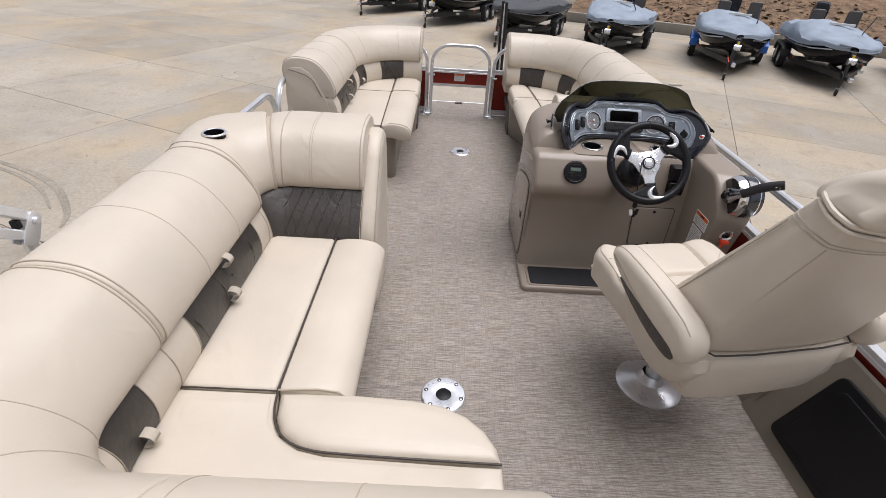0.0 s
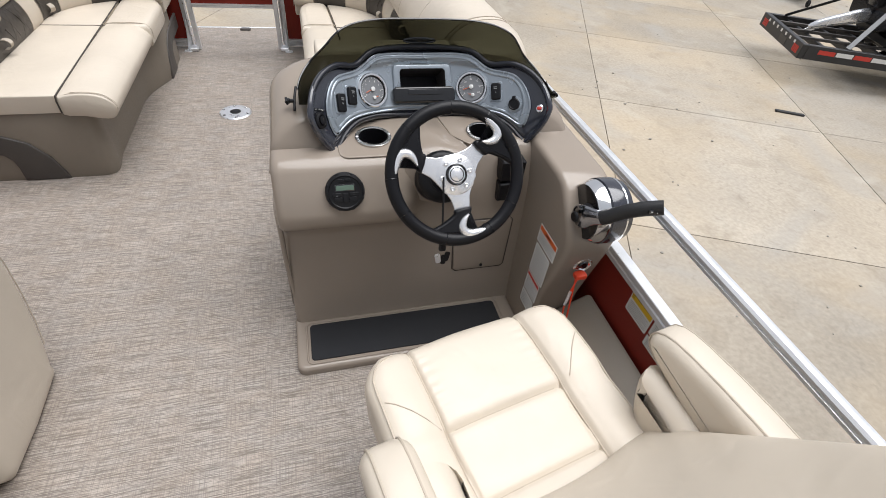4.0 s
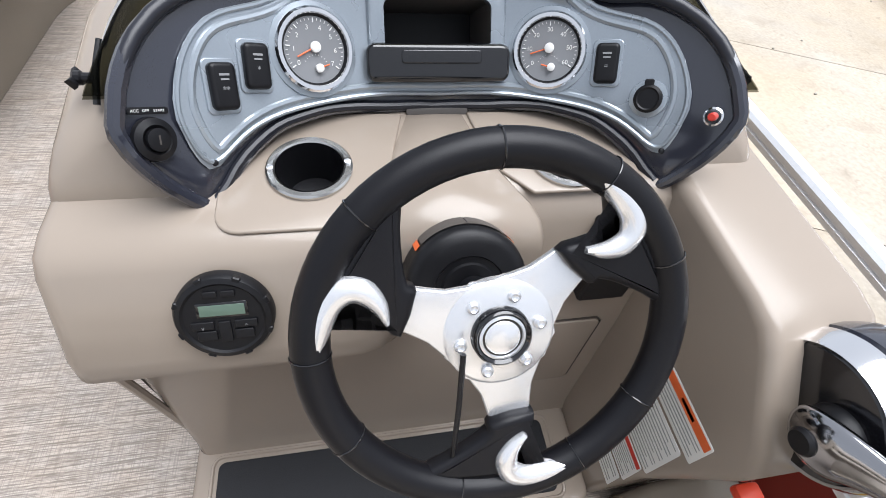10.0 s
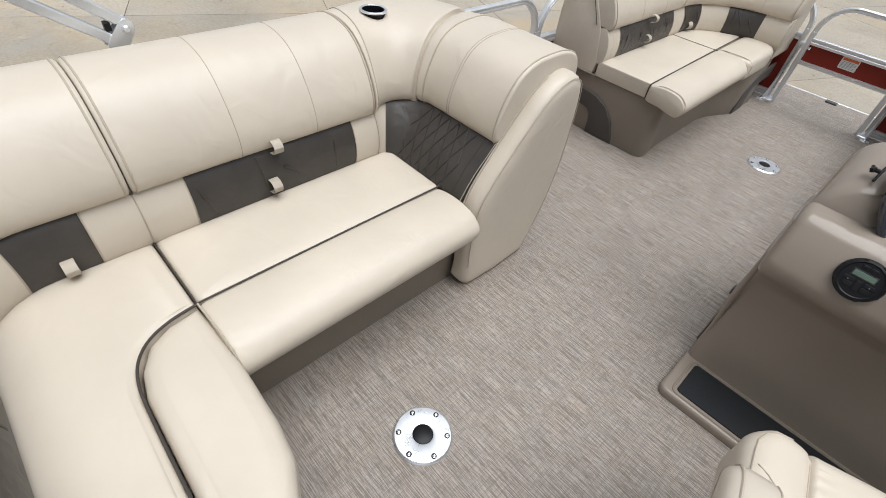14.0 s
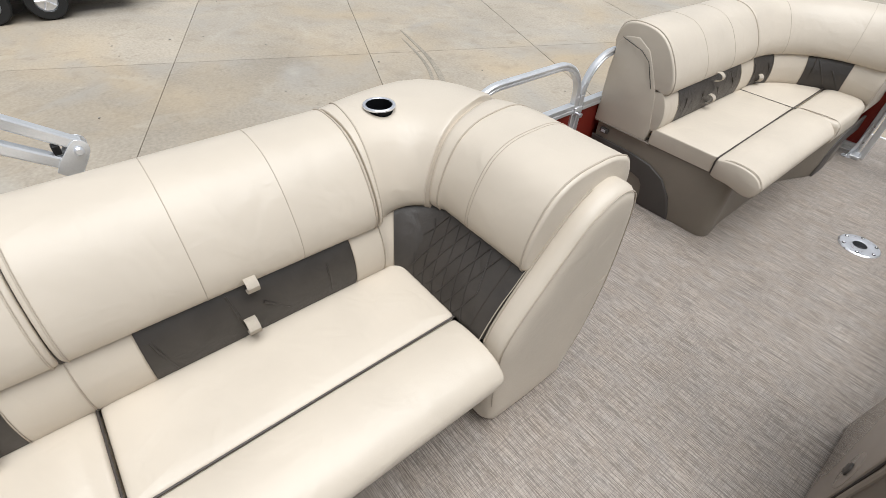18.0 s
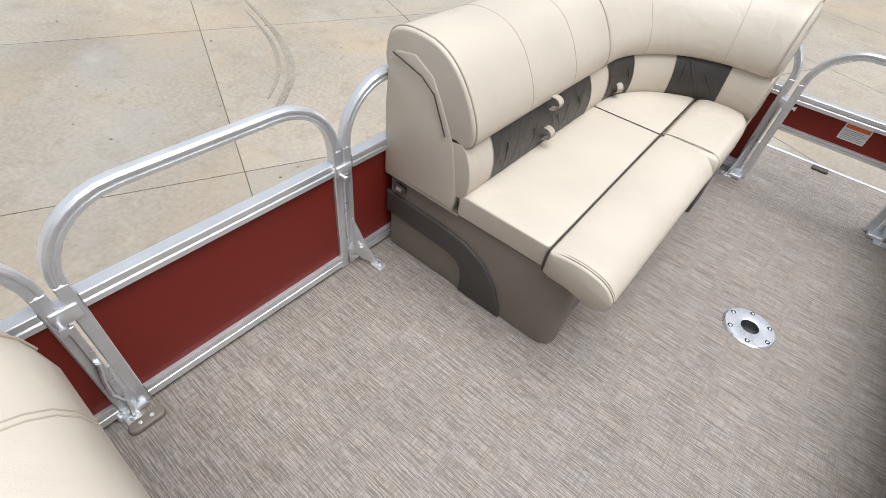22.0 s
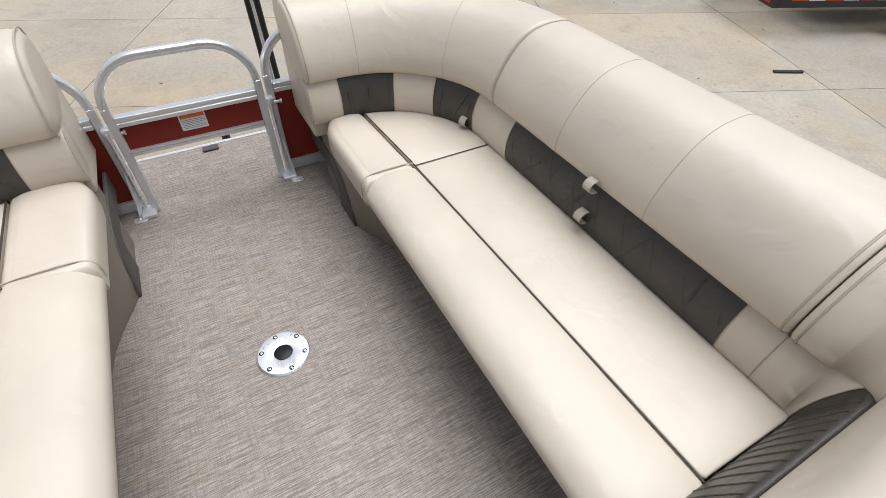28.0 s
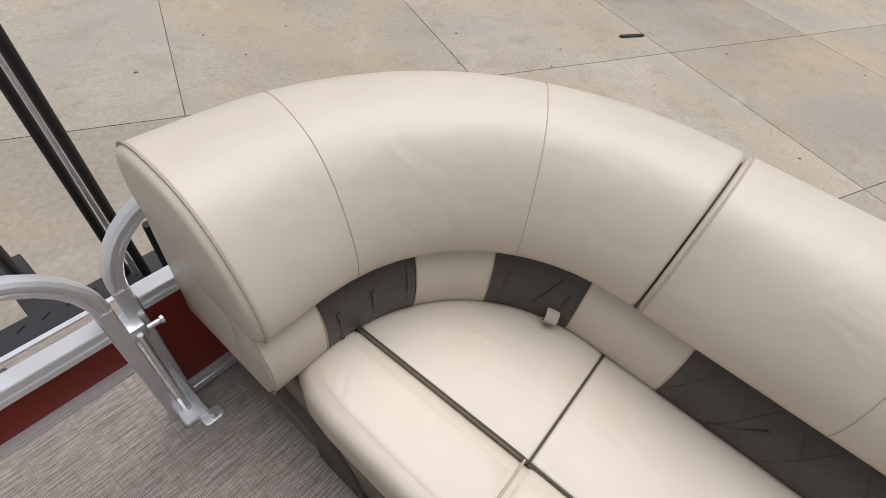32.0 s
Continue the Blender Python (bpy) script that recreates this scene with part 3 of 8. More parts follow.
fs = fence("fence_starboard", "burgundy boat fence with a long aluminium rail past the helm", [(0.352, YB), (XS - 0.55, YB)] + [(XS - 0.55 + 0.55 * math.sin(radians(a)), YB - 0.55 + 0.55 * math.cos(radians(a))) for a in (12, 24, 36, 48, 60, 72, 84, 90)] + [(XS, 0.75)])
clamp(XP, 4.495, gate_p)
clamp(XP, 3.712, gate_p)
foot_brace(XP + 0.01, 4.515, 0.085, 0.05, fp)
foot_brace(XP + 0.01, 3.72, 0.03, -0.03, gate_p)
clamp(-0.30, YB - 0.015, gate_b, 0.405)
clamp(0.33, YB - 0.015, gate_b, 0.395)
foot_brace(-0.325, YB - 0.02, -0.02, -0.062, fp)
foot_brace(0.352, YB - 0.02, 0.012, -0.082, fs)
for x in (-0.305, 0.333):
    part("hinge_plate", box(x - 0.006, x + 0.006, YB - 0.06, YB - 0.02, 0.18, 0.40, 0.003, 1), POLISHED, gate_b)
    part("drop_pin", tube([(x, YB - 0.065, 0.42), (x, YB - 0.065, 0.05)], 0.006, 8), POLISHED, gate_b)
    part("foot_shoe", box(x - 0.03, x + 0.03, YB - 0.09, YB - 0.005, 0.0, 0.022, 0.004, 1), ALU, gate_b)
part("foot_shoe", box(XP - 0.005, XP + 0.03, 3.66, 3.74, 0.0, 0.022, 0.004, 1), ALU, gate_p)
stop = thing("floor_stop", "small grey oval gate stop with two screws on the deck", "gate stop", (-1.172, 3.711, 0))
part("plate", pad(arc(-1.172, 3.74, 0.020, 0, 180, 8) + arc(-1.172, 3.682, 0.020, 180, 360, 8), 0.0, 0.016, 0.008, r0=0.0), TAUPE, stop)
for y in (3.695, 3.727):
    part("screw", lathe([(0.006, 0.012), (0.006, 0.0175), (0.003, 0.018)], 10, pose(-1.172, y, 0), True), POLISHED, stop)
part("latch_bar", box(XP + 0.017, XP + 0.026, 3.694, 3.712, 0.10, 0.40, 0.002, 1), POLISHED, gate_p, "slotted latch bar")
part("latch_lever", tube([(XP + 0.03, 3.703, 0.26), (XP + 0.034, 3.69, 0.20), (XP + 0.03, 3.685, 0.13), (XP + 0.045, 3.70, 0.10)], 0.006, 8), POLISHED, gate_p)
part("latch_bar", box(XP + 0.017, XP + 0.026, 4.486, 4.504, 0.08, 0.42, 0.002, 1), POLISHED, gate_p, "slotted latch bar")
part("latch_lever", tube([(XP + 0.03, 4.50, 0.12), (XP + 0.034, 4.48, 0.10), (XP + 0.036, 4.485, 0.06), (XP + 0.045, 4.51, 0.05)], 0.005, 8), POLISHED, gate_p)
cleat = thing("deck_vent", "small dark rectangular fitting on the bow deck", "deck fitting", (0.03, 6.70, 0))
part("rim", box(-0.01, 0.07, 6.735, 6.775, 0.0, 0.014, 0.004, 1), POCKET, cleat)


def label_plate(name, label, m, w, h, rows, parent=None, category="label"):
    """A printed sticker: white plate, coloured bands and bars of small print. rows: (y0, y1, material) in parts of the height."""
    root = thing(name, label, category, m=m) if parent is None else parent
    mm = Matrix.Identity(4) if parent is None else m
    part("plate", pad(rounded(-w / 2, w / 2, -h / 2, h / 2, min(w, h) * 0.06, 3), 0.0, 0.0008, 0.0003, m=mm), WHITE, root)
    for a, b, x0, x1, mt in rows:
        bm = box(-w / 2 + w * x0, -w / 2 + w * x1, -h / 2 + h * a, -h / 2 + h * b, 0.0008, 0.0012)
        bm.transform(mm)
        part("print", bm, mt, root, smooth=0)
    return root


def small_print(a, b, n, x0=0.07, x1=0.93, mt=None):
    rnd = random.Random(int(a * 1000 + b * 77 + n))
    h = (b - a) / n
    return [(a + h * (i + 0.36), a + h * (i + 0.62), x0, x1 - (rnd.random() * 0.25 if i % 3 == 2 else 0), mt or GREYINK) for i in range(n)]


label_plate("gate_label", "white warning label with an orange-red header on the bow gate", pose(0.01, YB - 0.0345, 0.385, 90, 0, 0), 0.105, 0.075,
            [(0.72, 0.94, 0.05, 0.95, ORANGE)] + small_print(0.08, 0.66, 6))

# ---- upholstered lounges ----
UPPER = catmull([(0.025, 0.575), (-0.006, 0.60), (-0.004, 0.655), (0.028, 0.725), (0.078, 0.790), (0.14, 0.830), (0.22, 0.843), (0.29, 0.835), (0.330, 0.80), (0.336, 0.71), (0.25, 0.60), (0.12, 0.572)], 3)
UPPER = [tuple(p) for p in UPPER]
ARMUP = [tuple(p) for p in catmull([(0.165, 0.585), (0.125, 0.605), (0.122, 0.66), (0.145, 0.73), (0.19, 0.80), (0.255, 0.836), (0.335, 0.846), (0.43, 0.842), (0.505, 0.805), (0.522, 0.71), (0.44, 0.60), (0.27, 0.582)], 3)]
BOLST = [tuple(p) for p in catmull([(0.002, 0.405), (-0.016, 0.44), (-0.016, 0.50), (0.002, 0.555), (0.03, 0.588), (0.075, 0.592), (0.10, 0.56), (0.10, 0.43), (0.05, 0.40)], 3)]
QUILT = [tuple(p) for p in catmull([(0.0, 0.405), (0.01, 0.44), (0.05, 0.50), (0.10, 0.555), (0.145, 0.60), (0.20, 0.60), (0.22, 0.56), (0.16, 0.43), (0.08, 0.40)], 3)]
SHELL = [(0.035, 0.335), (0.022, 0.40), (0.055, 0.57), (0.10, 0.66), (0.15, 0.745), (0.22, 0.785), (0.29, 0.775), (0.322, 0.74), (0.335, 0.60), (0.335, 0.335)]
SHELLA = [(0.06, 0.335), (0.09, 0.42), (0.20, 0.57), (0.23, 0.66), (0.27, 0.745), (0.34, 0.785), (0.41, 0.775), (0.45, 0.74), (0.455, 0.60), (0.455, 0.335)]
ARMS = [(o * 0.45 + 0.01, z) for o, z in ARMUP]
QUILTS = [(o * 0.34, z) for o, z in QUILT]
SHELLS = [(o * 0.45 + 0.01, z) for o, z in SHELLA]


def squared(a, p=5.0):
    return 1 / (abs(math.cos(a)) ** p + abs(math.sin(a)) ** p) ** (1 / p)


def bull(parent, xa, sgn, y0, y1, zt=0.418, name="seat_front", xb=None, xo=None):
    """The rolled front cushion of a seat along y; its seam runs from xa to xb, its knee edge lies at xo."""
    xb = xa if xb is None else xb
    sec = [tuple(p) for p in catmull([(0.0, zt - 0.085), (0.0, zt - 0.012), (0.012, zt + 0.001), (0.06, zt + 0.010), (0.12, zt + 0.010), (0.175, zt - 0.004), (0.21, zt - 0.035), (0.216, zt - 0.065), (0.20, zt - 0.10), (0.165, zt - 0.112), (0.08, zt - 0.095)], 3)]
    rings, n, L = [], 12, y1 - y0
    cz = zt - 0.05
    for y, f in [(y0, 0.86), (y0 + 0.003, 0.93), (y0 + 0.008, 0.97), (y0 + 0.018, 1.0)] + [(y0 + L * k / n, 1.0) for k in range(1, n)] + [(y1 - 0.018, 1.0), (y1 - 0.008, 0.97), (y1 - 0.003, 0.93), (y1, 0.86)]:
        puffz = 0.004 * math.sin(math.pi * (y - y0) / L)
        x0 = xa + (xb - xa) * (y - y0) / L
        wide = 1.0 if xo is None else abs(xo - x0) / 0.216
        rings.append([Vector((x0 + sgn * wide * (0.11 + (o - 0.11) * (0.5 + f / 2)), y, cz + (z - cz) * f + (puffz if z > cz else 0))) for o, z in sec])
    return part(name, skin(rings), VINYL, parent, smooth=50)


def pull_strap(name_parent, p, along, out, r=0.022):
    """A folded webbing tab that sticks out of a seam."""
    a, o = Vector(along).normalized(), Vector(out).normalized()
    u = a.cross(o).normalized()
    rings = []
    for k in range(9):
        t = math.pi * (k / 8 * 1.25 - 0.1)
        c = Vector(p) + o * (r * 1.3 * math.sin(t)) + u * (r * math.cos(t))
        n = (o * math.sin(t) + u * math.cos(t)).normalized()
        rings.append([c + a * 0.015 + n * 0.0012, c - a * 0.015 + n * 0.0012, c - a * 0.015 - n * 0.0012, c + a * 0.015 - n * 0.0012])
    return part("pull_strap", skin(rings), STRAP, name_parent, "folded beige webbing tab")


def wrinkles(parent, run, s0, s1, z0, z1, seed, n=5):
    """Short creases in the charcoal band."""
    rnd = random.Random(seed)
    for i in range(n):
        s = s0 + (s1 - s0) * (i + 0.5) / n + rnd.uniform(-0.02, 0.02)
        ds = rnd.uniform(-0.075, 0.03)
        lo, hi = rnd.uniform(0.0, 0.3), rnd.uniform(0.6, 1.0)
        pts = []
        for k in range(5):
            z = z0 + (z1 - z0) * (lo + (hi - lo) * k / 4)
            o = -0.0165 if z < 0.52 else 0.003 - (0.555 - z) * 0.5
            pts.append(run.place(min(max(s + ds * k / 4, s0 + 0.02), s1 - 0.02), o + 0.001, z))
        part("crease", tube(pts, rnd.uniform(0.0035, 0.005), 6), CHARCOAL, parent)


def lattice(parent, run, s0, s1, sec, i0, i1, step=0.055, sec2=None, thread=None, r=0.0013):
    """Diamond quilting: crossing stitch lines laid on the section between two of its points."""
    def on(s, t):
        sc = run.mix(s, sec, sec2)
        f = i0 + (i1 - i0) * t
        k = min(int(f), len(sc) - 2)
        o, z = (sc[k][0] + (sc[k + 1][0] - sc[k][0]) * (f - k), sc[k][1] + (sc[k + 1][1] - sc[k][1]) * (f - k))
        return run.place(s, o - 0.0012, z + 0.0008)
    lean = 0.085
    for d in (-1, 1):
        s = s0 - lean
        while s < s1 + lean:
            pts = []
            for k in range(9):
                q = s + d * lean * (k / 8 - 0.5)
                if s0 + 0.01 < q < s1 - 0.01:
                    pts.append(on(q, k / 8))
            if len(pts) > 2:
                part("stitch", tube(pts, r, 5), thread or SEAMDARK, parent)
            s += step


def arch_pocket(parent, m, w=0.55, label="dark grey moulded storage arch"):
    """The dark arched toe-kick at a seat base's end; local x runs along it, y up."""
    outer = [(0.0, 0.255), (w * 0.45, 0.25), (w * 0.66, 0.235), (w * 0.82, 0.195), (w * 0.93, 0.12), (w * 0.985, 0.04), (w, 0.002)]
    inner = [(w * 0.665, 0.002), (w * 0.665, 0.07), (w * 0.65, 0.112), (w * 0.61, 0.138), (w * 0.53, 0.150), (0.0, 0.160)]
    part("toe_kick", pad(outer + inner, 0.0, 0.016, 0.007, m=m), POCKET, parent, label)


def bow_lounge(s, y0, YJ, label, colours, caps):
    """A bow lounge: s = -1 port, 1 starboard; y0 its aft end."""
    def X(d):
        return XC + s * d
    root = thing("bow_lounge", label, "lounge seat", (X(0.9), 5.4, 0), group="bow lounges")
    ye, r, D = 6.028, 0.42, 0.955
    line = [(X(D), y0, s, 0, 1, 0), (X(D), ye - r, s, 0, 1, 0)]
    if caps:
        head = [(X(0.445), y0, 0, -1, 1, 1), (X(D - 0.025), y0, 0, -1, 1, 1)]
        for k in range(1, 13):
            a = radians(90 * k / 12)
            head.append((X(D - 0.025 + 0.025 * math.sin(a)), y0 + 0.025 - 0.025 * math.cos(a), s * math.sin(a), -math.cos(a), squared(a), 1 - k / 12))
        line = head + line[1:]
    for k in range(1, 13):
        a = radians(90 * k / 12)
        line.append((X(D - r + r * math.cos(a)), ye - r + r * math.sin(a), s * math.cos(a), math.sin(a), 1, 0))
    line.append((X(0.385 if s > 0 else 0.422), ye, 0, 1, 1, 0))
    run = Run(line)
    L = run.length
    sj = run.s_near(X(D), YJ + (0.022 if s > 0 else -0.003))              # joint between the two back cushions
    sa = run.s_near(X(D), y0 + 0.125) if caps else 0.0
    sq = run.s_near(X(D - 0.012), y0 + 0.004) if caps else 0.0
    # base and shell
    base = [(0.60, y0 + 0.012), (0.568, y0 + 0.016), (0.545, y0 + 0.030), (0.533, y0 + 0.055), (0.535, y0 + 0.10), (0.55, y0 + 0.20), (0.55, 5.48), (0.535, 5.58), (0.50, 5.68), (0.46, 5.77), (0.44, 5.83), (0.44, 6.15), (0.47, 6.26), (0.52, 6.32), (1.15, 6.30), (1.265, 6.15), (1.265, y0 + 0.012)]
    part("base", pad([(X(d), y) for d, y in base], 0.0, 0.338, 0.012, r0=0.004), TAUPE, root, "taupe moulded plastic seat base")
    part("back_shell", run.sweep(0.0, L - 0.006, SHELL, SHELLS, puff=0.012), VINYL, root)
    # seat cushions
    SA, SB, SD = (0.632, 0.652, 0.662) if s < 0 else (0.655, 0.624, 0.602)      # the seam's distance from the centreline, aft to bow
    part("seat_cushion", pad([(X(d), y) for d, y in ((SA + 0.004, y0 + 0.016), (SA + 0.012, y0 + 0.006), (0.960, y0 + 0.004), (0.968, y0 + 0.012), (0.968, YJ), (SB + 0.004, YJ))], 0.335, 0.417, 0.007, 0.006), VINYL, root)
    front = [(SB + 0.002, YJ + 0.003), (SD + 0.002, ye - 0.006)] + [(D - r + 0.428 * math.sin(radians(a)), ye - 0.42 + 0.42 * math.cos(radians(a))) for a in range(27 if s < 0 else 18, 91, 9)] + [(0.963, YJ + 0.003)]
    part("seat_cushion", pad([(X(d), y) for d, y in front], 0.335, 0.417, 0.007, 0.006), VINYL, root)
    bull(root, X(SA - 0.001), -s, y0 - 0.012, YJ - 0.001, xb=X(SB - 0.001), xo=X(0.416))
    if s < 0:
        for yw in (y0 - 0.002, y0 + 0.006):
            wide = (SA - 0.417) / 0.216
            part("end_welt", tube([(X(SA - 0.001 - wide * o), yw, z + 0.0012) for o, z in catmull([(0.008, 0.414), (0.06, 0.4275), (0.12, 0.4275), (0.175, 0.4145), (0.2095, 0.383), (0.2155, 0.352), (0.202, 0.320)], 4, False)], 0.0013, 6), PIPING, root)
    nose = [(SB + 0.001, YJ - 0.026), (SD + 0.001, 6.005), (SD - 0.012, 6.045), (SD - 0.055, 6.064), (0.52, 6.066), (0.45, 6.035), (0.422, 5.97), (0.415, 5.90), (0.416, YJ - 0.026)]
    part("seat_front", pad([(X(d), y) for d, y in nose], 0.312, 0.426, 0.036, 0.005), VINYL, root)
    part("seat_piping", tube([(X(SA), y0 - 0.012, 0.345), (X(SA), y0 - 0.013, 0.40), (X(SA), y0 - 0.004, 0.417), (X(SA), y0 + 0.03, 0.4195), (X(SB), YJ - 0.015, 0.4215), (X(SB), YJ + 0.02, 0.4225), (X(SD), 6.02, 0.4225)], 0.0034 if s < 0 else 0.0026, 7), SEAMDARK, root, "dark piping along the seat")
    part("seat_piping", tube([(X(0.95), YJ + 0.0015, 0.4165), (X(0.62), YJ + 0.0015, 0.418)], 0.0018, 6), SEAMDARK, root)
    part("seat_piping", tube([(X(d), YJ + 0.010, z) for d, z in ((SB - 0.002, 0.424), (0.60, 0.4295), (0.50, 0.4315), (0.456, 0.4285), (0.437, 0.4225), (0.424, 0.412), (0.417, 0.398), (0.4145, 0.380), (0.4155, 0.345))], 0.0024, 7), PIPING, root)
    # back cushions
    up1 = part("back_cushion", run.sweep(0.004 if not caps else sa + 0.002, sj - 0.002, UPPER, puff=0.013), VINYL, root, smooth=60)
    if caps:
        up0 = part("back_cushion", run.sweep(sq - 0.01, sa - 0.002, UPPER, ARMS, puff=0.010), VINYL, root, smooth=60)
        part("back_cushion", run.sweep(0.004, sq - 0.014, UPPER, ARMS, puff=0.010), VINYL, root, smooth=60)
        part("joint", run.sweep(sa - 0.003, sa + 0.003, [(p[0] * 0.94 + 0.012, p[1] * 0.965 + 0.01) for p in UPPER]), SEAMDARK, root)
        part("end_welt", run.rib(sa - 0.018, UPPER, 0.0026, ARMS, a=1, b=27), PIPING, up0)
    up2 = part("back_cushion", run.sweep(sj + 0.002, L, UPPER, puff=0.014, puff1=0.024 if s > 0 else 0.045), VINYL, root, smooth=60)
    part("joint", run.sweep(sj - 0.003, sj + 0.003, [(p[0] * 0.94 + 0.012, p[1] * 0.965 + 0.01) for p in UPPER]), SEAMDARK, root)
    for f in (0.36, 0.68):
        part("stitch_seam", run.rib(sa + (sj - sa) * f, UPPER, 0.0012, lift=0.0002, a=2, b=26), PIPING, up1)
    for d in (0.27, 0.62):
        part("stitch_seam", run.rib(sj + d, UPPER, 0.0012, lift=0.0002, a=2, b=26), PIPING, up2)
    part("end_welt", run.rib(sa + 0.018, UPPER, 0.0032, a=0, b=28), PIPING, up1)
    part("end_welt", run.rib(sj - 0.013, UPPER, 0.0024, a=1, b=26), PIPING, up1)
    part("end_welt", run.rib(L - 0.016, UPPER, 0.003, a=0, b=28), PIPING, up2)
    # lumbar band
    for i, (a, b, dark) in enumerate(colours(sj, L, sa, sq)):
        p = part("lumbar_band", run.sweep(max(a, 0.004), min(b, L - 0.004), BOLST, QUILTS, puff=0.006 if dark else 0.004), CHARCOAL if dark else VINYL, root, "charcoal vinyl band" if dark else "", smooth=60)
        if dark:
            if a > sj:
                wrinkles(p, run, a, b, 0.43, 0.57, i + 7 * (s > 0), 3)
            if a < sa:
                for k in range(13):
                    part("quilt_rib", run.rib(a + (b - a) * (k + 0.5) / 13, QUILTS, 0.0022, a=1, b=13), CHARCOAL, p)
            elif a <= sj:
                lattice(p, run, a, b, BOLST, 2, 11, 0.11, QUILTS, thread=CHARCOAL, r=0.0004)
                wrinkles(p, run, a, b, 0.43, 0.57, i + 10 * (s > 0), 4)
        part("band_seam", run.rib(b, BOLST, 0.0014, QUILTS, a=0, b=14), PIPING, p)
    return root, run, sj, L, X


# port bow lounge
lp, runp, sjp, Lp, Xp = bow_lounge(-1, 4.68, 5.56, "beige vinyl bow lounge with charcoal bands on a taupe base", lambda sj, L, sa, sq: [
    (0.0, 0.125, False), (0.125, sj - 0.09, True), (sj - 0.09, sj + 0.06, False), (sj + 0.06, sj + 0.24, True), (sj + 0.24, sj + 0.44, False), (sj + 0.44, sj + 0.665, True), (sj + 0.665, L, False)], False)
for sx, z, o in ((0.45, 0.585, -0.03), (0.44, 0.475, -0.035)):
    pull_strap(lp, runp.place(sx, o + 0.012, z), (0, 1, 0), (1, 0, 0.15))
pull_strap(lp, runp.place(sjp + 0.16, -0.012, 0.46), (0.5, 1, 0), (1, -0.5, 0.2))
arch_pocket(lp, Matrix(((1, 0, 0, -1.225), (0, 0, -1, 4.697), (0, 1, 0, 0), (0, 0, 0, 1))))
arch_pocket(lp, Matrix(((0, 0, 1, Xp(0.448)), (-1, 0, 0, 6.33), (0, 1, 0, 0), (0, 0, 0, 1))), 0.52)
part("side_piping", tube([(-1.20, 4.676, 0.765), (-1.085, 4.674, 0.735), (-1.036, 4.674, 0.70), (-0.985, 4.675, 0.59)], 0.0020, 6), SEAMDARK, lp)
part("shell_trim", tube([(-1.225, 4.680, 0.338), (-0.90, 4.678, 0.338)], 0.0045, 6), TAUPE, lp)
latch = part("latch", box(-1.185, -1.135, 4.676, 4.694, 0.285, 0.31, 0.003, 1), POCKET, lp, "grey latch in the seat base")
part("keeper", box(-1.172, -1.148, 4.673, 4.676, 0.291, 0.304), ALU, latch)

# starboard bow lounge
ls, runs_, sjs, Ls, Xs = bow_lounge(1, 4.29, 5.567, "beige vinyl bow lounge with charcoal bands behind the helm", lambda sj, L, sa, sq: [
    (0.0, sq, True), (sq, sa, False), (sa, sa + 0.10, False), (sa + 0.10, sj - 0.135, True), (sj - 0.135, sj + 0.095, False), (sj + 0.095, sj + 0.308, True), (sj + 0.308, sj + 0.482, False), (sj + 0.482, sj + 0.71, True), (sj + 0.71, L, False)], True)
for sx, z, o in ((sjs - 0.565, 0.59, -0.02), (sjs - 0.57, 0.48, -0.03)):
    pull_strap(ls, runs_.place(sx, o + 0.008, z), (0, 1, 0), (-1, 0, 0.15))
pull_strap(ls, runs_.place(sjs + 0.14, -0.012, 0.45), (-0.4, 1, 0), (-1, -0.4, 0.2))
endo = [tuple(p) for p in catmull([(4.315, 0.30), (4.312, 0.40), (4.275, 0.48), (4.238, 0.57), (4.212, 0.65), (4.175, 0.735), (4.128, 0.785), (4.08, 0.798), (4.053, 0.77), (4.048, 0.70), (4.048, 0.60), (4.17, 0.40), (4.18, 0.06), (4.30, 0.06)], 2)]
part("end_panel", pad(endo, Xs(0.418), Xs(0.455), 0.016, r0=0.004, m=Matrix(((0, 0, 1, 0), (1, 0, 0, 0), (0, 1, 0, 0), (0, 0, 0, 1)))), VINYL, ls, "padded beige end panel")
arch_pocket(ls, Matrix(((0, 0, -1, Xs(0.448)), (-1, 0, 0, 6.33), (0, 1, 0, 0), (0, 0, 0, 1))), 0.52)

# port aft lounge (L shaped)
la = thing("aft_lounge", "L-shaped beige vinyl lounge with charcoal bands and quilted end", "lounge seat", (-0.9, 2.4, 0))
line = [(0.09, 1.885, 0, -1, 1, 0), (-0.69, 1.885, 0, -1, 1, 0)]


for k in range(1, 13):
    a = radians(90 * k / 12)
    line.append((-0.69 - 0.18 * math.sin(a), 2.065 - 0.18 * math.cos(a), -math.sin(a), -math.cos(a), squared(a), 0))
line += [(-0.87, 2.3, -1, 0, 1, 0), (-0.87, 3.09, -1, 0, 1, 0)]
for k in range(1, 13):
    a = radians(90 * k / 12)
    line.append((-0.81 - 0.06 * math.cos(a), 3.09 + 0.06 * math.sin(a), -math.cos(a), math.sin(a), squared(a), k / 12))
line += [(-0.475, 3.15, 0, 1, 1, 1)]
runa = Run(line)
LA = runa.length
s_corner0, s_corner1 = 0.78, runa.s_near(-0.87, 2.065)
s_mid = runa.s_near(-0.87, 2.30)
s_arm0, s_arm1 = runa.s_near(-0.87, 3.06), runa.s_near(-0.852, 3.132)
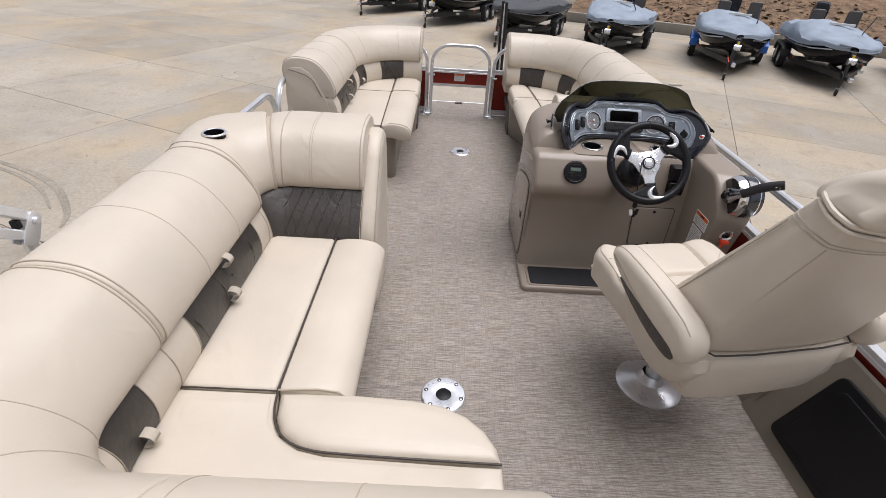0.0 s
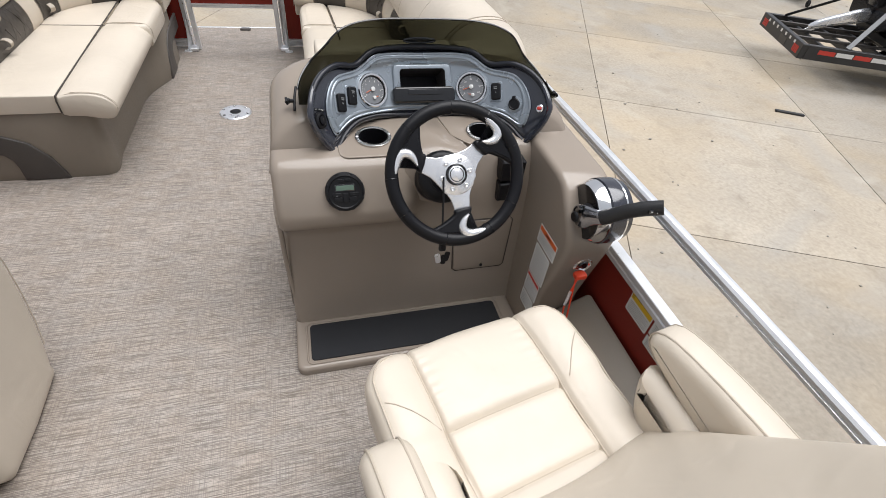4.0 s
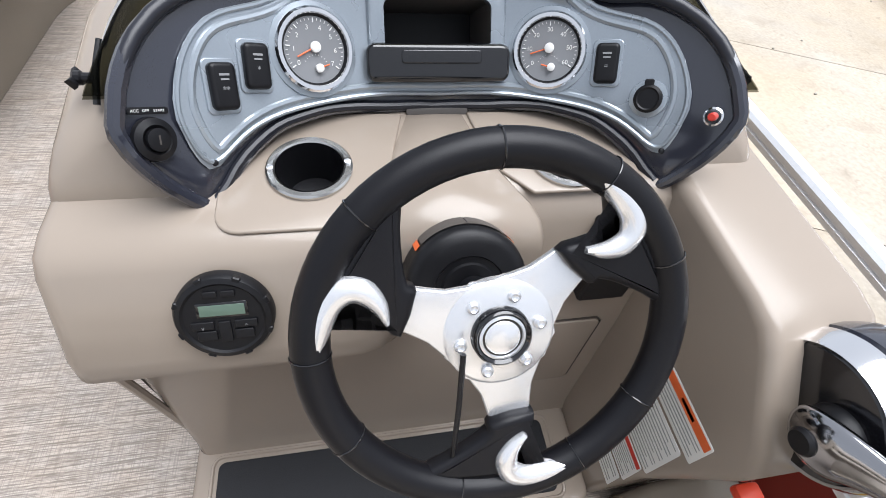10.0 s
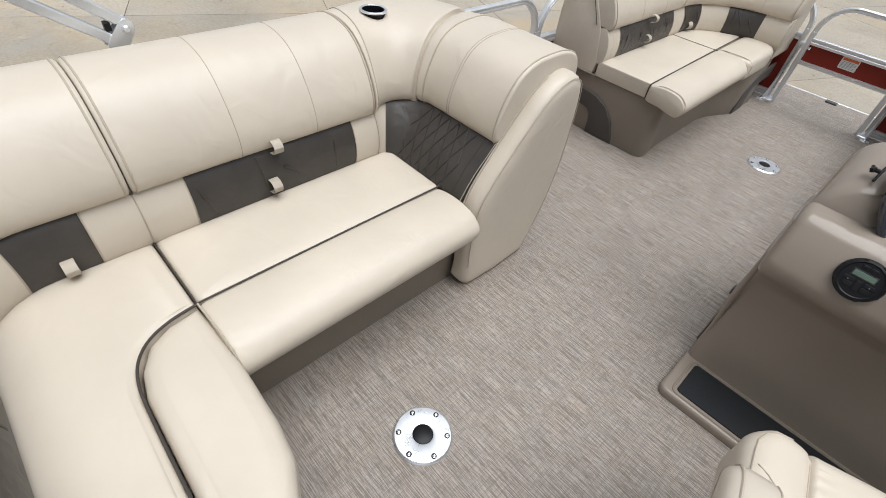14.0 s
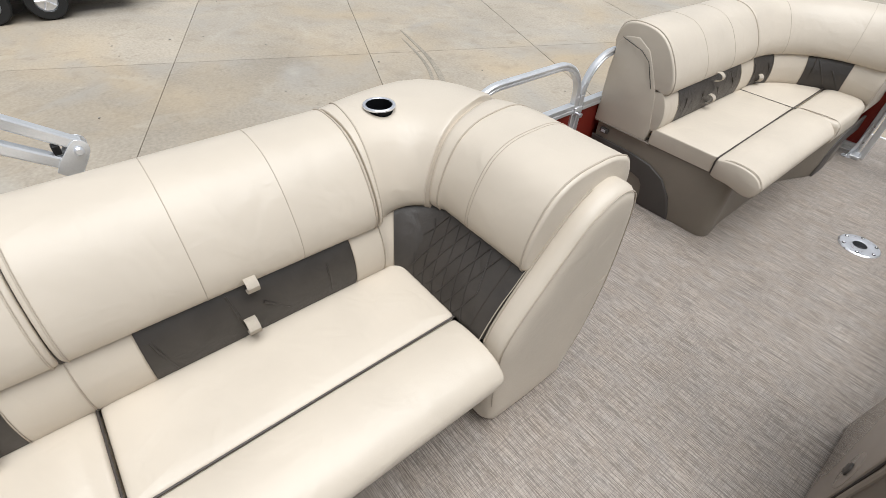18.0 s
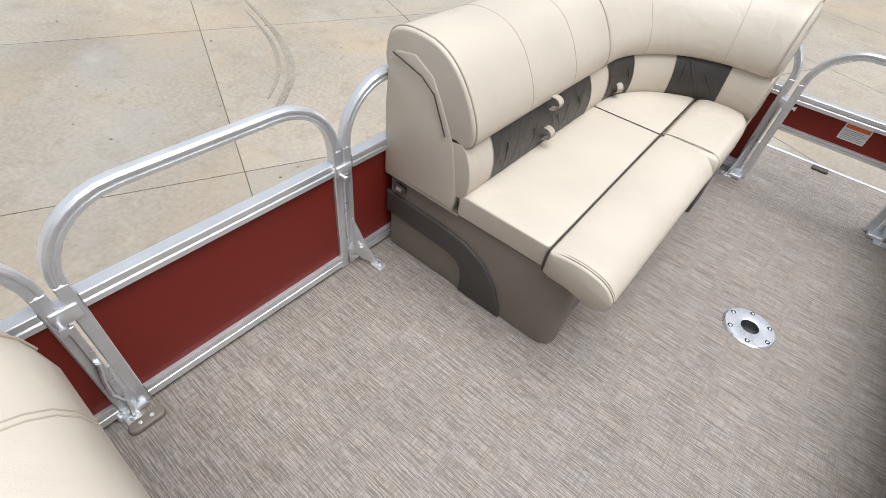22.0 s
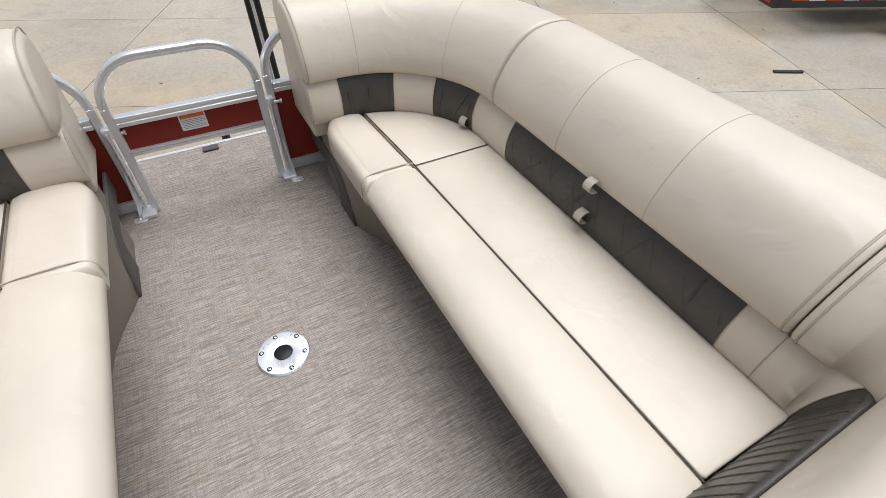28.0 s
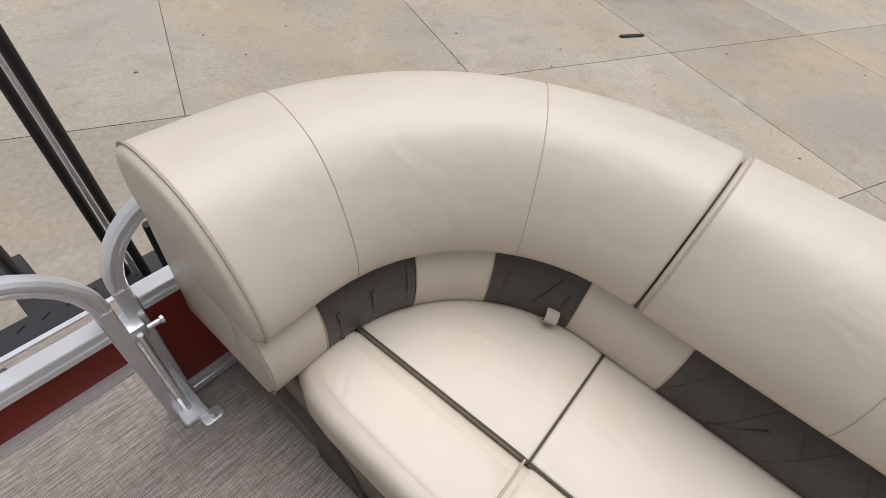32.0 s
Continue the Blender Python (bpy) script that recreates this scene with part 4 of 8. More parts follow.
part("base", pad([(-0.50, 3.2), (-0.50, 2.27), (-0.46, 2.215), (0.02, 2.20), (0.05, 2.16), (0.05, 1.58), (-1.20, 1.58), (-1.215, 1.6), (-1.215, 3.58), (-0.47, 3.58), (-0.47, 3.2)], 0.0, 0.338, 0.01, r0=0.004), TAUPE, la, "taupe moulded plastic seat base")
part("back_shell", runa.sweep(0.0, LA, SHELL, SHELLA, puff=0.01), VINYL, la)
part("seat_cushion", pad(rounded(-0.885, -0.583, 2.302, 3.150, 0.02, 3), 0.335, 0.419, 0.016, 0.006), VINYL, la)
bull(la, -0.577, 1, 2.300, 3.140, 0.420)
corner = [(-0.885, 2.295), (-0.885, 2.06)] + arc(-0.69, 2.065, 0.188, 180, 270, 6) + [(0.07, 1.877), (0.07, 2.094), (-0.02, 2.094), (-0.40, 2.104), (-0.47, 2.118), (-0.53, 2.155), (-0.563, 2.21), (-0.577, 2.295)]
part("seat_cushion", pad(corner, 0.335, 0.419, 0.015, 0.005), VINYL, la)
nose = [(-0.572, 2.297), (-0.558, 2.213), (-0.527, 2.16), (-0.468, 2.125), (-0.40, 2.11), (0.072, 2.10), (0.062, 2.15), (0.03, 2.205), (-0.02, 2.25), (-0.09, 2.283), (-0.18, 2.298), (-0.33, 2.305), (-0.50, 2.303)]
part("seat_front", pad(nose, 0.315, 0.428, 0.034, 0.004), VINYL, la)
part("seat_piping", tube([(-0.579, 2.299, 0.421), (-0.5795, 2.8, 0.4225), (-0.58, 3.14, 0.421)], 0.0032, 6), SEAMDARK, la, "dark piping along the seat")
part("seat_piping", tube(catmull([(x, y, 0.4215) for x, y in ((-0.576, 2.298), (-0.567, 2.235), (-0.543, 2.175), (-0.50, 2.134), (-0.44, 2.113), (-0.36, 2.106), (-0.18, 2.101), (0.068, 2.097))], 4, False), 0.0036, 7), SEAMDARK, la)
part("seat_piping", tube([(-0.885, 2.298, 0.419), (-0.58, 2.298, 0.4205)], 0.0026, 6), SEAMDARK, la)
part("seat_piping", tube([(-0.575, 2.299, 0.4235), (-0.46, 2.302, 0.432), (-0.40, 2.304, 0.421), (-0.372, 2.305, 0.39), (-0.362, 2.305, 0.35)], 0.0028, 6), PIPING, la)
cuts = [(0.0, s_corner0 - 0.12), (s_corner0 - 0.12, s_mid - 0.0015), (s_mid + 0.0015, s_arm0 + 0.023), (s_arm0 + 0.026, s_arm1 + 0.028), (s_arm1 + 0.031, LA + 0.0)]
ups = []
for i, (a, b) in enumerate(cuts):
    ups.append(part("back_cushion", runa.sweep(a, b, UPPER, ARMUP, puff=(0.010, 0.010, 0.013, 0.004, 0.012)[i]), VINYL, la, smooth=60))
part("joint", runa.sweep(s_mid - 0.004, s_mid + 0.004, [(p[0] * 0.94 + 0.012, p[1] * 0.965 + 0.01) for p in UPPER]), SEAMDARK, la)
def shrunk(sec):
    return [(p[0] * 0.94 + 0.012, p[1] * 0.965 + 0.01) for p in sec]


for s in (s_arm0 + 0.0245, s_arm1 + 0.0295):
    part("joint", runa.sweep(s - 0.003, s + 0.003, shrunk(UPPER), shrunk(ARMUP)), PIPING, la)
for i, s, w in ((0, 0.33, 0.0012), (0, 0.62, 0.0012), (1, s_corner1 - 0.18, 0.0014), (1, s_corner1 - 0.085, 0.0014), (2, s_mid + 0.30, 0.0012), (2, s_mid + 0.55, 0.0012), (4, s_arm1 + 0.15, 0.0013), (4, s_arm1 + 0.16, 0.0013)):
    part("stitch_seam", runa.rib(s, UPPER, w, ARMUP, lift=0.0003, a=2, b=27), PIPING, ups[i])
for i, s in ((1, s_mid - 0.014), (2, s_mid + 0.014), (2, s_arm0 + 0.013), (3, s_arm0 + 0.037), (4, s_arm1 + 0.042), (4, LA - 0.012)):
    part("end_welt", runa.rib(s, UPPER, 0.0026, ARMUP, a=1, b=27), PIPING, ups[i])
bands = [(0.0, 0.06, 0), (0.06, 0.86, 1), (0.86, s_corner1 - 0.06, 0), (s_corner1 - 0.06, s_mid - 0.125, 1), (s_mid - 0.125, s_mid, 0), (s_mid, s_mid + 0.13, 0), (s_mid + 0.13, s_arm0 - 0.07, 1), (s_arm0 - 0.07, s_arm0 + 0.03, 0), (s_arm0 + 0.03, s_arm1 - 0.01, 0), (s_arm1 - 0.01, LA - 0.004, 1)]
for i, (a, b, dark) in enumerate(bands):
    p = part("lumbar_band", runa.sweep(a, b, BOLST, QUILT, puff=0.006), CHARCOAL if dark else VINYL, la, "charcoal vinyl band" if dark else "", smooth=60)
    if i == len(bands) - 1:
        lattice(p, runa, a + 0.035, b - 0.06, BOLST, 1, 11, 0.045, QUILT, thread=CHARCOAL, r=0.0017)
        part("band_seam", runa.rib(b - 0.045, BOLST, 0.0016, QUILT, a=1, b=13), SEAMDARK, p)
    elif dark and b - a > 0.3:
        wrinkles(p, runa, a, b, 0.43, 0.57, 60 + i, 4)
    part("band_seam", runa.rib(b, BOLST, 0.0014, QUILT, a=0, b=14), PIPING, p)
for s, z, o in ((s_mid + 0.40, 0.592, -0.01), (s_mid + 0.37, 0.47, -0.028)):
    pull_strap(la, runa.place(s, o + 0.004, z), (0, 1, 0), (1, 0, 0.15))
pull_strap(la, runa.place(s_mid - 0.195, -0.022, 0.455), (0, 1, 0), (1, 0, 0.2))
# padded end panel of the aft lounge
side = [(3.19, 0.002), (3.165, 0.12), (3.155, 0.28), (3.165, 0.40), (3.205, 0.48), (3.27, 0.565), (3.35, 0.66), (3.42, 0.735), (3.49, 0.778), (3.555, 0.792), (3.61, 0.77), (3.636, 0.72), (3.648, 0.60), (3.645, 0.40), (3.605, 0.20), (3.545, 0.05), (3.515, 0.002)]
side = [tuple(p) for p in catmull(side, 2)]
endp = part("end_panel", pad(side, 0.0, 0.075, 0.04, 0.004, r0=0.006, m=Matrix(((0, 0, 1, -0.482), (1, 0, 0, 0), (0, 1, 0, 0), (0, 0, 0, 1)))), VINYL, la, "padded beige end panel")
ring = inset_ring([Vector(p) for p in side[:-1]], 0.012) if area2(side) > 0 else inset_ring([Vector(p) for p in side[::-1]], 0.012)
part("end_welt", tube([(-0.4135, p.x, p.y) for p in ring if p.y > 0.10], 0.0018, 6), PIPING, endp)
part("end_welt", tube([(-0.474, p[0] - 0.004, p[1] + 0.001) for p in side if p[1] > 0.40 and p[0] < 3.52], 0.0035, 6), PIPING, endp)
part("scuff", tube([(-0.4045, 3.50, 0.42), (-0.4045, 3.60, 0.455)], 0.0018, 6), PIPING, endp)


def cup_holder(at, r, label, tilt=0.0, rim=None, depth=0.075, screws=0, group="cup holders"):
    root = thing("cup_holder", label, "cup holder", m=pose(*at, tilt, 0, 0), group=group)
    part("rim", lathe([(r * 0.88, -0.002), (r * 1.12, -0.002), (r * 1.12, 0.002), (r * 1.07, 0.0042), (r * 0.94, 0.0042), (r * 0.88, 0.001)], 36), rim or GLOSSBLACK, root)
    part("well", lathe([(r * 0.88, 0.003), (r * 0.84, -depth * 0.5), (r * 0.8, -depth), (r * 0.74, -depth * 0.98), (r * 0.8, -depth * 0.5), (r * 0.86, 0.002)], 36), BLACK, root)
    part("bottom", lathe([(r * 0.8, -depth - 0.002), (r * 0.8, -depth + 0.002), (r * 0.25, -depth + 0.003)], 28), BLACK, root)
    for k in range(screws):
        a = math.pi * k + 0.06
        part("screw", lathe([(0.0045, 0.004), (0.0045, 0.0068), (0.002, 0.0075)], 10, pose(r * 0.99 * math.cos(a), r * 0.99 * math.sin(a), 0)), POLISHED, root)
    return root


for x, y, k in ((-1.064, 3.225, (2, 3, 4)), (-0.975, 1.722, 1), (-1.077, 1.835, 1)):
    for j in (k if isinstance(k, tuple) else (k,)):
        carve(ups[j], lathe([(0.041, 0.73), (0.041, 0.95)], 28, Matrix.Translation((x, y, 0)), True))
    cup_holder((x, y, 0.844 if y < 3 else 0.847), 0.043, "black cup holder with a bright rim in the beige lounge top", 0.0, POLISHED)


# ---- helm console ----
con = thing("helm_console", "glossy taupe moulded helm console with a step tray", "boat console", (0.8, 3.75, 0))
YZ = Matrix(((0, 0, 1, 0), (1, 0, 0, 0), (0, 1, 0, 0), (0, 0, 0, 1)))        # outline (y, z) laid across x


def across(outline, x0, x1, r, material, parent, name, label="", r0=None, smooth=40):
    return part(name, pad(outline, x0, x1, r, r0=r if r0 is None else r0, m=YZ), material, parent, label, smooth)


prof_a = [(3.575, 0.028), (3.585, 0.07), (3.612, 0.42), (3.60, 0.455), (3.557, 0.492), (3.538, 0.525), (3.546, 0.56), (3.602, 0.662), (3.622, 0.682), (3.655, 0.690), (3.74, 0.693), (3.86, 0.697), (3.94, 0.700), (3.975, 0.69), (3.985, 0.64), (3.985, 0.0), (3.60, 0.0)]
prof_b = [(3.575, 0.028), (3.585, 0.07), (3.612, 0.42), (3.617, 0.455), (3.620, 0.485), (3.622, 0.515), (3.632, 0.565), (3.655, 0.645), (3.668, 0.672), (3.69, 0.688), (3.74, 0.693), (3.86, 0.697), (3.94, 0.700), (3.975, 0.69), (3.985, 0.64), (3.985, 0.0), (3.60, 0.0)]
prof_c = [(3.39, 0.0), (3.368, 0.25), (3.335, 0.40), (3.312, 0.50), (3.308, 0.54), (3.325, 0.578), (3.412, 0.672), (3.440, 0.692), (3.48, 0.700), (3.75, 0.706), (3.94, 0.712), (3.975, 0.69), (3.985, 0.62), (3.985, 0.0)]


def flank(y, z, long):
    """The port flank's rear edge slants forward towards the floor."""
    return (y + (0.012 + 0.165 * min(1, max(0, (0.70 - z) / 0.38))) * long, z) if y > 3.955 else (y, z)


def loft():
    """The console's face: a proud block for the stereo that sweeps back into the knee recess."""
    rings = []
    for k in range(6):
        t = math.pi / 2 * k / 5
        o = [Vector(p) for p in prof_a]
        o = inset_ring(o, 0.026 * (1 - math.sin(t))) if area2(o) > 0 else inset_ring(o, -0.026 * (1 - math.sin(t)))
        rings.append([(0.338 + 0.026 * (1 - math.cos(t)), *flank(p.x, p.y, 1)) for p in o])
    for x, f in [(0.44, 0), (0.47, 0), (0.66, 0), (0.70, 0.03), (0.725, 0.12), (0.745, 0.28), (0.762, 0.5), (0.78, 0.72), (0.80, 0.88), (0.825, 0.97), (0.85, 1), (1.0, 1), (1.19, 1)]:
        rings.append([(x, *flank(p[0] * (1 - f) + q[0] * f, p[1] * (1 - f) + q[1] * f, x < 0.45)) for p, q in zip(prof_a, prof_b)])
    return skin(rings)


part("front_panel", loft(), GELCOAT, con, smooth=45)
across(prof_c, 1.163, 1.326, 0.020, GELCOAT, con, "side_pedestal")
part("step_tray", pad(rounded(0.335, 1.165, 3.372, 3.63, 0.03), 0.0, 0.034, 0.014, r0=0.002), GELCOAT, con, "taupe step tray")
part("step_mat", pad(rounded(0.384, 1.095, 3.402, 3.556, 0.014), 0.034, 0.0395, 0.003, r0=0.0), RUBBER, con, "black rubber step mat")
part("tray_bead", tube([(p[0], p[1], 0.0345) for p in rounded(0.372, 1.11, 3.39, 3.568, 0.02)], 0.004, 6, closed=True), GELCOAT, con)
top_slope = Matrix(((1, 0, 0, 0), (0, 1, 0, 0), (0, 0.05, 1, 0.6885 - 0.05 * 3.655), (0, 0, 0, 1)))
part("upper_moulding", pad(arc(0.565, 3.662, 0.03, 180, 270, 5) + [(0.722, 3.632), (0.735, 3.655), (0.780, 3.84), (0.535, 3.84)], 0.0, 0.0035, 0.003, r0=0.0, m=top_slope), GELCOAT, con)
part("upper_moulding", pad([(0.945, 3.672)] + arc(1.085, 3.702, 0.03, 270, 360, 5) + [(1.115, 3.84), (0.880, 3.84), (0.898, 3.725)], 0.0, 0.0035, 0.003, r0=0.0, m=top_slope), GELCOAT, con)
ridge = []
for y, zt, x0, x1 in ((3.840, 0.699, 0.776, 0.884), (3.74, 0.7035, 0.750, 0.896), (3.675, 0.7045, 0.728, 0.922), (3.648, 0.702, 0.720, 0.936), (3.628, 0.694, 0.717, 0.944), (3.612, 0.679, 0.716, 0.948), (3.602, 0.655, 0.717, 0.948), (3.596, 0.60, 0.722, 0.942), (3.600, 0.54, 0.735, 0.930)):
    ridge.append([(x0, y + 0.04, zt - 0.05), (x0, y + 0.004, zt - 0.013), (x0 + 0.012, y, zt - 0.002), ((x0 + x1) / 2, y - 0.003, zt + 0.001), (x1 - 0.012, y, zt - 0.002), (x1, y + 0.004, zt - 0.013), (x1, y + 0.04, zt - 0.05)])
part("column_ridge", skin(ridge), GELCOAT, con, "taupe ridge that swells over the steering column", smooth=50)
door = part("access_door", pad([(0.932, 0.20), (1.108, 0.20), (1.119, 0.21), (1.125, 0.41), (1.115, 0.42), (0.918, 0.42), (0.908, 0.41), (0.921, 0.21)], 0.0, 0.007, 0.003, m=Matrix(((1, 0, 0, 0), (0, 0.077, -1, 3.5820), (0, 1, 0, 0), (0, 0, 0, 1)))), GELCOAT, con, "taupe access door below the wheel")
# the door's gap is a raised dark tube, its shade put into colour
part("door_gap", tube([(x, 3.5794 + 0.077 * z, z) for x, z in ((0.930, 0.197), (1.110, 0.197), (1.122, 0.208), (1.128, 0.412), (1.116, 0.423), (0.917, 0.423), (0.905, 0.412), (0.918, 0.208))], 0.0022, 6, closed=True), SEAMDARK, con)
part("door_latch", lathe([(0.008, 0), (0.008, 0.005), (0.004, 0.007)], 12, pose(1.02, 3.6085, 0.40, 90, 0, 0)), BLACK, door)
part("door_latch", lathe([(0.006, 0), (0.006, 0.005), (0.003, 0.006)], 12, pose(1.03, 3.5935, 0.215, 90, 0, 0)), BLACK, door)
# port side: hatch whose shadow gap is a dark tube, two raised ribs
HATCH = [tuple(p) for p in catmull([(3.66, 0.065), (3.85, 0.065), (4.07, 0.065), (4.10, 0.09), (4.09, 0.19), (4.065, 0.30), (4.035, 0.385), (3.98, 0.435), (3.90, 0.468), (3.78, 0.500), (3.68, 0.510), (3.64, 0.495), (3.625, 0.44), (3.622, 0.30), (3.628, 0.12), (3.638, 0.075)], 3)]
SIDE = Matrix(((0, 0, -1, 0.339), (1, 0, 0, 0), (0, 1, 0, 0), (0, 0, 0, 1)))
hatch = part("side_hatch", pad(inset_ring([Vector(p) for p in HATCH], 0.004), 0.0, 0.008, 0.005, r0=0.001, m=SIDE), GELCOAT, con, "taupe side hatch with a dark gap")
part("hatch_gap", tube([(0.3375, y, z) for y, z in HATCH], 0.003, 6, closed=True), SEAMDARK, con)
part("hatch_bowl", pad(arc(3.70, 0.29, 0.062, 0, 360, 28)[:-1], 0.007, 0.010, 0.003, r0=0.0, m=SIDE), GELCOAT, hatch)
part("hatch_latch", lathe([(0.002, 0.0), (0.019, 0.0), (0.019, 0.004), (0.012, 0.007), (0.002, 0.007)], 24, Matrix.Translation((0.3285, 3.70, 0.29)) @ pose(0, 0, 0, 0, -90, 0)), POCKET, hatch)
part("side_rib", tube(catmull([(0.341, 4.06, 0.435), (0.338, 4.0, 0.465), (0.337, 3.886, 0.500), (0.337, 3.781, 0.527), (0.337, 3.66, 0.553), (0.338, 3.605, 0.545), (0.340, 3.588, 0.50), (0.341, 3.600, 0.30), (0.350, 3.606, 0.13)], 5, False), 0.0075, 8), GELCOAT, con)
part("side_rib", tube(catmull([(0.344, 4.035, 0.548), (0.339, 3.96, 0.572), (0.337, 3.785, 0.612), (0.338, 3.68, 0.627), (0.350, 3.655, 0.629)], 5, False), 0.0085, 8), GELCOAT, con)


# the rounded cowl that carries the dash pod
def cowl_front(x, z):
    u = min(1.0, abs(x - 0.835) / 0.38)
    return max(3.692 + 0.30 * max(0.0, z - 0.70), 3.930 - 0.24 * u ** 2.2 + 0.57 * (z - 0.768) / 0.82)


def cowl_ring(z, d, rb):
    """A plan outline of the cowl at the height z, drawn in by d; the whole rises towards the bow."""
    x0, x1, y1, rf = 0.350 + d, 1.300 - d * 0.9, 4.042, 0.022 + 0.9 * max(0.0, d)
    f0, f1 = cowl_front(x0, z) + max(0.0, d) * 0.4, cowl_front(x1, z) + max(0.0, d) * 0.4
    pts = [(x0 + rf * (1 - math.cos(math.pi / 2 * k / 6)), f0 + rf * (1 - math.sin(math.pi / 2 * k / 6))) for k in range(6)]
    for k in range(33):
        x = x0 + rf + (x1 - x0 - 2 * rf) * k / 32
        pts.append((x, cowl_front(x, z) + max(0.0, d) * 0.4))
    pts += [(x1 - rf * (1 - math.sin(math.pi / 2 * k / 6)), f1 + rf * (1 - math.cos(math.pi / 2 * k / 6))) for k in range(1, 7)]
    pts += [(x1 - rb * (1 - math.cos(math.pi / 2 * k / 8)), y1 - rb * (1 - math.sin(math.pi / 2 * k / 8))) for k in range(9)]
    pts += [(x0 + rb * (1 - math.sin(math.pi / 2 * k / 8)), y1 - rb * (1 - math.cos(math.pi / 2 * k / 8))) for k in range(9)]
    lift = min(1.0, max(0.0, (z - 0.64) / 0.10))
    return [(x, y, z + 0.20 * (y - 3.82) * lift) for x, y in pts]


cowl = part("cowl", skin([cowl_ring(*q) for q in ((0.585, -0.0130, 0.02), (0.65, -0.0125, 0.03), (0.69, -0.0095, 0.045), (0.715, -0.004, 0.06), (0.735, 0.003, 0.075), (0.752, 0.012, 0.09), (0.767, 0.025, 0.105), (0.778, 0.043, 0.115), (0.785, 0.066, 0.12), (0.788, 0.10, 0.12))]), GELCOAT, con, "rounded taupe cowl under the dash", smooth=60)

# ---- dash pod ----
def dash(u, v, n=0.0):
    """A place on the wrap-round dash: u across, v up the slope, n out of it."""
    return Vector((0.835 + 0.38 * u - 0.010 * u * abs(u) ** 6, 3.90 - 0.24 * abs(u) ** 2.2 + 0.57 * v - 0.82 * n, 0.768 + 0.82 * v + 0.57 * n))


def lerp_tab(tab, x):
    x = abs(x)
    for (a, p), (b, q) in zip(tab, tab[1:]):
        if x <= b:
            return p + (q - p) * (x - a) / (b - a)
    return tab[-1][1]


def smooth_tab(tab, x):
    if abs(x) > 0.8 * tab[-1][0]:
        return lerp_tab(tab, x)
    return sum(lerp_tab(tab, x + d) * w for d, w in ((-0.03, 0.2), (-0.015, 0.2), (0, 0.2), (0.015, 0.2), (0.03, 0.2)))


POD_T = ((0, 0.139), (0.40, 0.141), (0.46, 0.136), (0.54, 0.118), (0.60, 0.113), (0.66, 0.122), (0.73, 0.134), (0.80, 0.135), (0.87, 0.129), (0.92, 0.117), (0.95, 0.104), (0.97, 0.090), (0.985, 0.073), (0.995, 0.054), (1.0, 0.040), (1.01, 0.036))
POD_B = ((0, -0.084), (0.2, -0.080), (0.43, -0.064), (0.60, -0.060), (0.70, -0.074), (0.76, -0.092), (0.79, -0.112), (0.81, -0.114), (0.84, -0.101), (0.88, -0.076), (0.92, -0.048), (0.95, -0.023), (0.97, -0.004), (0.985, 0.013), (0.995, 0.027), (1.0, 0.036), (1.01, 0.036))
SIL_T = ((0, 0.112), (0.41, 0.122), (0.45, 0.116), (0.55, 0.091), (0.62, 0.092), (0.72, 0.099), (0.76, 0.097), (0.79, 0.091), (0.815, 0.081), (0.835, 0.068), (0.850, 0.052), (0.858, 0.036), (0.865, 0.02))
SIL_B = ((0, -0.066), (0.40, -0.055), (0.62, -0.045), (0.70, -0.050), (0.75, -0.062), (0.775, -0.067), (0.80, -0.064), (0.82, -0.050), (0.84, -0.026), (0.855, 0.0), (0.865, 0.02))


def brow(u, v):
    """The overhanging brow above the gauges: the panel's top steps out towards the driver."""
    a, b = min(1, max(0, (v - 0.078) / 0.022)), min(1, max(0, (0.56 - abs(u)) / 0.10))
    return 0.013 * a * a * (3 - 2 * a) * b * b * (3 - 2 * b)


def crescent(tt, tb, u1, n, lip, thick, steps=96, inner=11, roll=0.0, relief=None):
    """A crescent plate on the dash between two edge curves, with a rounded lip and a back."""
    rings = []
    for i in range(steps + 1):
        u = u1 * math.sin(math.pi / 2 * (2 * i / steps - 1))
        a, b = smooth_tab(tb, u), smooth_tab(tt, u)
        if b - a < 0.004:
            b = a + 0.004
        ring = [dash(u, a, n - thick)]
        for k in range(inner + 1):
            t = k / inner
            out = relief(u, a + (b - a) * t) if relief else 0.0
            ring.append(dash(u, a + (b - a) * t, n + out - lip * (abs(2 * t - 1) ** 6) - roll * (abs(u) / u1) ** 14))
        ring.append(dash(u, b, n - thick))
        rings.append(ring)
    return skin(rings)


pod = thing("dash_pod", "dark graphite wrap-round dash with a silver gauge panel", "dashboard", (0.835, 3.85, 0.69))
part("housing", crescent(POD_T, POD_B, 1.0, 0.006, 0.010, 0.05, roll=0.012), GRAPHITE, pod, smooth=50)
part("gauge_panel", crescent(SIL_T, SIL_B, 0.858, 0.0125, 0.003, 0.010, 120, 30, relief=brow), SILVERPANEL, pod, "brushed silver gauge panel", smooth=50)


def along_edge(tab, u0, u1, dv, n, k=48):
    out = []
    for i in range(k + 1):
        u = u0 + (u1 - u0) * i / k
        v = smooth_tab(tab, u) + dv
        out.append(dash(u, v, n + brow(u, v)))
    return out


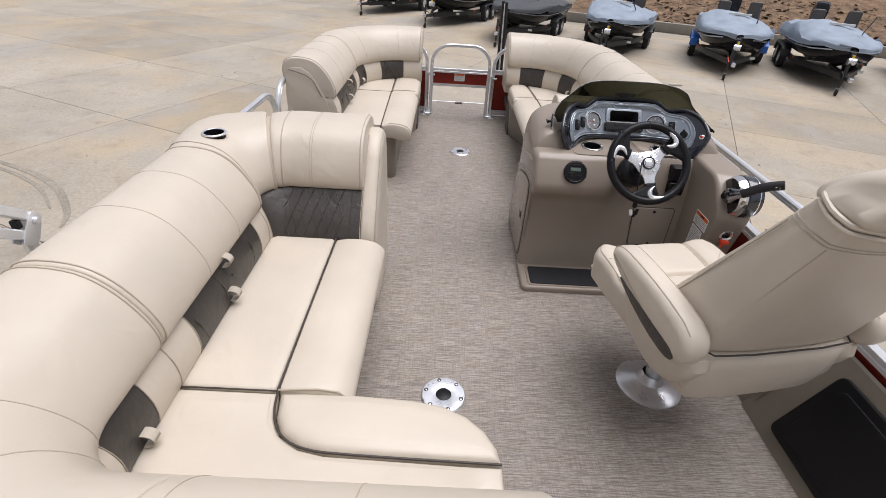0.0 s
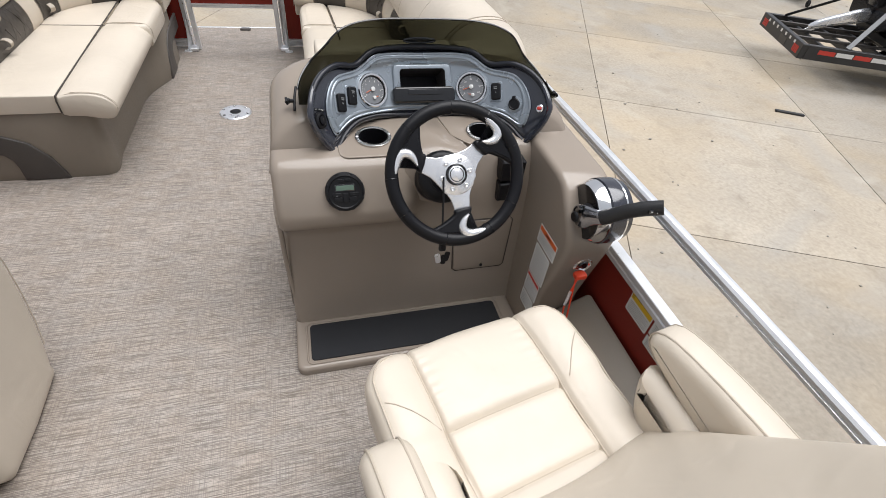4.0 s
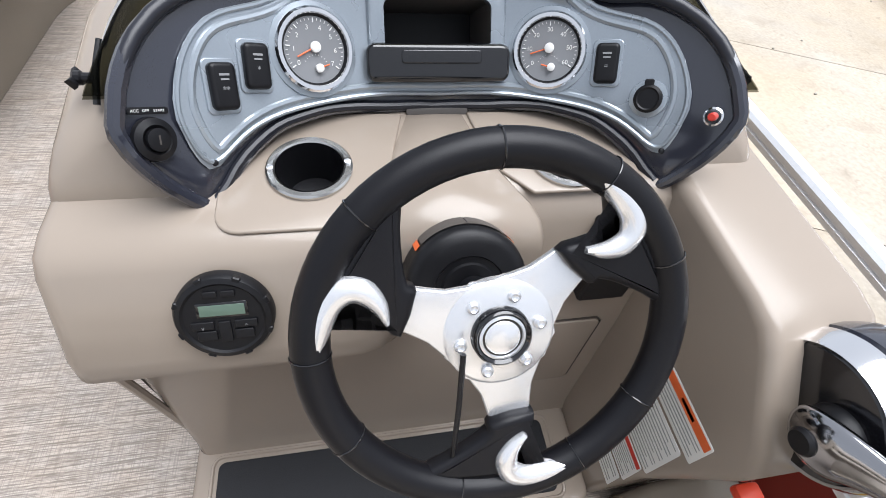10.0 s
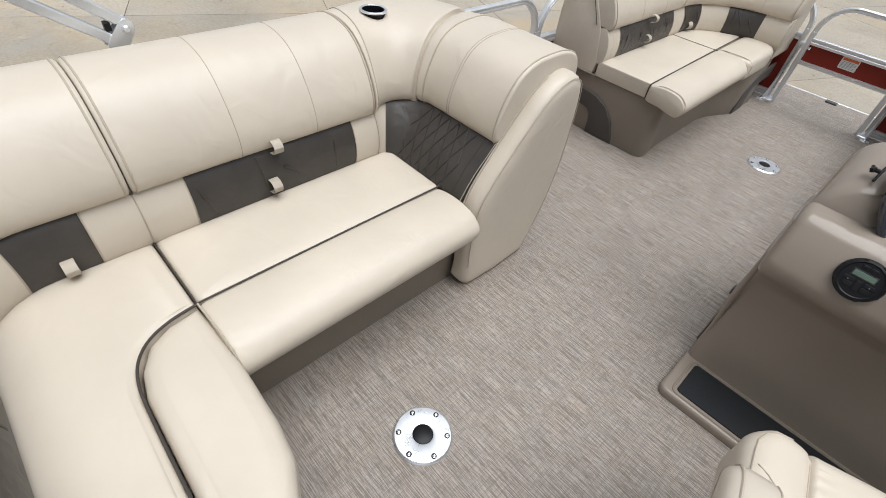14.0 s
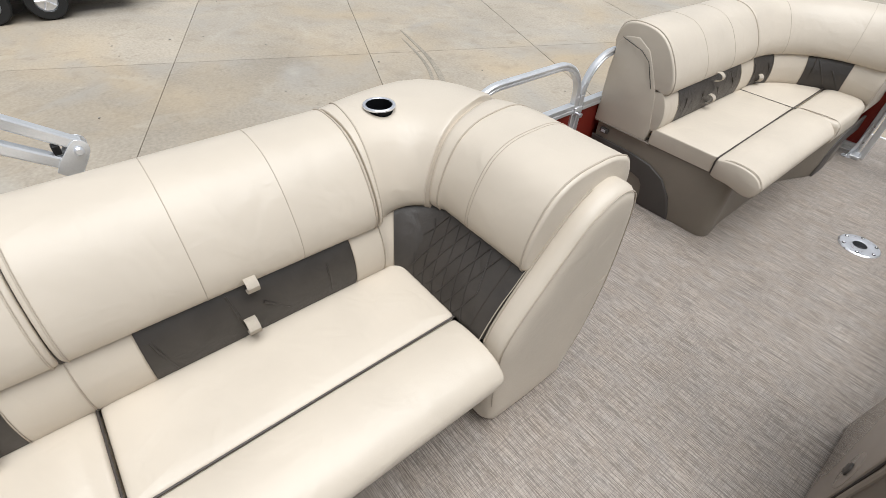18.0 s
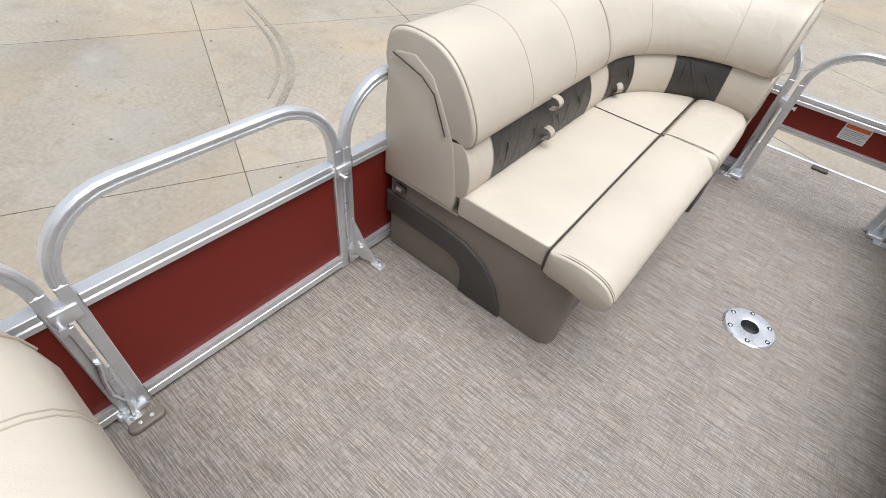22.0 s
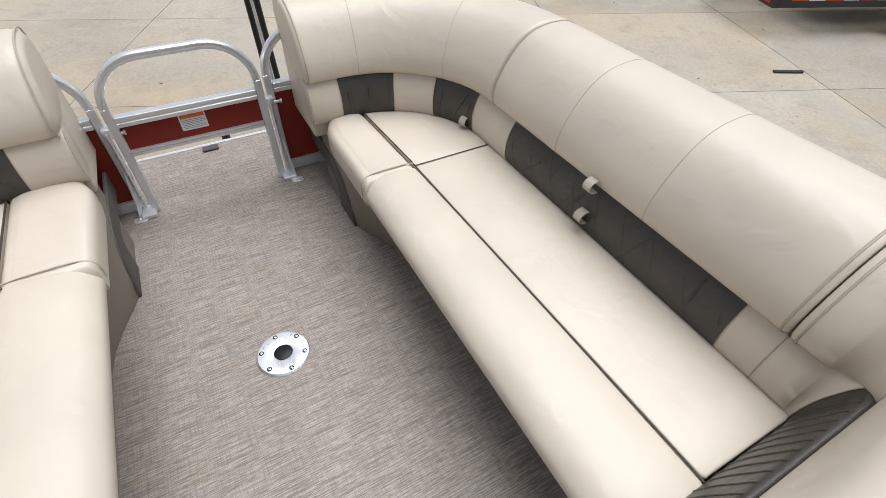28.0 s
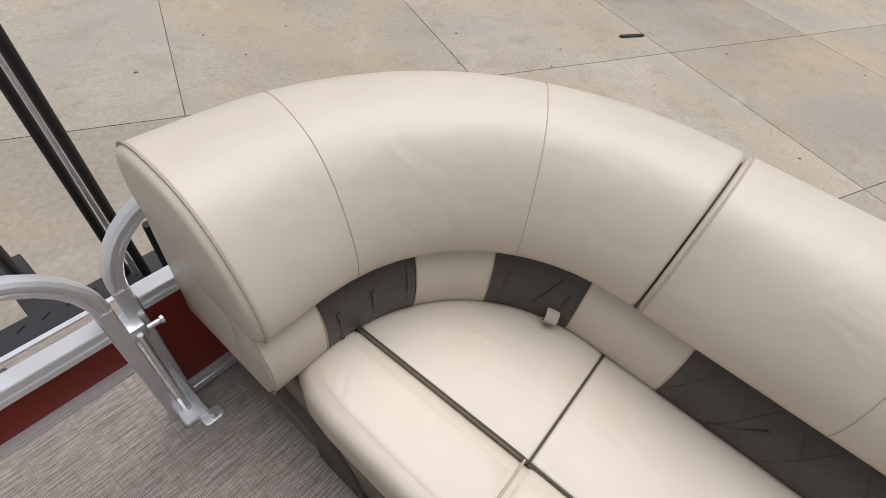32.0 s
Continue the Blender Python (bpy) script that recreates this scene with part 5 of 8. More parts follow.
def panel_outline(tt, tb, u1, d, n):
    """A smooth closed line on the dash, d inside the edge of a crescent."""
    ring = [(0.38 * u, smooth_tab(tb, u)) for u in [u1 * math.sin(math.pi / 2 * (k / 30 - 1)) for k in range(61)]]
    ring += [(0.38 * u, smooth_tab(tt, u)) for u in [u1 * math.sin(math.pi / 2 * (1 - k / 30)) for k in range(61)]]
    step = [Vector(ring[0])]
    for p in ring[1:]:
        if (Vector(p) - step[-1]).length > 0.006:
            step.append(Vector(p))
    for k in range(3):
        step = [(step[i - 1] + 2 * step[i] + step[(i + 1) % len(step)]) / 4 for i in range(len(step))]
    return [dash(p.x / 0.38, p.y, n + brow(p.x / 0.38, p.y)) for p in inset_ring(step, d)]


def fade(u):
    return min(1.0, max(0.0, (abs(u) - 0.70) / 0.28))


part("hood_rim", tube([dash(u, smooth_tab(POD_T, u) - 0.006, 0.010 - 0.015 * fade(u) ** 2 + brow(u, smooth_tab(POD_T, u) - 0.006)) for u in [-0.985 + 1.97 * k / 90 for k in range(91)]], 0.0085, 12), HOODRIM, pod, "dark hood rim")
part("panel_bead", tube(panel_outline(SIL_T, SIL_B, 0.862, 0.003, 0.0105), 0.0036, 8, closed=True), SILVERPANEL, pod)
part("outer_rim", tube(along_edge(POD_B, -0.997, 0.997, 0.004, -0.004, 120) + along_edge(POD_T, 0.997, -0.997, -0.004, -0.004, 120), 0.0095, 10, closed=True), GRAPHITE, pod, "rounded dark rim")
part("lower_edge", tube(along_edge(POD_B, -0.80, 0.80, 0.004, 0.004), 0.006, 8), HOODRIM, pod)
part("panel_step", tube(panel_outline(SIL_T, SIL_B, 0.862, 0.015, 0.0080), 0.0062, 10, closed=True), SILVERPANEL, pod)
for u in (-0.783, 0.80):
    part("panel_screw", lathe([(0.004, 0), (0.004, 0.003), (0.002, 0.004)], 10, Matrix.Translation(dash(u, -0.060, 0.011)) @ pose(0, 0, 0, 55, 0, 0)), BLACK, pod)


def seat_on(u, v, n=0.0125, turn=0.0):
    """The frame of a fitting on the dash: x across, y up the slope, z out."""
    du = (dash(u + 0.01, v) - dash(u - 0.01, v)).normalized()
    dv = (dash(u, v + 0.01) - dash(u, v - 0.01)).normalized()
    nz = du.cross(dv).normalized()
    du = dv.cross(nz)
    mm = Matrix((du, dv, nz)).transposed().to_4x4()
    return Matrix.Translation(dash(u, v, n)) @ mm @ pose(0, 0, 0, 0, 0, turn)


def gauge(u, v, label, needle, needle2, texts):
    m = seat_on(u, v) @ Matrix.Diagonal((0.93, 0.93, 1, 1))
    root = thing("dash_gauge", label, "gauge", m=m, group="dash gauges")
    part("bezel", lathe([(0.044, 0.0), (0.057, 0.0), (0.057, 0.008), (0.054, 0.0115), (0.049, 0.0115), (0.046, 0.006)], 40), CHROME, root, "chrome bezel")
    part("surround", lathe([(0.057, -0.001), (0.066, -0.001), (0.064, 0.004), (0.057, 0.005)], 40), SILVERPANEL, root)
    part("inner_ring", lathe([(0.0445, 0.005), (0.048, 0.0095), (0.0492, 0.0095), (0.0475, 0.004)], 36), BLACK, root)
    part("face", lathe([(0.047, 0.003), (0.047, 0.0045), (0.001, 0.0046)], 40), DIAL, root)
    for k in range(31):
        a = radians(215 - 250 * k / 30)
        r1 = 0.036 if k % 5 == 0 else 0.039
        part("tick", tube([(r1 * math.cos(a), r1 * math.sin(a), 0.0052), (0.042 * math.cos(a), 0.042 * math.sin(a), 0.0052)], 0.0006 if k % 5 else 0.0010, 4), WHITE, root)
    for k, tx in enumerate(texts):
        a = radians(215 - 250 * k / max(1, len(texts) - 1))
        lettering("numeral", tx, 0.0092, Matrix.Translation((0.0305 * math.cos(a), 0.0305 * math.sin(a), 0.0052)), WHITE, root)
    for k in range(9):
        a = radians(150 - 120 * k / 8)
        part("tick", tube([(0.017 * math.cos(a), -0.024 + 0.017 * math.sin(a), 0.0052), (0.019 * math.cos(a), -0.024 + 0.019 * math.sin(a), 0.0052)], 0.0004, 4), WHITE, root)
    for (x, y, ang, ln, hub) in ((0, 0.004, needle, 0.030, 0.0075), (0.004, -0.024, needle2, 0.016, 0.006)):
        a = radians(ang)
        part("needle", tube([(x, y, 0.0075), (x + ln * math.cos(a), y + ln * math.sin(a), 0.0075)], 0.0011, 6), ORANGE, root)
        part("needle_hub", lathe([(hub, 0.006), (hub, 0.010), (hub * 0.7, 0.011)], 16, pose(x, y, 0)), WHITE, root)
    return root


gauge(-0.455, 0.018, "round chrome-rimmed tachometer with a grey dial and orange needle", 207, 20, ("0", "1", "2", "3", "4", "5", "6", "7"))
gauge(0.425, 0.016, "round chrome-rimmed speedometer with a grey dial and orange needle", 195, 165, ("0", "10", "20", "30", "40", "50", "60"))
# open glove box between the gauges
gm = seat_on(0.0, 0.02)
for ob in pod.children:
    if ob.name.startswith(("housing", "gauge_panel")):
        b = box(-0.0765, 0.0765, -0.016, 0.044, -0.13, 0.05)
        b.transform(gm)
        carve(ob, b)
b = box(-0.085, 0.085, -0.024, 0.052, -0.14, 0.06)
b.transform(gm)
carve(cowl, b)
gm = gm @ Matrix.Translation((0, 0, 0.009))
gb = thing("dash_cubby", "open black dash cubby with a moulded lower lip", "dash compartment", m=gm)
frame_ring = part("frame", pad(rounded(-0.099, 0.099, -0.030, 0.058, 0.016), -0.001, 0.009, 0.006, r0=0.0), SILVERPANEL, gb)
b = pad(rounded(-0.0765, 0.0765, -0.040, 0.043, 0.012), -0.05, 0.05, 0.001)
b.transform(gm)
carve(frame_ring, b)
part("recess", box(-0.079, 0.079, -0.018, 0.046, -0.122, -0.116), BLACK, gb)
for q in ((-0.080, -0.0762, -0.018, 0.046), (0.0762, 0.080, -0.018, 0.046), (-0.080, 0.080, 0.0427, 0.047), (-0.080, 0.080, -0.020, -0.0157)):
    part("recess_wall", box(*q, -0.118, 0.004), POCKET, gb)
part("lip", pad(rounded(-0.104, 0.104, -0.067, -0.014, 0.014), 0.0, 0.020, 0.008), GLOSSBLACK, gb, "gloss black lower lip")
part("lip_slot", pad(rounded(-0.055, 0.060, -0.042, -0.024, 0.005), 0.0195, 0.0225, 0.0015), GLOSSBLACK, gb)
vent = thing("dash_vent", "slim black vent under the gauge panel", "vent", m=seat_on(0.0, -0.088, 0.004))
part("body", pad(rounded(-0.048, 0.048, -0.006, 0.006, 0.005), 0.0, 0.005, 0.002), POCKET, vent)


def rocker(u, v, label, turn, glyph):
    root = thing("rocker_switch", label, "switch", m=seat_on(u, v, 0.0125, turn), group="rocker switches")
    part("recess", pad(rounded(-0.021, 0.021, -0.032, 0.032, 0.008), -0.001, 0.003, 0.002), SILVERPANEL, root)
    part("rocker", pad(rounded(-0.016, 0.016, -0.027, 0.027, 0.007), 0.0, 0.013, 0.0055), BLACK, root)
    part("marking", box(-0.006, 0.006, 0.012, 0.0145, 0.0131, 0.0135), GREYINK, root)
    part("marking", box(-0.005, 0.005, 0.007, 0.009, 0.0131, 0.0135), GREYINK, root)
    lettering("icon", glyph, 0.010, Matrix.Translation((0, -0.004, 0.0132)), GREYINK, root)


rocker(-0.642, 0.023, "black navigation light rocker switch on the silver panel", 0, "*")
rocker(-0.739, 0.018, "black courtesy light rocker switch on the silver panel", 2, "**")
rocker(0.617, 0.023, "black accessory rocker switch on the silver panel", -2, "=")
ign = thing("ignition_switch", "black ignition key switch with printed positions", "switch", m=seat_on(-0.919, 0.006, 0.006))
part("ring", lathe([(0.012, 0), (0.024, 0), (0.023, 0.006), (0.016, 0.009), (0.012, 0.006)], 28), BLACK, ign)
part("barrel", lathe([(0.0125, 0), (0.0125, 0.012), (0.008, 0.013)], 20), BLACK, ign)
part("key_slot", box(-0.0009, 0.0009, -0.005, 0.005, 0.0131, 0.0136), POCKET, ign)
part("plate", pad(rounded(-0.022, 0.022, 0.0265, 0.0340, 0.0035), 0.0, 0.0012, 0.0004), BLACK, ign)
for x, y, tx in ((-0.0145, 0.0302, "ACC"), (-0.003, 0.0302, "OFF"), (0.0115, 0.0302, "START")):
    lettering("word", tx, 0.0042, Matrix.Translation((x, y, 0.0014)), WHITE, ign)
plug = thing("power_socket", "black twelve-volt socket with a round cap", "socket", m=seat_on(0.748, 0.0, 0.0125))
part("collar", lathe([(0.016, 0), (0.026, 0), (0.025, 0.005), (0.017, 0.007)], 28), SILVERPANEL, plug)
part("cap", lathe([(0.019, 0.002), (0.019, 0.011), (0.015, 0.013), (0.013, 0.0115), (0.003, 0.0115)], 24), BLACK, plug)
part("hinge", box(-0.006, 0.006, 0.016, 0.026, 0.002, 0.012, 0.002, 1), BLACK, plug)
btn = thing("breaker_button", "red push button in a chrome collar", "button", m=seat_on(0.926, 0.020, 0.006))
part("collar", lathe([(0.006, 0), (0.0125, 0), (0.0125, 0.006), (0.010, 0.008), (0.006, 0.008)], 20), CHROME, btn)
part("cap", lathe([(0.0055, 0.004), (0.0055, 0.015), (0.004, 0.017)], 16), REDPRINT, btn, "red plastic cap")

# tinted wind deflector: leans back over the dash, with rounded shoulders that sweep down to the side knobs
SHIELD_T = catmull([(0.0, 3.905, 0.990), (0.12, 3.903, 0.989), (0.20, 3.895, 0.982), (0.25, 3.880, 0.970), (0.28, 3.866, 0.953), (0.305, 3.868, 0.925), (0.328, 3.880, 0.898), (0.350, 3.882, 0.876), (0.374, 3.858, 0.856), (0.390, 3.828, 0.838), (0.397, 3.800, 0.824)], 8, False)


def shield_at(s, t):
    g = abs(s) * (len(SHIELD_T) - 1)
    i = min(int(g), len(SHIELD_T) - 2)
    e = SHIELD_T[i].lerp(SHIELD_T[i + 1], g - i)
    u = min(e.x / 0.38, 0.985)
    b = dash(u, lerp_tab(POD_T, u) - 0.006, -0.006)
    p = Vector((max(e.x, 0.38 * u), b.y, b.z)).lerp(e, t)
    return Vector((0.835 + math.copysign(p.x, s), p.y + 0.006 * math.sin(math.pi * t), p.z + 0.004 * math.sin(math.pi * t)))


ws = thing("wind_deflector", "smoked dark acrylic wind deflector over the dash", "windscreen", (0.835, 4.0, 0.80))
bmw = bmesh.new()
for off in (0.0, 0.0035):
    vs = [[bmw.verts.new(shield_at(-1 + 2 * i / 80, j / 8) + Vector((0, 0.82, 0.57)) * off) for j in range(9)] for i in range(81)]
    for i in range(80):
        for j in range(8):
            bmw.faces.new((vs[i][j], vs[i + 1][j], vs[i + 1][j + 1], vs[i][j + 1]))
part("screen", bmw, TINT, ws, smooth=60)
part("edge", tube([shield_at(-1 + 2 * i / 100, 1.0) + Vector((0, 0.0015, 0.001)) for i in range(101)], 0.0032, 6), GLOSSBLACK, ws)
for sg in (-1, 1):
    part("bracket", tube([(0.835 + sg * 0.402, 3.812, 0.828), (0.835 + sg * 0.409, 3.785, 0.806), (0.835 + sg * 0.412, 3.758, 0.780)], 0.0038, 8), BLACK, ws, "black side bracket")
    k = Vector((0.835 + sg * 0.410, 3.780, 0.800))
    kn = part("knob", lathe([(0.006, 0), (0.006, 0.012), (0.008, 0.014), (0.008, 0.020)], 10, Matrix.Translation(k) @ pose(0, 0, 0, 0, sg * 90, 0)), BLACK, ws, "black thumb screw")
    part("wing", pad([(-0.013, -0.006), (0.0, -0.0035), (0.013, -0.006), (0.013, 0.006), (0.0, 0.0035), (-0.013, 0.006)], -0.004, 0.004, 0.002, m=Matrix.Translation(k + Vector((sg * 0.021, 0, 0))) @ pose(0, 0, 0, 60, 0, 90)), BLACK, kn)
VENTM = Matrix(((1, 0, 0, 0.829), (0, -0.578, -0.816, 3.950), (0, 0.816, -0.578, 0.912), (0, 0, 0, 1)))
grille = thing("screen_vent", "oval slotted black vent low in the wind deflector", "vent", (0.829, 3.95, 0.912))
b = tube([(0.052 * math.cos(a * math.pi / 24), 0.013 * math.sin(a * math.pi / 24), 0.0) for a in range(48)], 0.0028, 6, closed=True)
b.transform(VENTM)
part("rim", b, GLOSSBLACK, grille)
for k in (-1, 0, 1):
    w = 0.046 if k == 0 else 0.034
    b = tube([(-w, 0.0062 * k, 0.0), (w, 0.0062 * k, 0.0)], 0.0018, 6)
    b.transform(VENTM)
    part("slat", b, GLOSSBLACK, grille)

for x in (0.647, 1.008):
    cup_holder((x, 3.731, 0.6985), 0.050, "stainless-rimmed drink holder sunk in the console", 3, STEEL, 0.062, 2, "console drink holders")
    for ob in con.children:
        if ob.name.startswith(("front_panel", "upper_moulding")):
            carve(ob, lathe([(0.0465, 0.58), (0.0465, 0.80)], 28, Matrix.Translation((x, 3.731, 0)), True))

st = thing("marine_stereo", "round black marine stereo with a small green display", "stereo", m=Matrix.Translation((0.540, 3.572, 0.615)) @ pose(0, 0, 0, 62, 0, 0))
part("bezel", lathe([(0.030, 0), (0.057, 0), (0.057, 0.011), (0.054, 0.016), (0.048, 0.018), (0.045, 0.0158)], 48), BLACK, st)
part("face", lathe([(0.046, 0.004), (0.046, 0.0155), (0.002, 0.0158)], 32), BLACK, st)
part("display", pad(rounded(-0.0255, 0.0255, 0.005, 0.0195, 0.001), 0.0162, 0.0172, 0.0004), LCD, st, "green-grey display")
part("display_frame", pad(rounded(-0.029, 0.029, 0.002, 0.0225, 0.002), 0.0155, 0.0165, 0.0006), GLOSSBLACK, st)
for x, y, w, h in ((-0.0245, -0.0075, 0.026, 0.0105), (-0.021, -0.0215, 0.022, 0.013), (0.0245, -0.0075, 0.026, 0.0105), (0.021, -0.0215, 0.022, 0.013), (0, -0.017, 0.014, 0.028), (-0.010, 0.034, 0.016, 0.008), (0.010, 0.034, 0.016, 0.008)):
    b = part("button", pad(rounded(x - w / 2, x + w / 2, y - h / 2, y + h / 2, 0.002), 0.0155, 0.0185, 0.001), BLACK, st)
for k in range(8):
    a = radians(22 + 45 * k)
    part("rim_notch", box(-0.005, 0.005, 0.0485, 0.0572, 0.006, 0.0168, 0.0015, 1), BLACK, st, m=pose(0, 0, 0, 0, 0, math.degrees(a)))
for x, g in ((-0.0245, "v"), (0.0245, "^")):
    lettering("icon", g, 0.008, Matrix.Translation((x, -0.010, 0.0187)), GREYINK, st)
swb = thing("switch_box", "plain black control box under the dash", "switch", (1.08, 3.63, 0.5))
part("cover", box(1.045, 1.128, 3.60, 3.66, 0.505, 0.575, 0.004, 1), BLACK, swb)
part("cover", box(1.045, 1.128, 3.606, 3.66, 0.580, 0.655, 0.004, 1), BLACK, swb)

# ---- steering wheel ----
hubm = Matrix.Translation((0.832, 3.444, 0.737)) @ pose(0, 0, 0, 55, 0, 0)
R = 0.178


def rim_ring():
    b = tube([(R * math.cos(2 * math.pi * k / 72), R * math.sin(2 * math.pi * k / 72), 0.0) for k in range(72)], 0.0182, 16, closed=True)
    b.transform(hubm)
    return b


wheel = part("steering_wheel", rim_ring(), LEATHER, con, "three-spoke black leather steering wheel with silver spokes")


def on_wheel(name, b, material, label="", m=None):
    b.transform(hubm if m is None else hubm @ m)
    return part(name, b, material, wheel, label, smooth=50)


for a in (22, 58, 92, 135, 180, 212, 256, 300, 330):
    ar = radians(a)
    c = Vector((R * math.cos(ar), R * math.sin(ar), 0))
    on_wheel("rim_seam", tube([c + Vector((math.cos(ar) * 0.0186 * math.cos(t), math.sin(ar) * 0.0186 * math.cos(t), 0.0186 * math.sin(t))) for t in [2 * math.pi * k / 16 for k in range(16)]], 0.0009, 5, closed=True), GLOSSBLACK)
for a in (43, 160, 278):
    t = pose(0, 0, 0, 0, 0, a)
    on_wheel("spoke", pad([tuple(p) for p in catmull([(0.0, -0.056), (0.034, -0.043), (0.066, -0.027), (0.099, -0.022), (0.106, -0.014), (0.106, 0.015), (0.099, 0.022), (0.066, 0.028), (0.034, 0.044), (0.0, 0.056)], 2)], -0.014, -0.006, 0.003), SILVERCOVER, "satin silver spoke", t)
    on_wheel("spoke_grip", pad([tuple(p) for p in catmull([(0.094, -0.023), (0.104, -0.027), (0.115, -0.046), (0.126, -0.074), (0.135, -0.103), (0.150, -0.097), (0.162, -0.075), (0.170, -0.045), (0.176, -0.010), (0.176, 0.040), (0.160, 0.030), (0.142, 0.006), (0.116, 0.016), (0.094, 0.024)], 2)], -0.013, 0.008, 0.008), LEATHER, "", t)
    spine = [(0.112, 0.010, 0.003), (0.124, -0.004, 0.0085), (0.141, -0.013, 0.0125), (0.158, -0.009, 0.0140), (0.167, 0.009, 0.0130), (0.167, 0.034, 0.0105), (0.162, 0.056, 0.003)]
    rg = []
    for i, (x, y, w) in enumerate(spine):
        d = (Vector(spine[min(i + 1, 6)][:2]) - Vector(spine[max(i - 1, 0)][:2])).normalized()
        rg.append([(x - d.y * w * math.cos(q), y + d.x * w * math.cos(q), 0.006 + (0.009 + 0.25 * w) * math.sin(q)) for q in [2 * math.pi * k / 12 for k in range(12)]])
    rg = [[tuple(v) for v in col] for col in zip(*[catmull(list(c), 4, False) for c in zip(*rg)])]
    on_wheel("thumb_inlay", skin(rg), SILVERCOVER, "silver thumb inlay", t)
on_wheel("hub_plate", lathe([(0.002, -0.016), (0.056, -0.016), (0.056, -0.0055), (0.052, -0.003), (0.002, -0.003)], 36), SILVERCOVER)
on_wheel("hub_ring", lathe([(0.023, -0.004), (0.030, -0.004), (0.0292, 0.006), (0.0265, 0.008), (0.023, 0.004)], 40), GLOSSBLACK)
on_wheel("hub_collar", lathe([(0.0195, -0.004), (0.0232, -0.004), (0.0232, 0.0055), (0.0205, 0.0065), (0.0195, 0.004)], 40), POLISHED)
on_wheel("hub_groove", lathe([(0.0175, 0.0035), (0.0197, 0.0035), (0.0197, 0.0045), (0.0175, 0.0045)], 40), GLOSSBLACK)
on_wheel("hub_cap", lathe([(0.0176, -0.002), (0.0176, 0.005), (0.0150, 0.0066), (0.001, 0.0070)], 32), SILVERCOVER)
for k in range(6):
    a = radians(60 * k + 12)
    on_wheel("bolt", lathe([(0.0062, -0.004), (0.0062, 0.0), (0.004, 0.0015), (0.0025, 0.0)], 10, pose(0.041 * math.cos(a), 0.041 * math.sin(a), 0)), POLISHED)
on_wheel("column", lathe([(0.020, -0.11), (0.024, -0.06), (0.028, -0.016)], 20), BLACK)
boss = thing("steering_boss", "black domed steering hub with a printed safety ring", "steering column", m=Matrix.Translation((0.832, 3.444, 0.737)) @ pose(0, 0, 0, 55, 0, 0) @ Matrix.Translation((0.0, -0.005, -0.20)))
part("dome", lathe([(0.078, 0.0), (0.078, 0.058), (0.0765, 0.065), (0.071, 0.0715), (0.060, 0.0755), (0.045, 0.077), (0.0435, 0.0745), (0.036, 0.0745), (0.034, 0.078), (0.002, 0.079)], 48), BLACK, boss)
for a0, a1, mt in ((50, 88, POCKET), (89, 134, POCKET), (136, 142, ORANGE), (40, 46, ORANGE)):
    pts = arc(0, 0, 0.0792, a0, a1, 8)
    part("label_band", skin([[(x, y, 0.024), (x * 1.006, y * 1.006, 0.024), (x * 1.006, y * 1.006, 0.056), (x, y, 0.056)] for x, y in pts]), mt, boss)
part("pivot_hole", lathe([(0.007, 0.078), (0.007, 0.083)], 10, pose(-0.045, -0.02, -0.010)), GLOSSBLACK, boss)
rod = thing("key_tie", "black cable tie on the wheel with hanging keys", "keys", (0.80, 3.38, 0.6))
hub = Vector((0.79, 3.425, 0.745))
part("tie", tube([hub, (0.787, 3.395, 0.69), (0.783, 3.365, 0.625), (0.78, 3.350, 0.592)], 0.0028, 6), BLACK, rod)
part("fob", box(0.772, 0.792, 3.335, 3.350, 0.555, 0.585, 0.004, 1), BLACK, rod)
for dx, dz in ((-0.012, -0.01), (0.006, -0.016), (0.016, -0.006)):
    part("key", pad(rounded(-0.008, 0.008, -0.022, 0.010, 0.006), 0.0, 0.002, 0.0006, m=Matrix.Translation((0.782 + dx, 3.340, 0.545 + dz)) @ pose(0, 0, 0, 80, dx * 900, 0)), POLISHED if dx < 0 else BLACK, rod)

# ---- engine control on the side pedestal ----
thr = thing("throttle_control", "black engine control box with chrome bands and a lever", "throttle", (1.23, 3.33, 0.65))
TX = Matrix(((0, 0, 1, 0), (0, 1, 0, 0), (-1, 0, 0, 0), (0, 0, 0, 1)))
TM = Matrix.Translation((1.206, 3.357, 0.634)) @ TX
part("side_plate", lathe([(0.002, 0.0), (0.060, 0.0), (0.078, 0.002), (0.081, 0.006), (0.081, 0.02)], 72, TM), GLOSSBLACK, thr)
part("chrome_band", lathe([(0.080, 0.004), (0.083, 0.002), (0.093, 0.022), (0.0955, 0.034), (0.093, 0.038)], 72, TM), CHROME, thr, "chrome band")
part("body", lathe([(0.091, 0.036), (0.0975, 0.040), (0.099, 0.060), (0.0975, 0.082), (0.090, 0.086)], 72, TM), GRAPHITE, thr)
part("chrome_line", lathe([(0.093, 0.083), (0.097, 0.084), (0.097, 0.089), (0.093, 0.090)], 72, TM), CHROME, thr)
part("back_cover", lathe([(0.092, 0.088), (0.095, 0.091), (0.092, 0.106), (0.078, 0.116), (0.002, 0.119)], 72, TM), GRAPHITE, thr)
part("pivot_collar", lathe([(0.034, 0.002), (0.033, -0.006), (0.026, -0.016), (0.002, -0.018)], 36, Matrix.Translation((1.206, 3.327, 0.648)) @ TX), BLACK, thr)
LP = Vector((1.178, 3.325, 0.648))


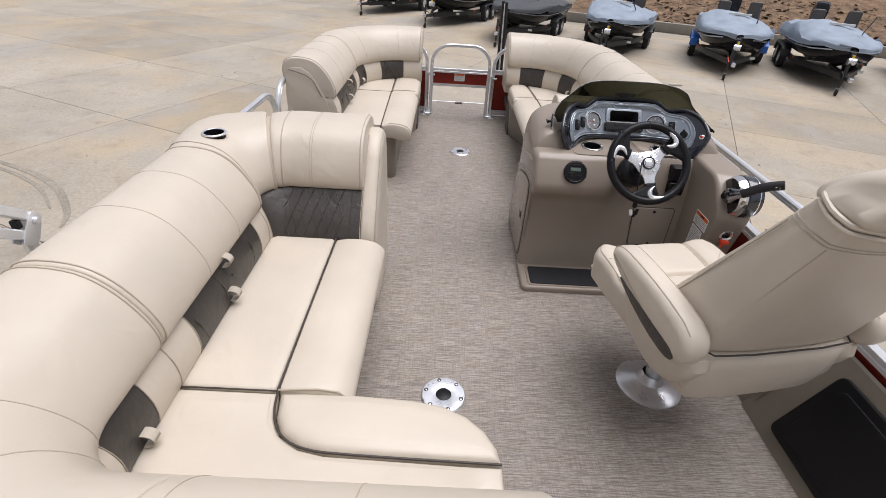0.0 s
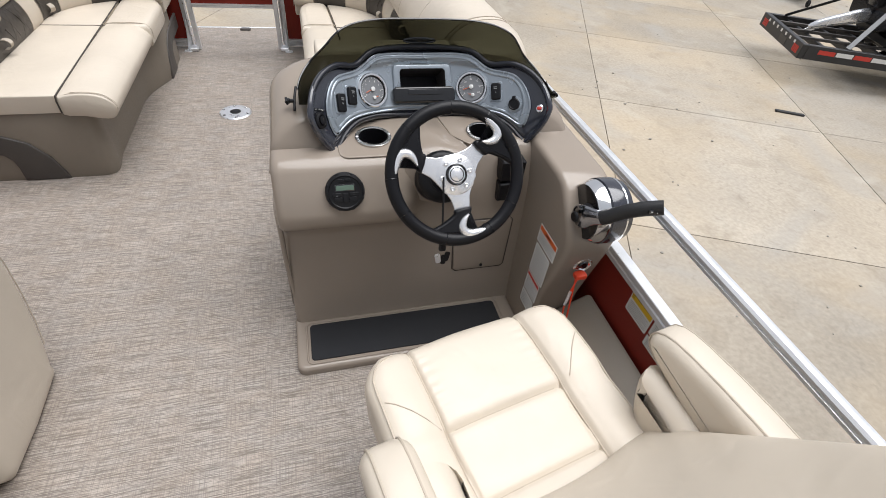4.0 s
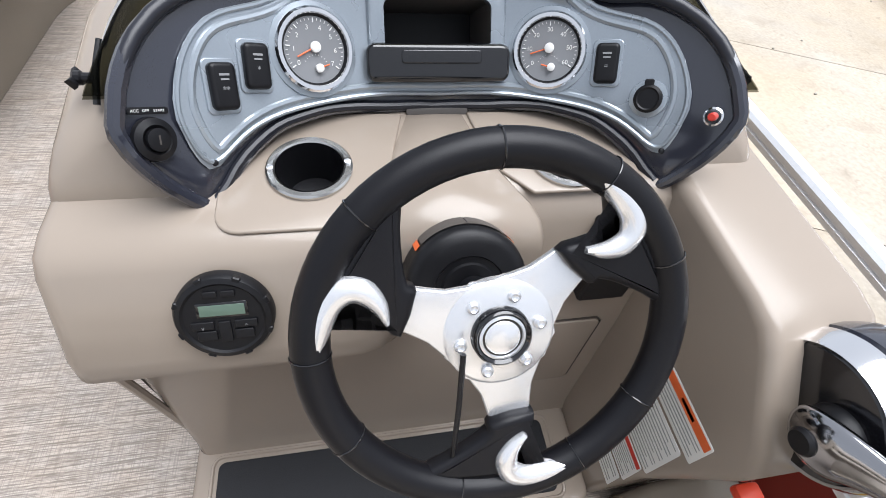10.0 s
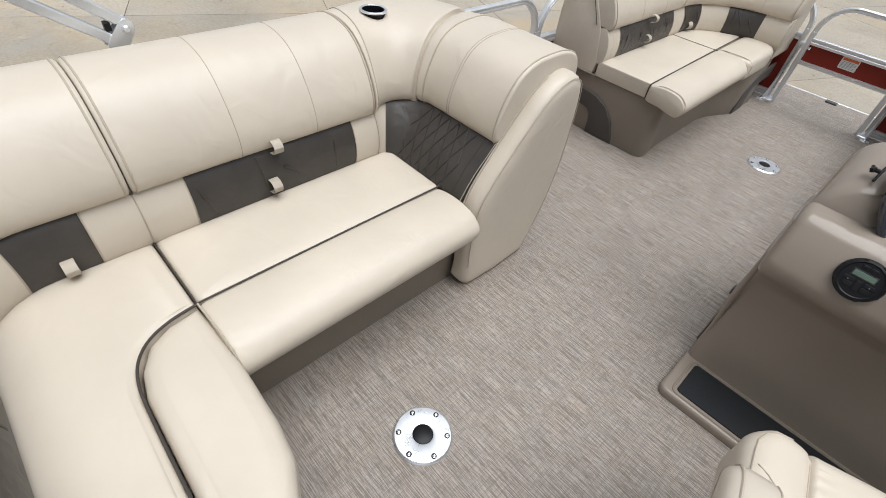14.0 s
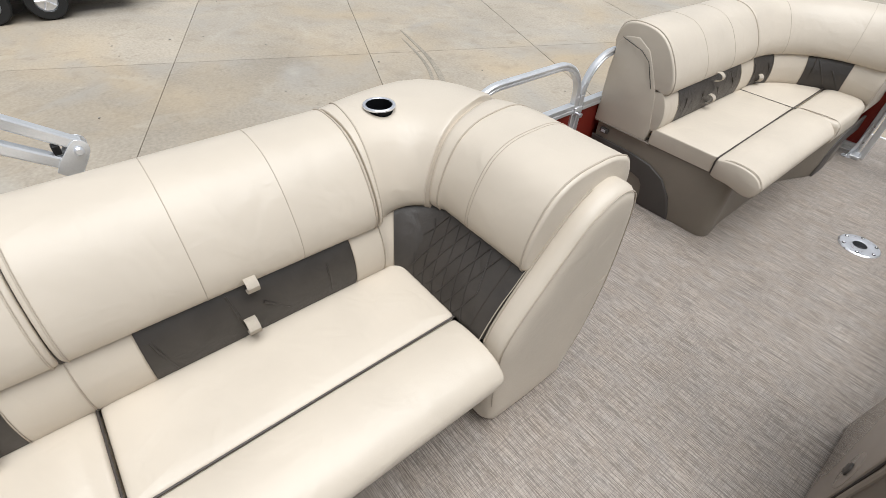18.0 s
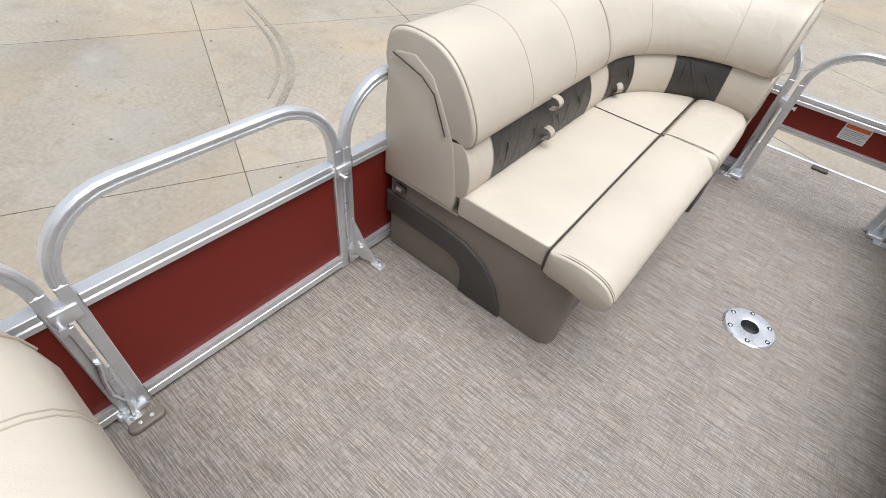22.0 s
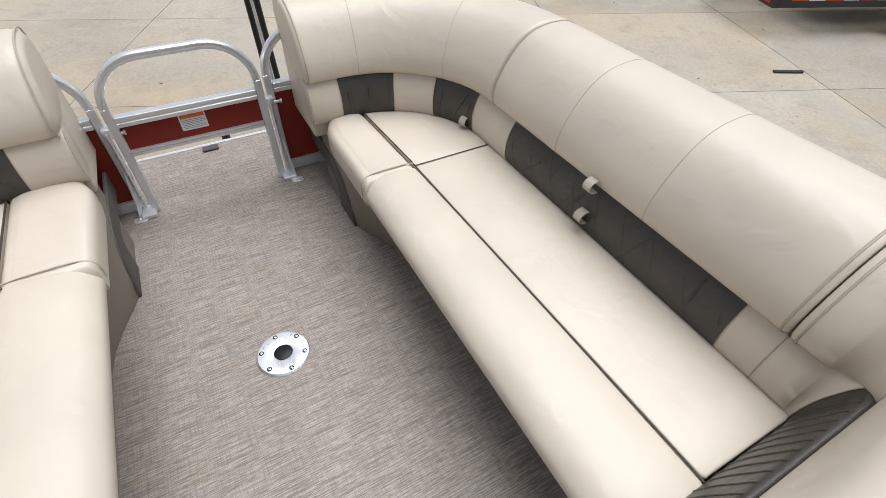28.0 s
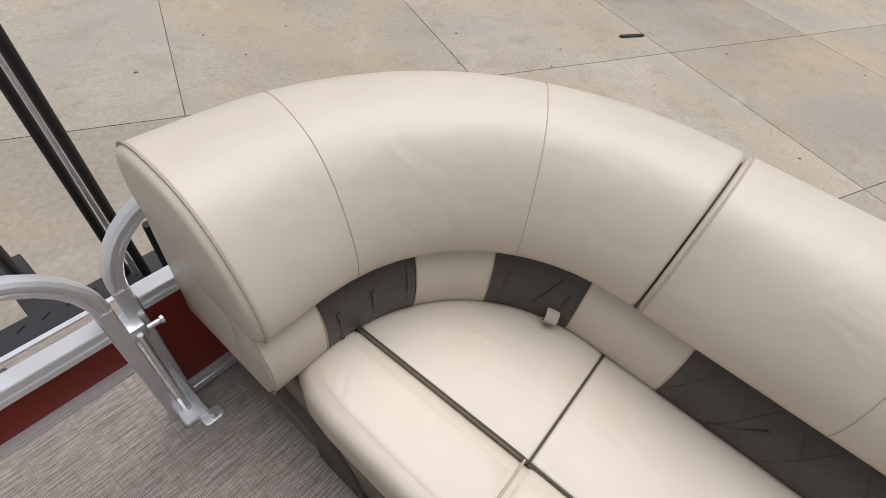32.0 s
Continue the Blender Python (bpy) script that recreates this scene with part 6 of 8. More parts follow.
def lever_arm():
    """A fat chrome comma from the pivot to the grip."""
    spine = [(0, 0.030, -0.010, 0.010), (0, 0.022, -0.007, 0.024), (0, 0.004, -0.001, 0.034), (0.002, -0.018, 0.012, 0.034), (0.006, -0.036, 0.026, 0.027), (0.010, -0.054, 0.038, 0.021), (0.016, -0.074, 0.050, 0.018)]
    rg = [[LP + Vector((x, y, z)) + r * (Vector((0.5 * math.cos(t), 0, 0)) + Vector((0, 0.5, 0.86)) * math.sin(t)) for t in [2 * math.pi * k / 20 for k in range(20)]] for x, y, z, r in spine]
    return skin([list(col) for col in zip(*[catmull([tuple(p) for p in c], 4, False) for c in zip(*rg)])])


lev = part("lever", lever_arm(), DARKCHROME, thr, "chrome lever arm", smooth=60)
part("pivot_cap", lathe([(0.002, -0.022), (0.013, -0.022), (0.016, -0.018), (0.016, 0.0)], 24, Matrix.Translation(LP) @ TX), BLACK, lev)
grip = part("grip", tube([LP + Vector((0.014, -0.070, 0.048)), LP + Vector((0.022, -0.080, 0.058)), (1.216, 3.236, 0.722), (1.236, 3.219, 0.744), (1.258, 3.203, 0.760), (1.279, 3.190, 0.771), (1.296, 3.178, 0.780)], 0.0175, 16, flat=1.15), FOAM, thr, "black rubber grip")
for dx in (0.0, 0.016):
    part("trim_button", box(1.258 + dx, 1.270 + dx, 3.176 - dx * 0.3, 3.184 - dx * 0.3, 0.762, 0.776, 0.002, 1), GLOSSBLACK, grip)
    part("trim_mark", box(1.261 + dx, 1.267 + dx, 3.1752 - dx * 0.3, 3.176 - dx * 0.3, 0.768, 0.772), WHITE, grip)
kill = thing("kill_switch", "chrome-ringed engine stop switch with an orange-red lanyard", "switch", (1.253, 3.32, 0.44))
part("ring", lathe([(0.018, 0), (0.034, 0), (0.033, 0.010), (0.026, 0.016), (0.018, 0.010)], 32, pose(1.255, 3.335, 0.442, 90, 0, 0)), CHROME, kill)
part("core", lathe([(0.002, 0), (0.020, 0), (0.018, 0.010), (0.012, 0.018), (0.002, 0.018)], 24, pose(1.255, 3.335, 0.442, 90, 0, 0)), GLOSSBLACK, kill)
part("clip", box(1.222, 1.262, 3.290, 3.318, 0.405, 0.425, 0.006, 2), CORAL, kill, "orange-red clip")
part("cord", tube([(1.235, 3.30, 0.412), (1.215, 3.285, 0.36), (1.205, 3.275, 0.30), (1.210, 3.27, 0.24), (1.200, 3.268, 0.19)], 0.003, 6), CORAL, kill)
part("cord", tube([(1.228, 3.30, 0.405), (1.218, 3.272, 0.33), (1.222, 3.262, 0.25), (1.208, 3.262, 0.20)], 0.003, 6), CORAL, kill)
part("coil", tube([(1.196 + 0.010 * math.cos(k * 0.9) - k * 0.0002, 3.268 + 0.010 * math.sin(k * 0.9), 0.20 - k * 0.00075) for k in range(90)], 0.0028, 5), CORAL, kill, "coiled orange-red cord")
part("swivel", tube([(1.215, 3.285, 0.365), (1.210, 3.280, 0.34), (1.206, 3.277, 0.31)], 0.005, 8), POLISHED, kill)


def cheek_label(name, label, y, z, w, h, rows, roll=0):
    label_plate(name, label, Matrix(((0, 0, -1, 1.1625), (-1, 0, 0, y), (0, 1, 0, z), (0, 0, 0, 1))) @ pose(0, 0, 0, 0, 0, roll), w, h, rows)


cheek_label("warning_label", "white warning label with an orange header on the console", 3.415, 0.465, 0.125, 0.070, [(0.68, 0.94, 0.03, 0.97, ORANGE), (0.76, 0.86, 0.36, 0.64, INK)] + small_print(0.08, 0.62, 5))
cheek_label("instruction_label", "white label with rows of small grey print", 3.420, 0.360, 0.105, 0.125, small_print(0.04, 0.96, 13))
cheek_label("warning_label", "white warning label with a red header strip", 3.424, 0.250, 0.095, 0.085, [(0.80, 0.95, 0.03, 0.97, REDPRINT)] + small_print(0.05, 0.76, 8))
cheek_label("instruction_label", "small white label with a grey line drawing", 3.428, 0.168, 0.090, 0.065, small_print(0.1, 0.9, 5))
FM = Matrix(((0, 0, -1, XS - 0.0045), (-1, 0, 0, 0), (0, 1, 0, 0), (0, 0, 0, 1)))
cap = label_plate("capacity_label", "white and yellow maximum capacities label on the red panel", Matrix.Translation((0, 3.157, 0.385)) @ FM, 0.112, 0.096,
                  [(0.56, 0.86, 0.03, 0.97, YELLOW)] + small_print(0.06, 0.50, 7))
lettering("heading", "MAXIMUM CAPACITIES", 0.0100, Matrix.Translation((0, 0.0415, 0.0014)), INK, cap)
lettering("heading", "10 PERSONS OR", 0.0108, Matrix.Translation((-0.006, 0.027, 0.0014)), INK, cap)
lettering("heading", "10", 0.016, Matrix.Translation((-0.046, 0.0165, 0.0014)), INK, cap)
label_plate("instruction_label", "white label with rows of fine print on the red panel", Matrix.Translation((0, 3.030, 0.385)) @ FM, 0.125, 0.055, small_print(0.08, 0.92, 6))
label_plate("instruction_label", "white label with rows of fine print on the red panel", Matrix.Translation((0, 3.035, 0.330)) @ FM, 0.115, 0.042, small_print(0.1, 0.9, 5))

# ---- side locker along the starboard fence ----
pod2 = thing("side_locker", "taupe moulded side locker along the fence with a black lid", "locker", (1.28, 2.6, 0))
across_xz = Matrix(((1, 0, 0, 0), (0, 0, 1, 0), (0, 1, 0, 0), (0, 0, 0, 1)))
part("moulding", pad([(1.185, 0.0), (1.215, 0.13), (1.235, 0.165), (1.36, 0.235), (1.371, 0.235), (1.371, 0.0)], 2.66, 3.372, 0.02, m=across_xz), TAUPE, pod2)
part("moulding", pad([(1.175, 0.0), (1.188, 0.03), (1.345, 0.355), (1.358, 0.395), (1.371, 0.40), (1.371, 0.0)], 1.30, 2.70, 0.02, m=across_xz), TAUPE, pod2)
lidm = Matrix.Translation((1.188, 0, 0.03)) @ Matrix.Rotation(-math.atan2(0.325, 0.157), 4, 'Y')
lid = part("lid", pad(rounded(0.020, 0.352, 1.45, 2.545, 0.03), 0.0, 0.016, 0.006, m=lidm), BLACK, pod2, "black lid")
part("lid_panel", pad(rounded(0.052, 0.318, 1.50, 2.50, 0.025), 0.014, 0.021, 0.004, m=lidm), BLACK, lid)

# ---- captain's chair ----
chm = Matrix.Translation((0.845, 2.765, 0)) @ pose(0, 0, 0, 0, 0, 11)
ch = thing("captains_chair", "beige vinyl swivel captain's chair with armrests and headrest", "chair", m=chm)
part("base_plate", lathe([(0.004, 0.0), (0.135, 0.0), (0.135, 0.004), (0.12, 0.012), (0.08, 0.020), (0.055, 0.032), (0.045, 0.06), (0.04, 0.07)], 48, pose(-0.030, 0.015, 0)), POLISHED, ch, "polished metal floor plate")
for k in range(6):
    a = radians(60 * k + 15)
    part("screw", lathe([(0.007, 0.004), (0.007, 0.010), (0.003, 0.012)], 10, pose(0.115 * math.cos(a) - 0.030, 0.115 * math.sin(a) + 0.015, 0)), BLACK, ch)
part("pedestal", lathe([(0.036, 0.06), (0.036, 0.30), (0.09, 0.31), (0.09, 0.32)], 28, pose(-0.025, 0.012, 0)), POLISHED, ch)


def solid(rings_xyz, material, name, label="", k=3, parent=None, smooth=60):
    """A padded solid through a few closed outlines, smoothed round each."""
    return part(name, skin([catmull(r, k) for r in rings_xyz]), material, parent or ch, label, smooth)


def rr(x0, x1, y0, y1, z, b=0.03):
    return [(x0 + b, y0, z), (x1 - b, y0, z), (x1, y0 + b, z), (x1, y1 - b, z), (x1 - b, y1, z), (x0 + b, y1, z), (x0, y1 - b, z), (x0, y0 + b, z)]


solid([rr(-0.10, 0.10, -0.14, 0.12, 0.30, 0.05), rr(-0.17, 0.17, -0.24, 0.22, 0.315, 0.06), rr(-0.225, 0.225, -0.31, 0.30, 0.355, 0.06), rr(-0.255, 0.25, -0.34, 0.332, 0.405, 0.07), rr(-0.262, 0.255, -0.345, 0.334, 0.425, 0.07)], VINYL, "seat_shell")
solid([rr(-0.245, 0.245, -0.35, 0.0, 0.38, 0.06), rr(-0.262, 0.262, -0.368, -0.04, 0.45, 0.06), rr(-0.268, 0.268, -0.374, -0.12, 0.53, 0.06), rr(-0.262, 0.262, -0.37, -0.16, 0.578, 0.06), rr(-0.25, 0.25, -0.36, -0.18, 0.586, 0.06)], VINYL, "rear_shell")
solid([rr(-0.245, 0.245, -0.23, 0.31, 0.41, 0.06), rr(-0.255, 0.255, -0.24, 0.315, 0.43, 0.07), rr(-0.25, 0.25, -0.24, 0.305, 0.455, 0.07), rr(-0.20, 0.20, -0.20, 0.25, 0.475, 0.06)], VINYL, "seat_cushion")
SEAT_W, SEAT_F, SEAT_B, SEAT_R, SEAT_C = 0.270, 0.330, -0.235, 0.042, 0.078      # half width, front, back, edge roll, corner


def seat_inner(sx, y):
    """The seam between the seat's insert and its side bolster."""
    return (0.158 if sx < 0 else 0.144) - 0.03 * max(0.0, 0.10 - y)


def seat_top(x, y):
    """Height of the chair's seat: a low insert with two cross seams between raised bolsters, rolled off at the rim."""
    sx = -1 if x < 0 else 1
    e = abs(x) - seat_inner(sx, y)
    rise = 0.5 + 0.5 * math.tanh((y - 0.112) / 0.02)
    z = 0.508 + 0.012 * rise + 0.006 * math.sin(math.pi * min(1, max(0, (y - 0.112) / 0.24)))
    z += 0.016 * (1 - math.exp(-(max(0, e) / 0.03) ** 2)) - 0.004 * (abs(x) / 0.15) ** 2 * (e < 0)
    z -= 0.011 * math.exp(-(e / 0.006) ** 2)
    if e < 0:
        z -= 0.010 * math.exp(-((y - 0.112) / 0.006) ** 2) + 0.010 * math.exp(-((y + 0.039) / 0.006) ** 2)
        z += 0.0016 * math.sin(y * 330 + 3 * math.sin(y * 40)) * math.exp(-((e + 0.018) / 0.014) ** 2) * (y > 0.13)
    z += 0.0016 * noise.noise(Vector((x * 14, y * 14, 1)))
    w = SEAT_W if y < SEAT_F - SEAT_C else SEAT_W - SEAT_C + math.sqrt(max(0.0, SEAT_C ** 2 - (y - SEAT_F + SEAT_C) ** 2))
    d = min(w - abs(x), SEAT_F - y, y - SEAT_B + 0.02)
    if d < SEAT_R:
        q = 1 - max(0.0, d) / SEAT_R
        z -= SEAT_R * (1 - math.sqrt(max(0.0, 1 - q * q)))
    return z


def seat_place(x, y, dz=0.0):
    bow = 0.020 * (1 - (x / SEAT_W) ** 2) * max(0.0, (y - 0.05) / 0.30)
    return (x - 0.014 * min(1.0, max(0.0, (-x - 0.16) / 0.10)), y + bow, seat_top(x, y) + dz)


def seat_upholstery():
    xs = sorted({round(s_ * v, 4) for s_ in (-1, 1) for v in [0, 0.03, 0.06, 0.09, 0.11, 0.122, 0.130, 0.136, 0.141, 0.144, 0.147, 0.151, 0.155, 0.158, 0.161, 0.166, 0.172, 0.185, 0.20, 0.215, 0.228, 0.238, 0.247, 0.254, 0.260, 0.265, 0.268, 0.270]})
    ys = [SEAT_B + 0.03 * k for k in range(6)] + [-0.051, -0.045, -0.039, -0.033, -0.027, 0.0, 0.03, 0.06, 0.09, 0.100, 0.106, 0.112, 0.118, 0.124] + [0.132 + (SEAT_F - 0.154) * k / 30 for k in range(31)] + [SEAT_F - d for d in (0.016, 0.011, 0.0065, 0.003, 0.001, 0.0)]
    b = bmesh.new()
    grid = []
    for y in ys:
        w = SEAT_W if y < SEAT_F - SEAT_C else SEAT_W - SEAT_C + math.sqrt(max(0.0, SEAT_C ** 2 - (y - SEAT_F + SEAT_C) ** 2))
        row = []
        for x in xs:
            xx = x if abs(x) < 0.175 else math.copysign(0.175 + (abs(x) - 0.175) * (w - 0.175) / (SEAT_W - 0.175), x)
            row.append(b.verts.new(seat_place(xx, y)))
        grid.append(row)
    for r0, r1 in zip(grid, grid[1:]):
        for i in range(len(xs) - 1):
            b.faces.new((r0[i], r0[i + 1], r1[i + 1], r1[i]))
    rim = [r[0] for r in grid] + grid[-1][1:-1] + [r[-1] for r in grid[::-1]]
    low = [b.verts.new((v.co.x * 0.985, v.co.y - 0.004 * (v.co.y > 0.2), 0.412)) for v in rim]
    for i in range(len(rim) - 1):
        b.faces.new((rim[i], rim[i + 1], low[i + 1], low[i]))
    b.normal_update()
    bmesh.ops.recalc_face_normals(b, faces=b.faces)
    return b


part("seat_upholstery", seat_upholstery(), VINYL, ch, smooth=70)
for y in (0.112, -0.039):
    part("seat_seam", tube([seat_place(x, y, 0.0006) for x in (-0.135, -0.07, 0.0, 0.07, 0.122)], 0.0014, 6), PIPING, ch)
part("shell_seam", tube([(-0.256, -0.20, 0.43), (-0.262, 0.10, 0.425), (-0.258, 0.24, 0.42), (-0.225, 0.318, 0.41), (-0.10, 0.342, 0.408), (0.10, 0.342, 0.408), (0.225, 0.318, 0.41), (0.255, 0.24, 0.42), (0.262, 0.10, 0.425), (0.256, -0.20, 0.43)], 0.003, 6), PIPING, ch)
for sx in (-1, 1):
    part("seat_seam", tube([seat_place(sx * seat_inner(sx, y), y, 0.0006) for y in [-0.20 + 0.03 * k for k in range(17)]] + [seat_place(sx * seat_inner(sx, 0.3), SEAT_F - d, 0.0006) for d in (0.022, 0.010, 0.003)], 0.0016, 6), PIPING, ch)
    part("seat_seam", tube([seat_place(sx * x, y, 0.0008) for x, y in ((0.165, 0.118), (0.185, 0.145), (0.205, 0.17), (0.228, 0.195), (0.245, 0.21))], 0.0014, 6), PIPING, ch)
    part("seat_welt", tube([seat_place(sx * 0.252, y, 0.001) for y in [-0.20 + 0.04 * k for k in range(12)]] + [seat_place(sx * x, y, 0.001) for x, y in ((0.250, 0.268), (0.240, 0.290), (0.222, 0.307), (0.195, 0.314))], 0.0022, 6), PIPING, ch)
    # arm: a padded slab with a rounded top, on a side panel that grows out of the shell
    armo = [(-0.392, 0.61), (-0.385, 0.665), (-0.33, 0.702), (-0.17, 0.722), (-0.02, 0.724), (0.045, 0.714), (0.070, 0.686), (0.056, 0.655), (0.0, 0.628), (-0.12, 0.588), (-0.25, 0.562), (-0.35, 0.560)]
    armo = [tuple(p) for p in catmull(armo, 2)]
    x0, x1 = (0.270, 0.364) if sx > 0 else (-0.364, -0.270)
    a = part("armrest", pad(armo, x0, x1, 0.032, r0=0.032, m=YZ), VINYL, ch, "padded beige armrest")
    inl = [(-0.028, 0.636), (-0.12, 0.630), (-0.25, 0.618), (-0.34, 0.610), (-0.360, 0.590), (-0.335, 0.573), (-0.25, 0.574), (-0.12, 0.600)]
    inl = [tuple(p) for p in catmull(inl, 2)]
    xo = 0.3600 if sx > 0 else -0.3660
    part("arm_inlay", pad(inl, xo, xo + 0.006, 0.0015, m=YZ), CHARCOAL, a, "charcoal arm inlay")
    sidep = [tuple(p) for p in catmull([(-0.365, 0.57), (-0.20, 0.60), (0.0, 0.635), (0.03, 0.62), (0.02, 0.56), (-0.02, 0.48), (-0.10, 0.42), (-0.20, 0.40), (-0.30, 0.42), (-0.36, 0.49)], 2)]
    q0, q1 = (0.23, 0.316) if sx > 0 else (-0.316, -0.20)
    part("arm_panel", pad(sidep, q0, q1, 0.045, r0=0.045, m=YZ), VINYL, ch, "beige side panel under the arm")
    for xx in (x0 + 0.020, x1 - 0.020):
        part("arm_welt", tube([(xx, y, z + 0.0005 - 0.004) for y, z in armo if z > 0.64 and y > -0.37], 0.0026, 6), PIPING, a)
def back_ring(t, grow=0.0):
    """The thick reclined backrest's outline at the height t: bolstered front, broad side gussets, bowed rear panel."""
    f = Vector((-0.045 - 0.335 * t, 0.51 + 0.575 * t))
    r = Vector((-0.338 - 0.170 * t, 0.575 + 0.487 * t))
    d, w = (r - f).length, 0.278 - 0.030 * t
    e = (r - f) / d
    row = [(w * 0.995, 0.046), (w * 0.965, 0.016), (w * 0.88, 0.0), (w * 0.66, 0.004), (w * 0.33, 0.018), (0, 0.022)]
    rear = [(w * 1.02, d * 0.5), (w * 0.995, d * 0.84), (w * 0.94, d - 0.006), (w * 0.70, d + 0.014), (w * 0.35, d + 0.024), (0, d + 0.026)]
    half = row[::-1] + rear
    out = []
    for x, q in catmull(half + [(-x, q) for x, q in half[::-1][1:-1]], 3):
        p = f + e * q
        n = Vector((x, (q - d / 2)))
        n = n.normalized() * grow if n.length else n
        p = p + e * n.y
        out.append(Vector((x + n.x, p.x, p.y)))
    return out


rings = [[v.lerp(Vector((0, sum(q.y for q in r) / len(r), v.z)), k) for v in r] for r, k in ((back_ring(0.0), 0.10), (back_ring(0.02), 0.03))]
bk = part("backrest", skin(rings + [back_ring(0.05 + 1.06 * i / 16) for i in range(17)]), VINYL, ch, smooth=60)
for sgn in (-1, 1):
    for fr, r_ in ((0.13, 0.0018), (0.93, 0.0020)):
        pts = []
        for i in range(18):
            t = 0.18 + 0.78 * i / 17
            f = Vector((-0.045 - 0.335 * t, 0.51 + 0.575 * t))
            r = Vector((-0.338 - 0.170 * t, 0.575 + 0.487 * t))
            p = f.lerp(r, fr)
            pts.append((sgn * (0.278 - 0.030 * t) * (0.992 if fr < 0.5 else 0.968), p.x, p.y))
        part("back_welt", tube(pts, r_, 6), PIPING, bk)
# dark tube puts the thin shadow at the backrest's lower seam into colour
part("back_seam", tube([(-0.262, -0.33, 0.595), (-0.235, -0.372, 0.597), (-0.12, -0.383, 0.598), (0.12, -0.383, 0.598), (0.235, -0.372, 0.597), (0.262, -0.33, 0.595)], 0.0030, 6), SEAMDARK, bk)
for t_ in (0.975, 0.993):
    part("back_seam", tube(back_ring(t_, 0.0006), 0.0017, 6, closed=True), PIPING, bk)
HEADSEC = [tuple(p) for p in catmull([(-0.412, 1.128), (-0.394, 1.136), (-0.390, 1.156), (-0.405, 1.182), (-0.435, 1.208), (-0.475, 1.230), (-0.520, 1.240), (-0.556, 1.232), (-0.574, 1.206), (-0.562, 1.160), (-0.540, 1.122), (-0.47, 1.112)], 4)]


def head_at(t, y, z, pleat=0.0):
    """A place on the headrest pillow; its lower edge is gathered into pleats."""
    f = math.sqrt(max(0.0, 1 - abs(t) ** 12))
    low = max(0.0, min(1.0, (1.215 - z) / 0.07)) * max(0.0, min(1.0, (y + 0.53) / 0.08))
    up = max(0.0, min(1.0, (z - 1.13) / 0.11))
    return Vector((0.248 * t * (1 - (0.15 if t < 0 else 0.34) * up), -0.485 + (y + 0.485) * (0.42 + 0.58 * f) + pleat * low, 1.165 + (z - 1.165) * (0.30 + 0.70 * f) - 0.010 * t * t))


rings = []
for i in range(145):
    t = -1 + 2 * i / 144
    pl = (0.0065 + 0.003 * math.sin(i * 0.23)) * math.sin(i * 1.05 + 1.1 * math.sin(i * 0.37)) * (1 - abs(t) ** 16)
    rings.append([head_at(t, y, z, pl) for y, z in HEADSEC])
hr = part("headrest", skin(rings), VINYL, ch, "gathered beige headrest pillow", smooth=80)
for g_, dz, r_ in ((0.006, 0.0, 0.0065), (0.009, -0.014, 0.0055)):
    loop = back_ring(1.10, g_)
    for k in range(4):
        loop = [(loop[i - 1] + 2 * loop[i] + loop[(i + 1) % len(loop)]) / 4 for i in range(len(loop))]
    part("head_welt", tube([v + Vector((0, 0, 0.004 + dz)) for v in loop], r_, 8, closed=True), VINYL, hr, "rolled beige welt")

# ---- table bases, debris ----
def table_base(x, y):
    root = thing("table_base", "polished round aluminium table base with six screws", "table base", m=pose(x, y, 0, 0, 0, random.Random(int(y * 10)).uniform(0, 60)), group="table bases")
    part("plate", lathe([(0.030, 0.0), (0.092, 0.0), (0.092, 0.003), (0.086, 0.008), (0.040, 0.011), (0.032, 0.009)], 48), POLISHED, root)
    part("plug", lathe([(0.001, 0.0), (0.031, 0.0), (0.031, 0.008), (0.028, 0.010), (0.001, 0.0095)], 32), BLACK, root, "black centre plug")
    for k in range(6):
        a = radians(60 * k)
        # black ring under the head draws the screw's dark outline
        part("washer", lathe([(0.0085, 0.005), (0.0085, 0.0102), (0.006, 0.0104)], 14, pose(0.074 * math.cos(a), 0.074 * math.sin(a), 0), True), BLACK, root, "black ring round the screw")
        part("screw", lathe([(0.0055, 0.006), (0.0055, 0.0115), (0.0035, 0.0125), (0.002, 0.0105)], 12, pose(0.074 * math.cos(a), 0.074 * math.sin(a), 0)), CHROME, root)


table_base(0.03, 5.305)
table_base(-0.072, 2.655)
twig = thing("twig", "thin dark twig lying on the deck floor", "twig", (0.98, 3.33, 0))
part("stem", tube([(0.985, 3.368, 0.004), (0.972, 3.350, 0.006), (0.968, 3.33, 0.004), (0.969, 3.305, 0.003)], 0.0013, 5), WOODM, twig)
part("stem", tube([(0.925, 3.306, 0.003), (0.969, 3.304, 0.003), (1.0, 3.303, 0.003)], 0.0013, 5), WOODM, twig)

# ---- folded bimini frame at the port rail ----
bim = thing("bimini_frame", "folded bimini top frame of bright aluminium tubes", "canopy frame", (-1.27, 2.5, 0.7))
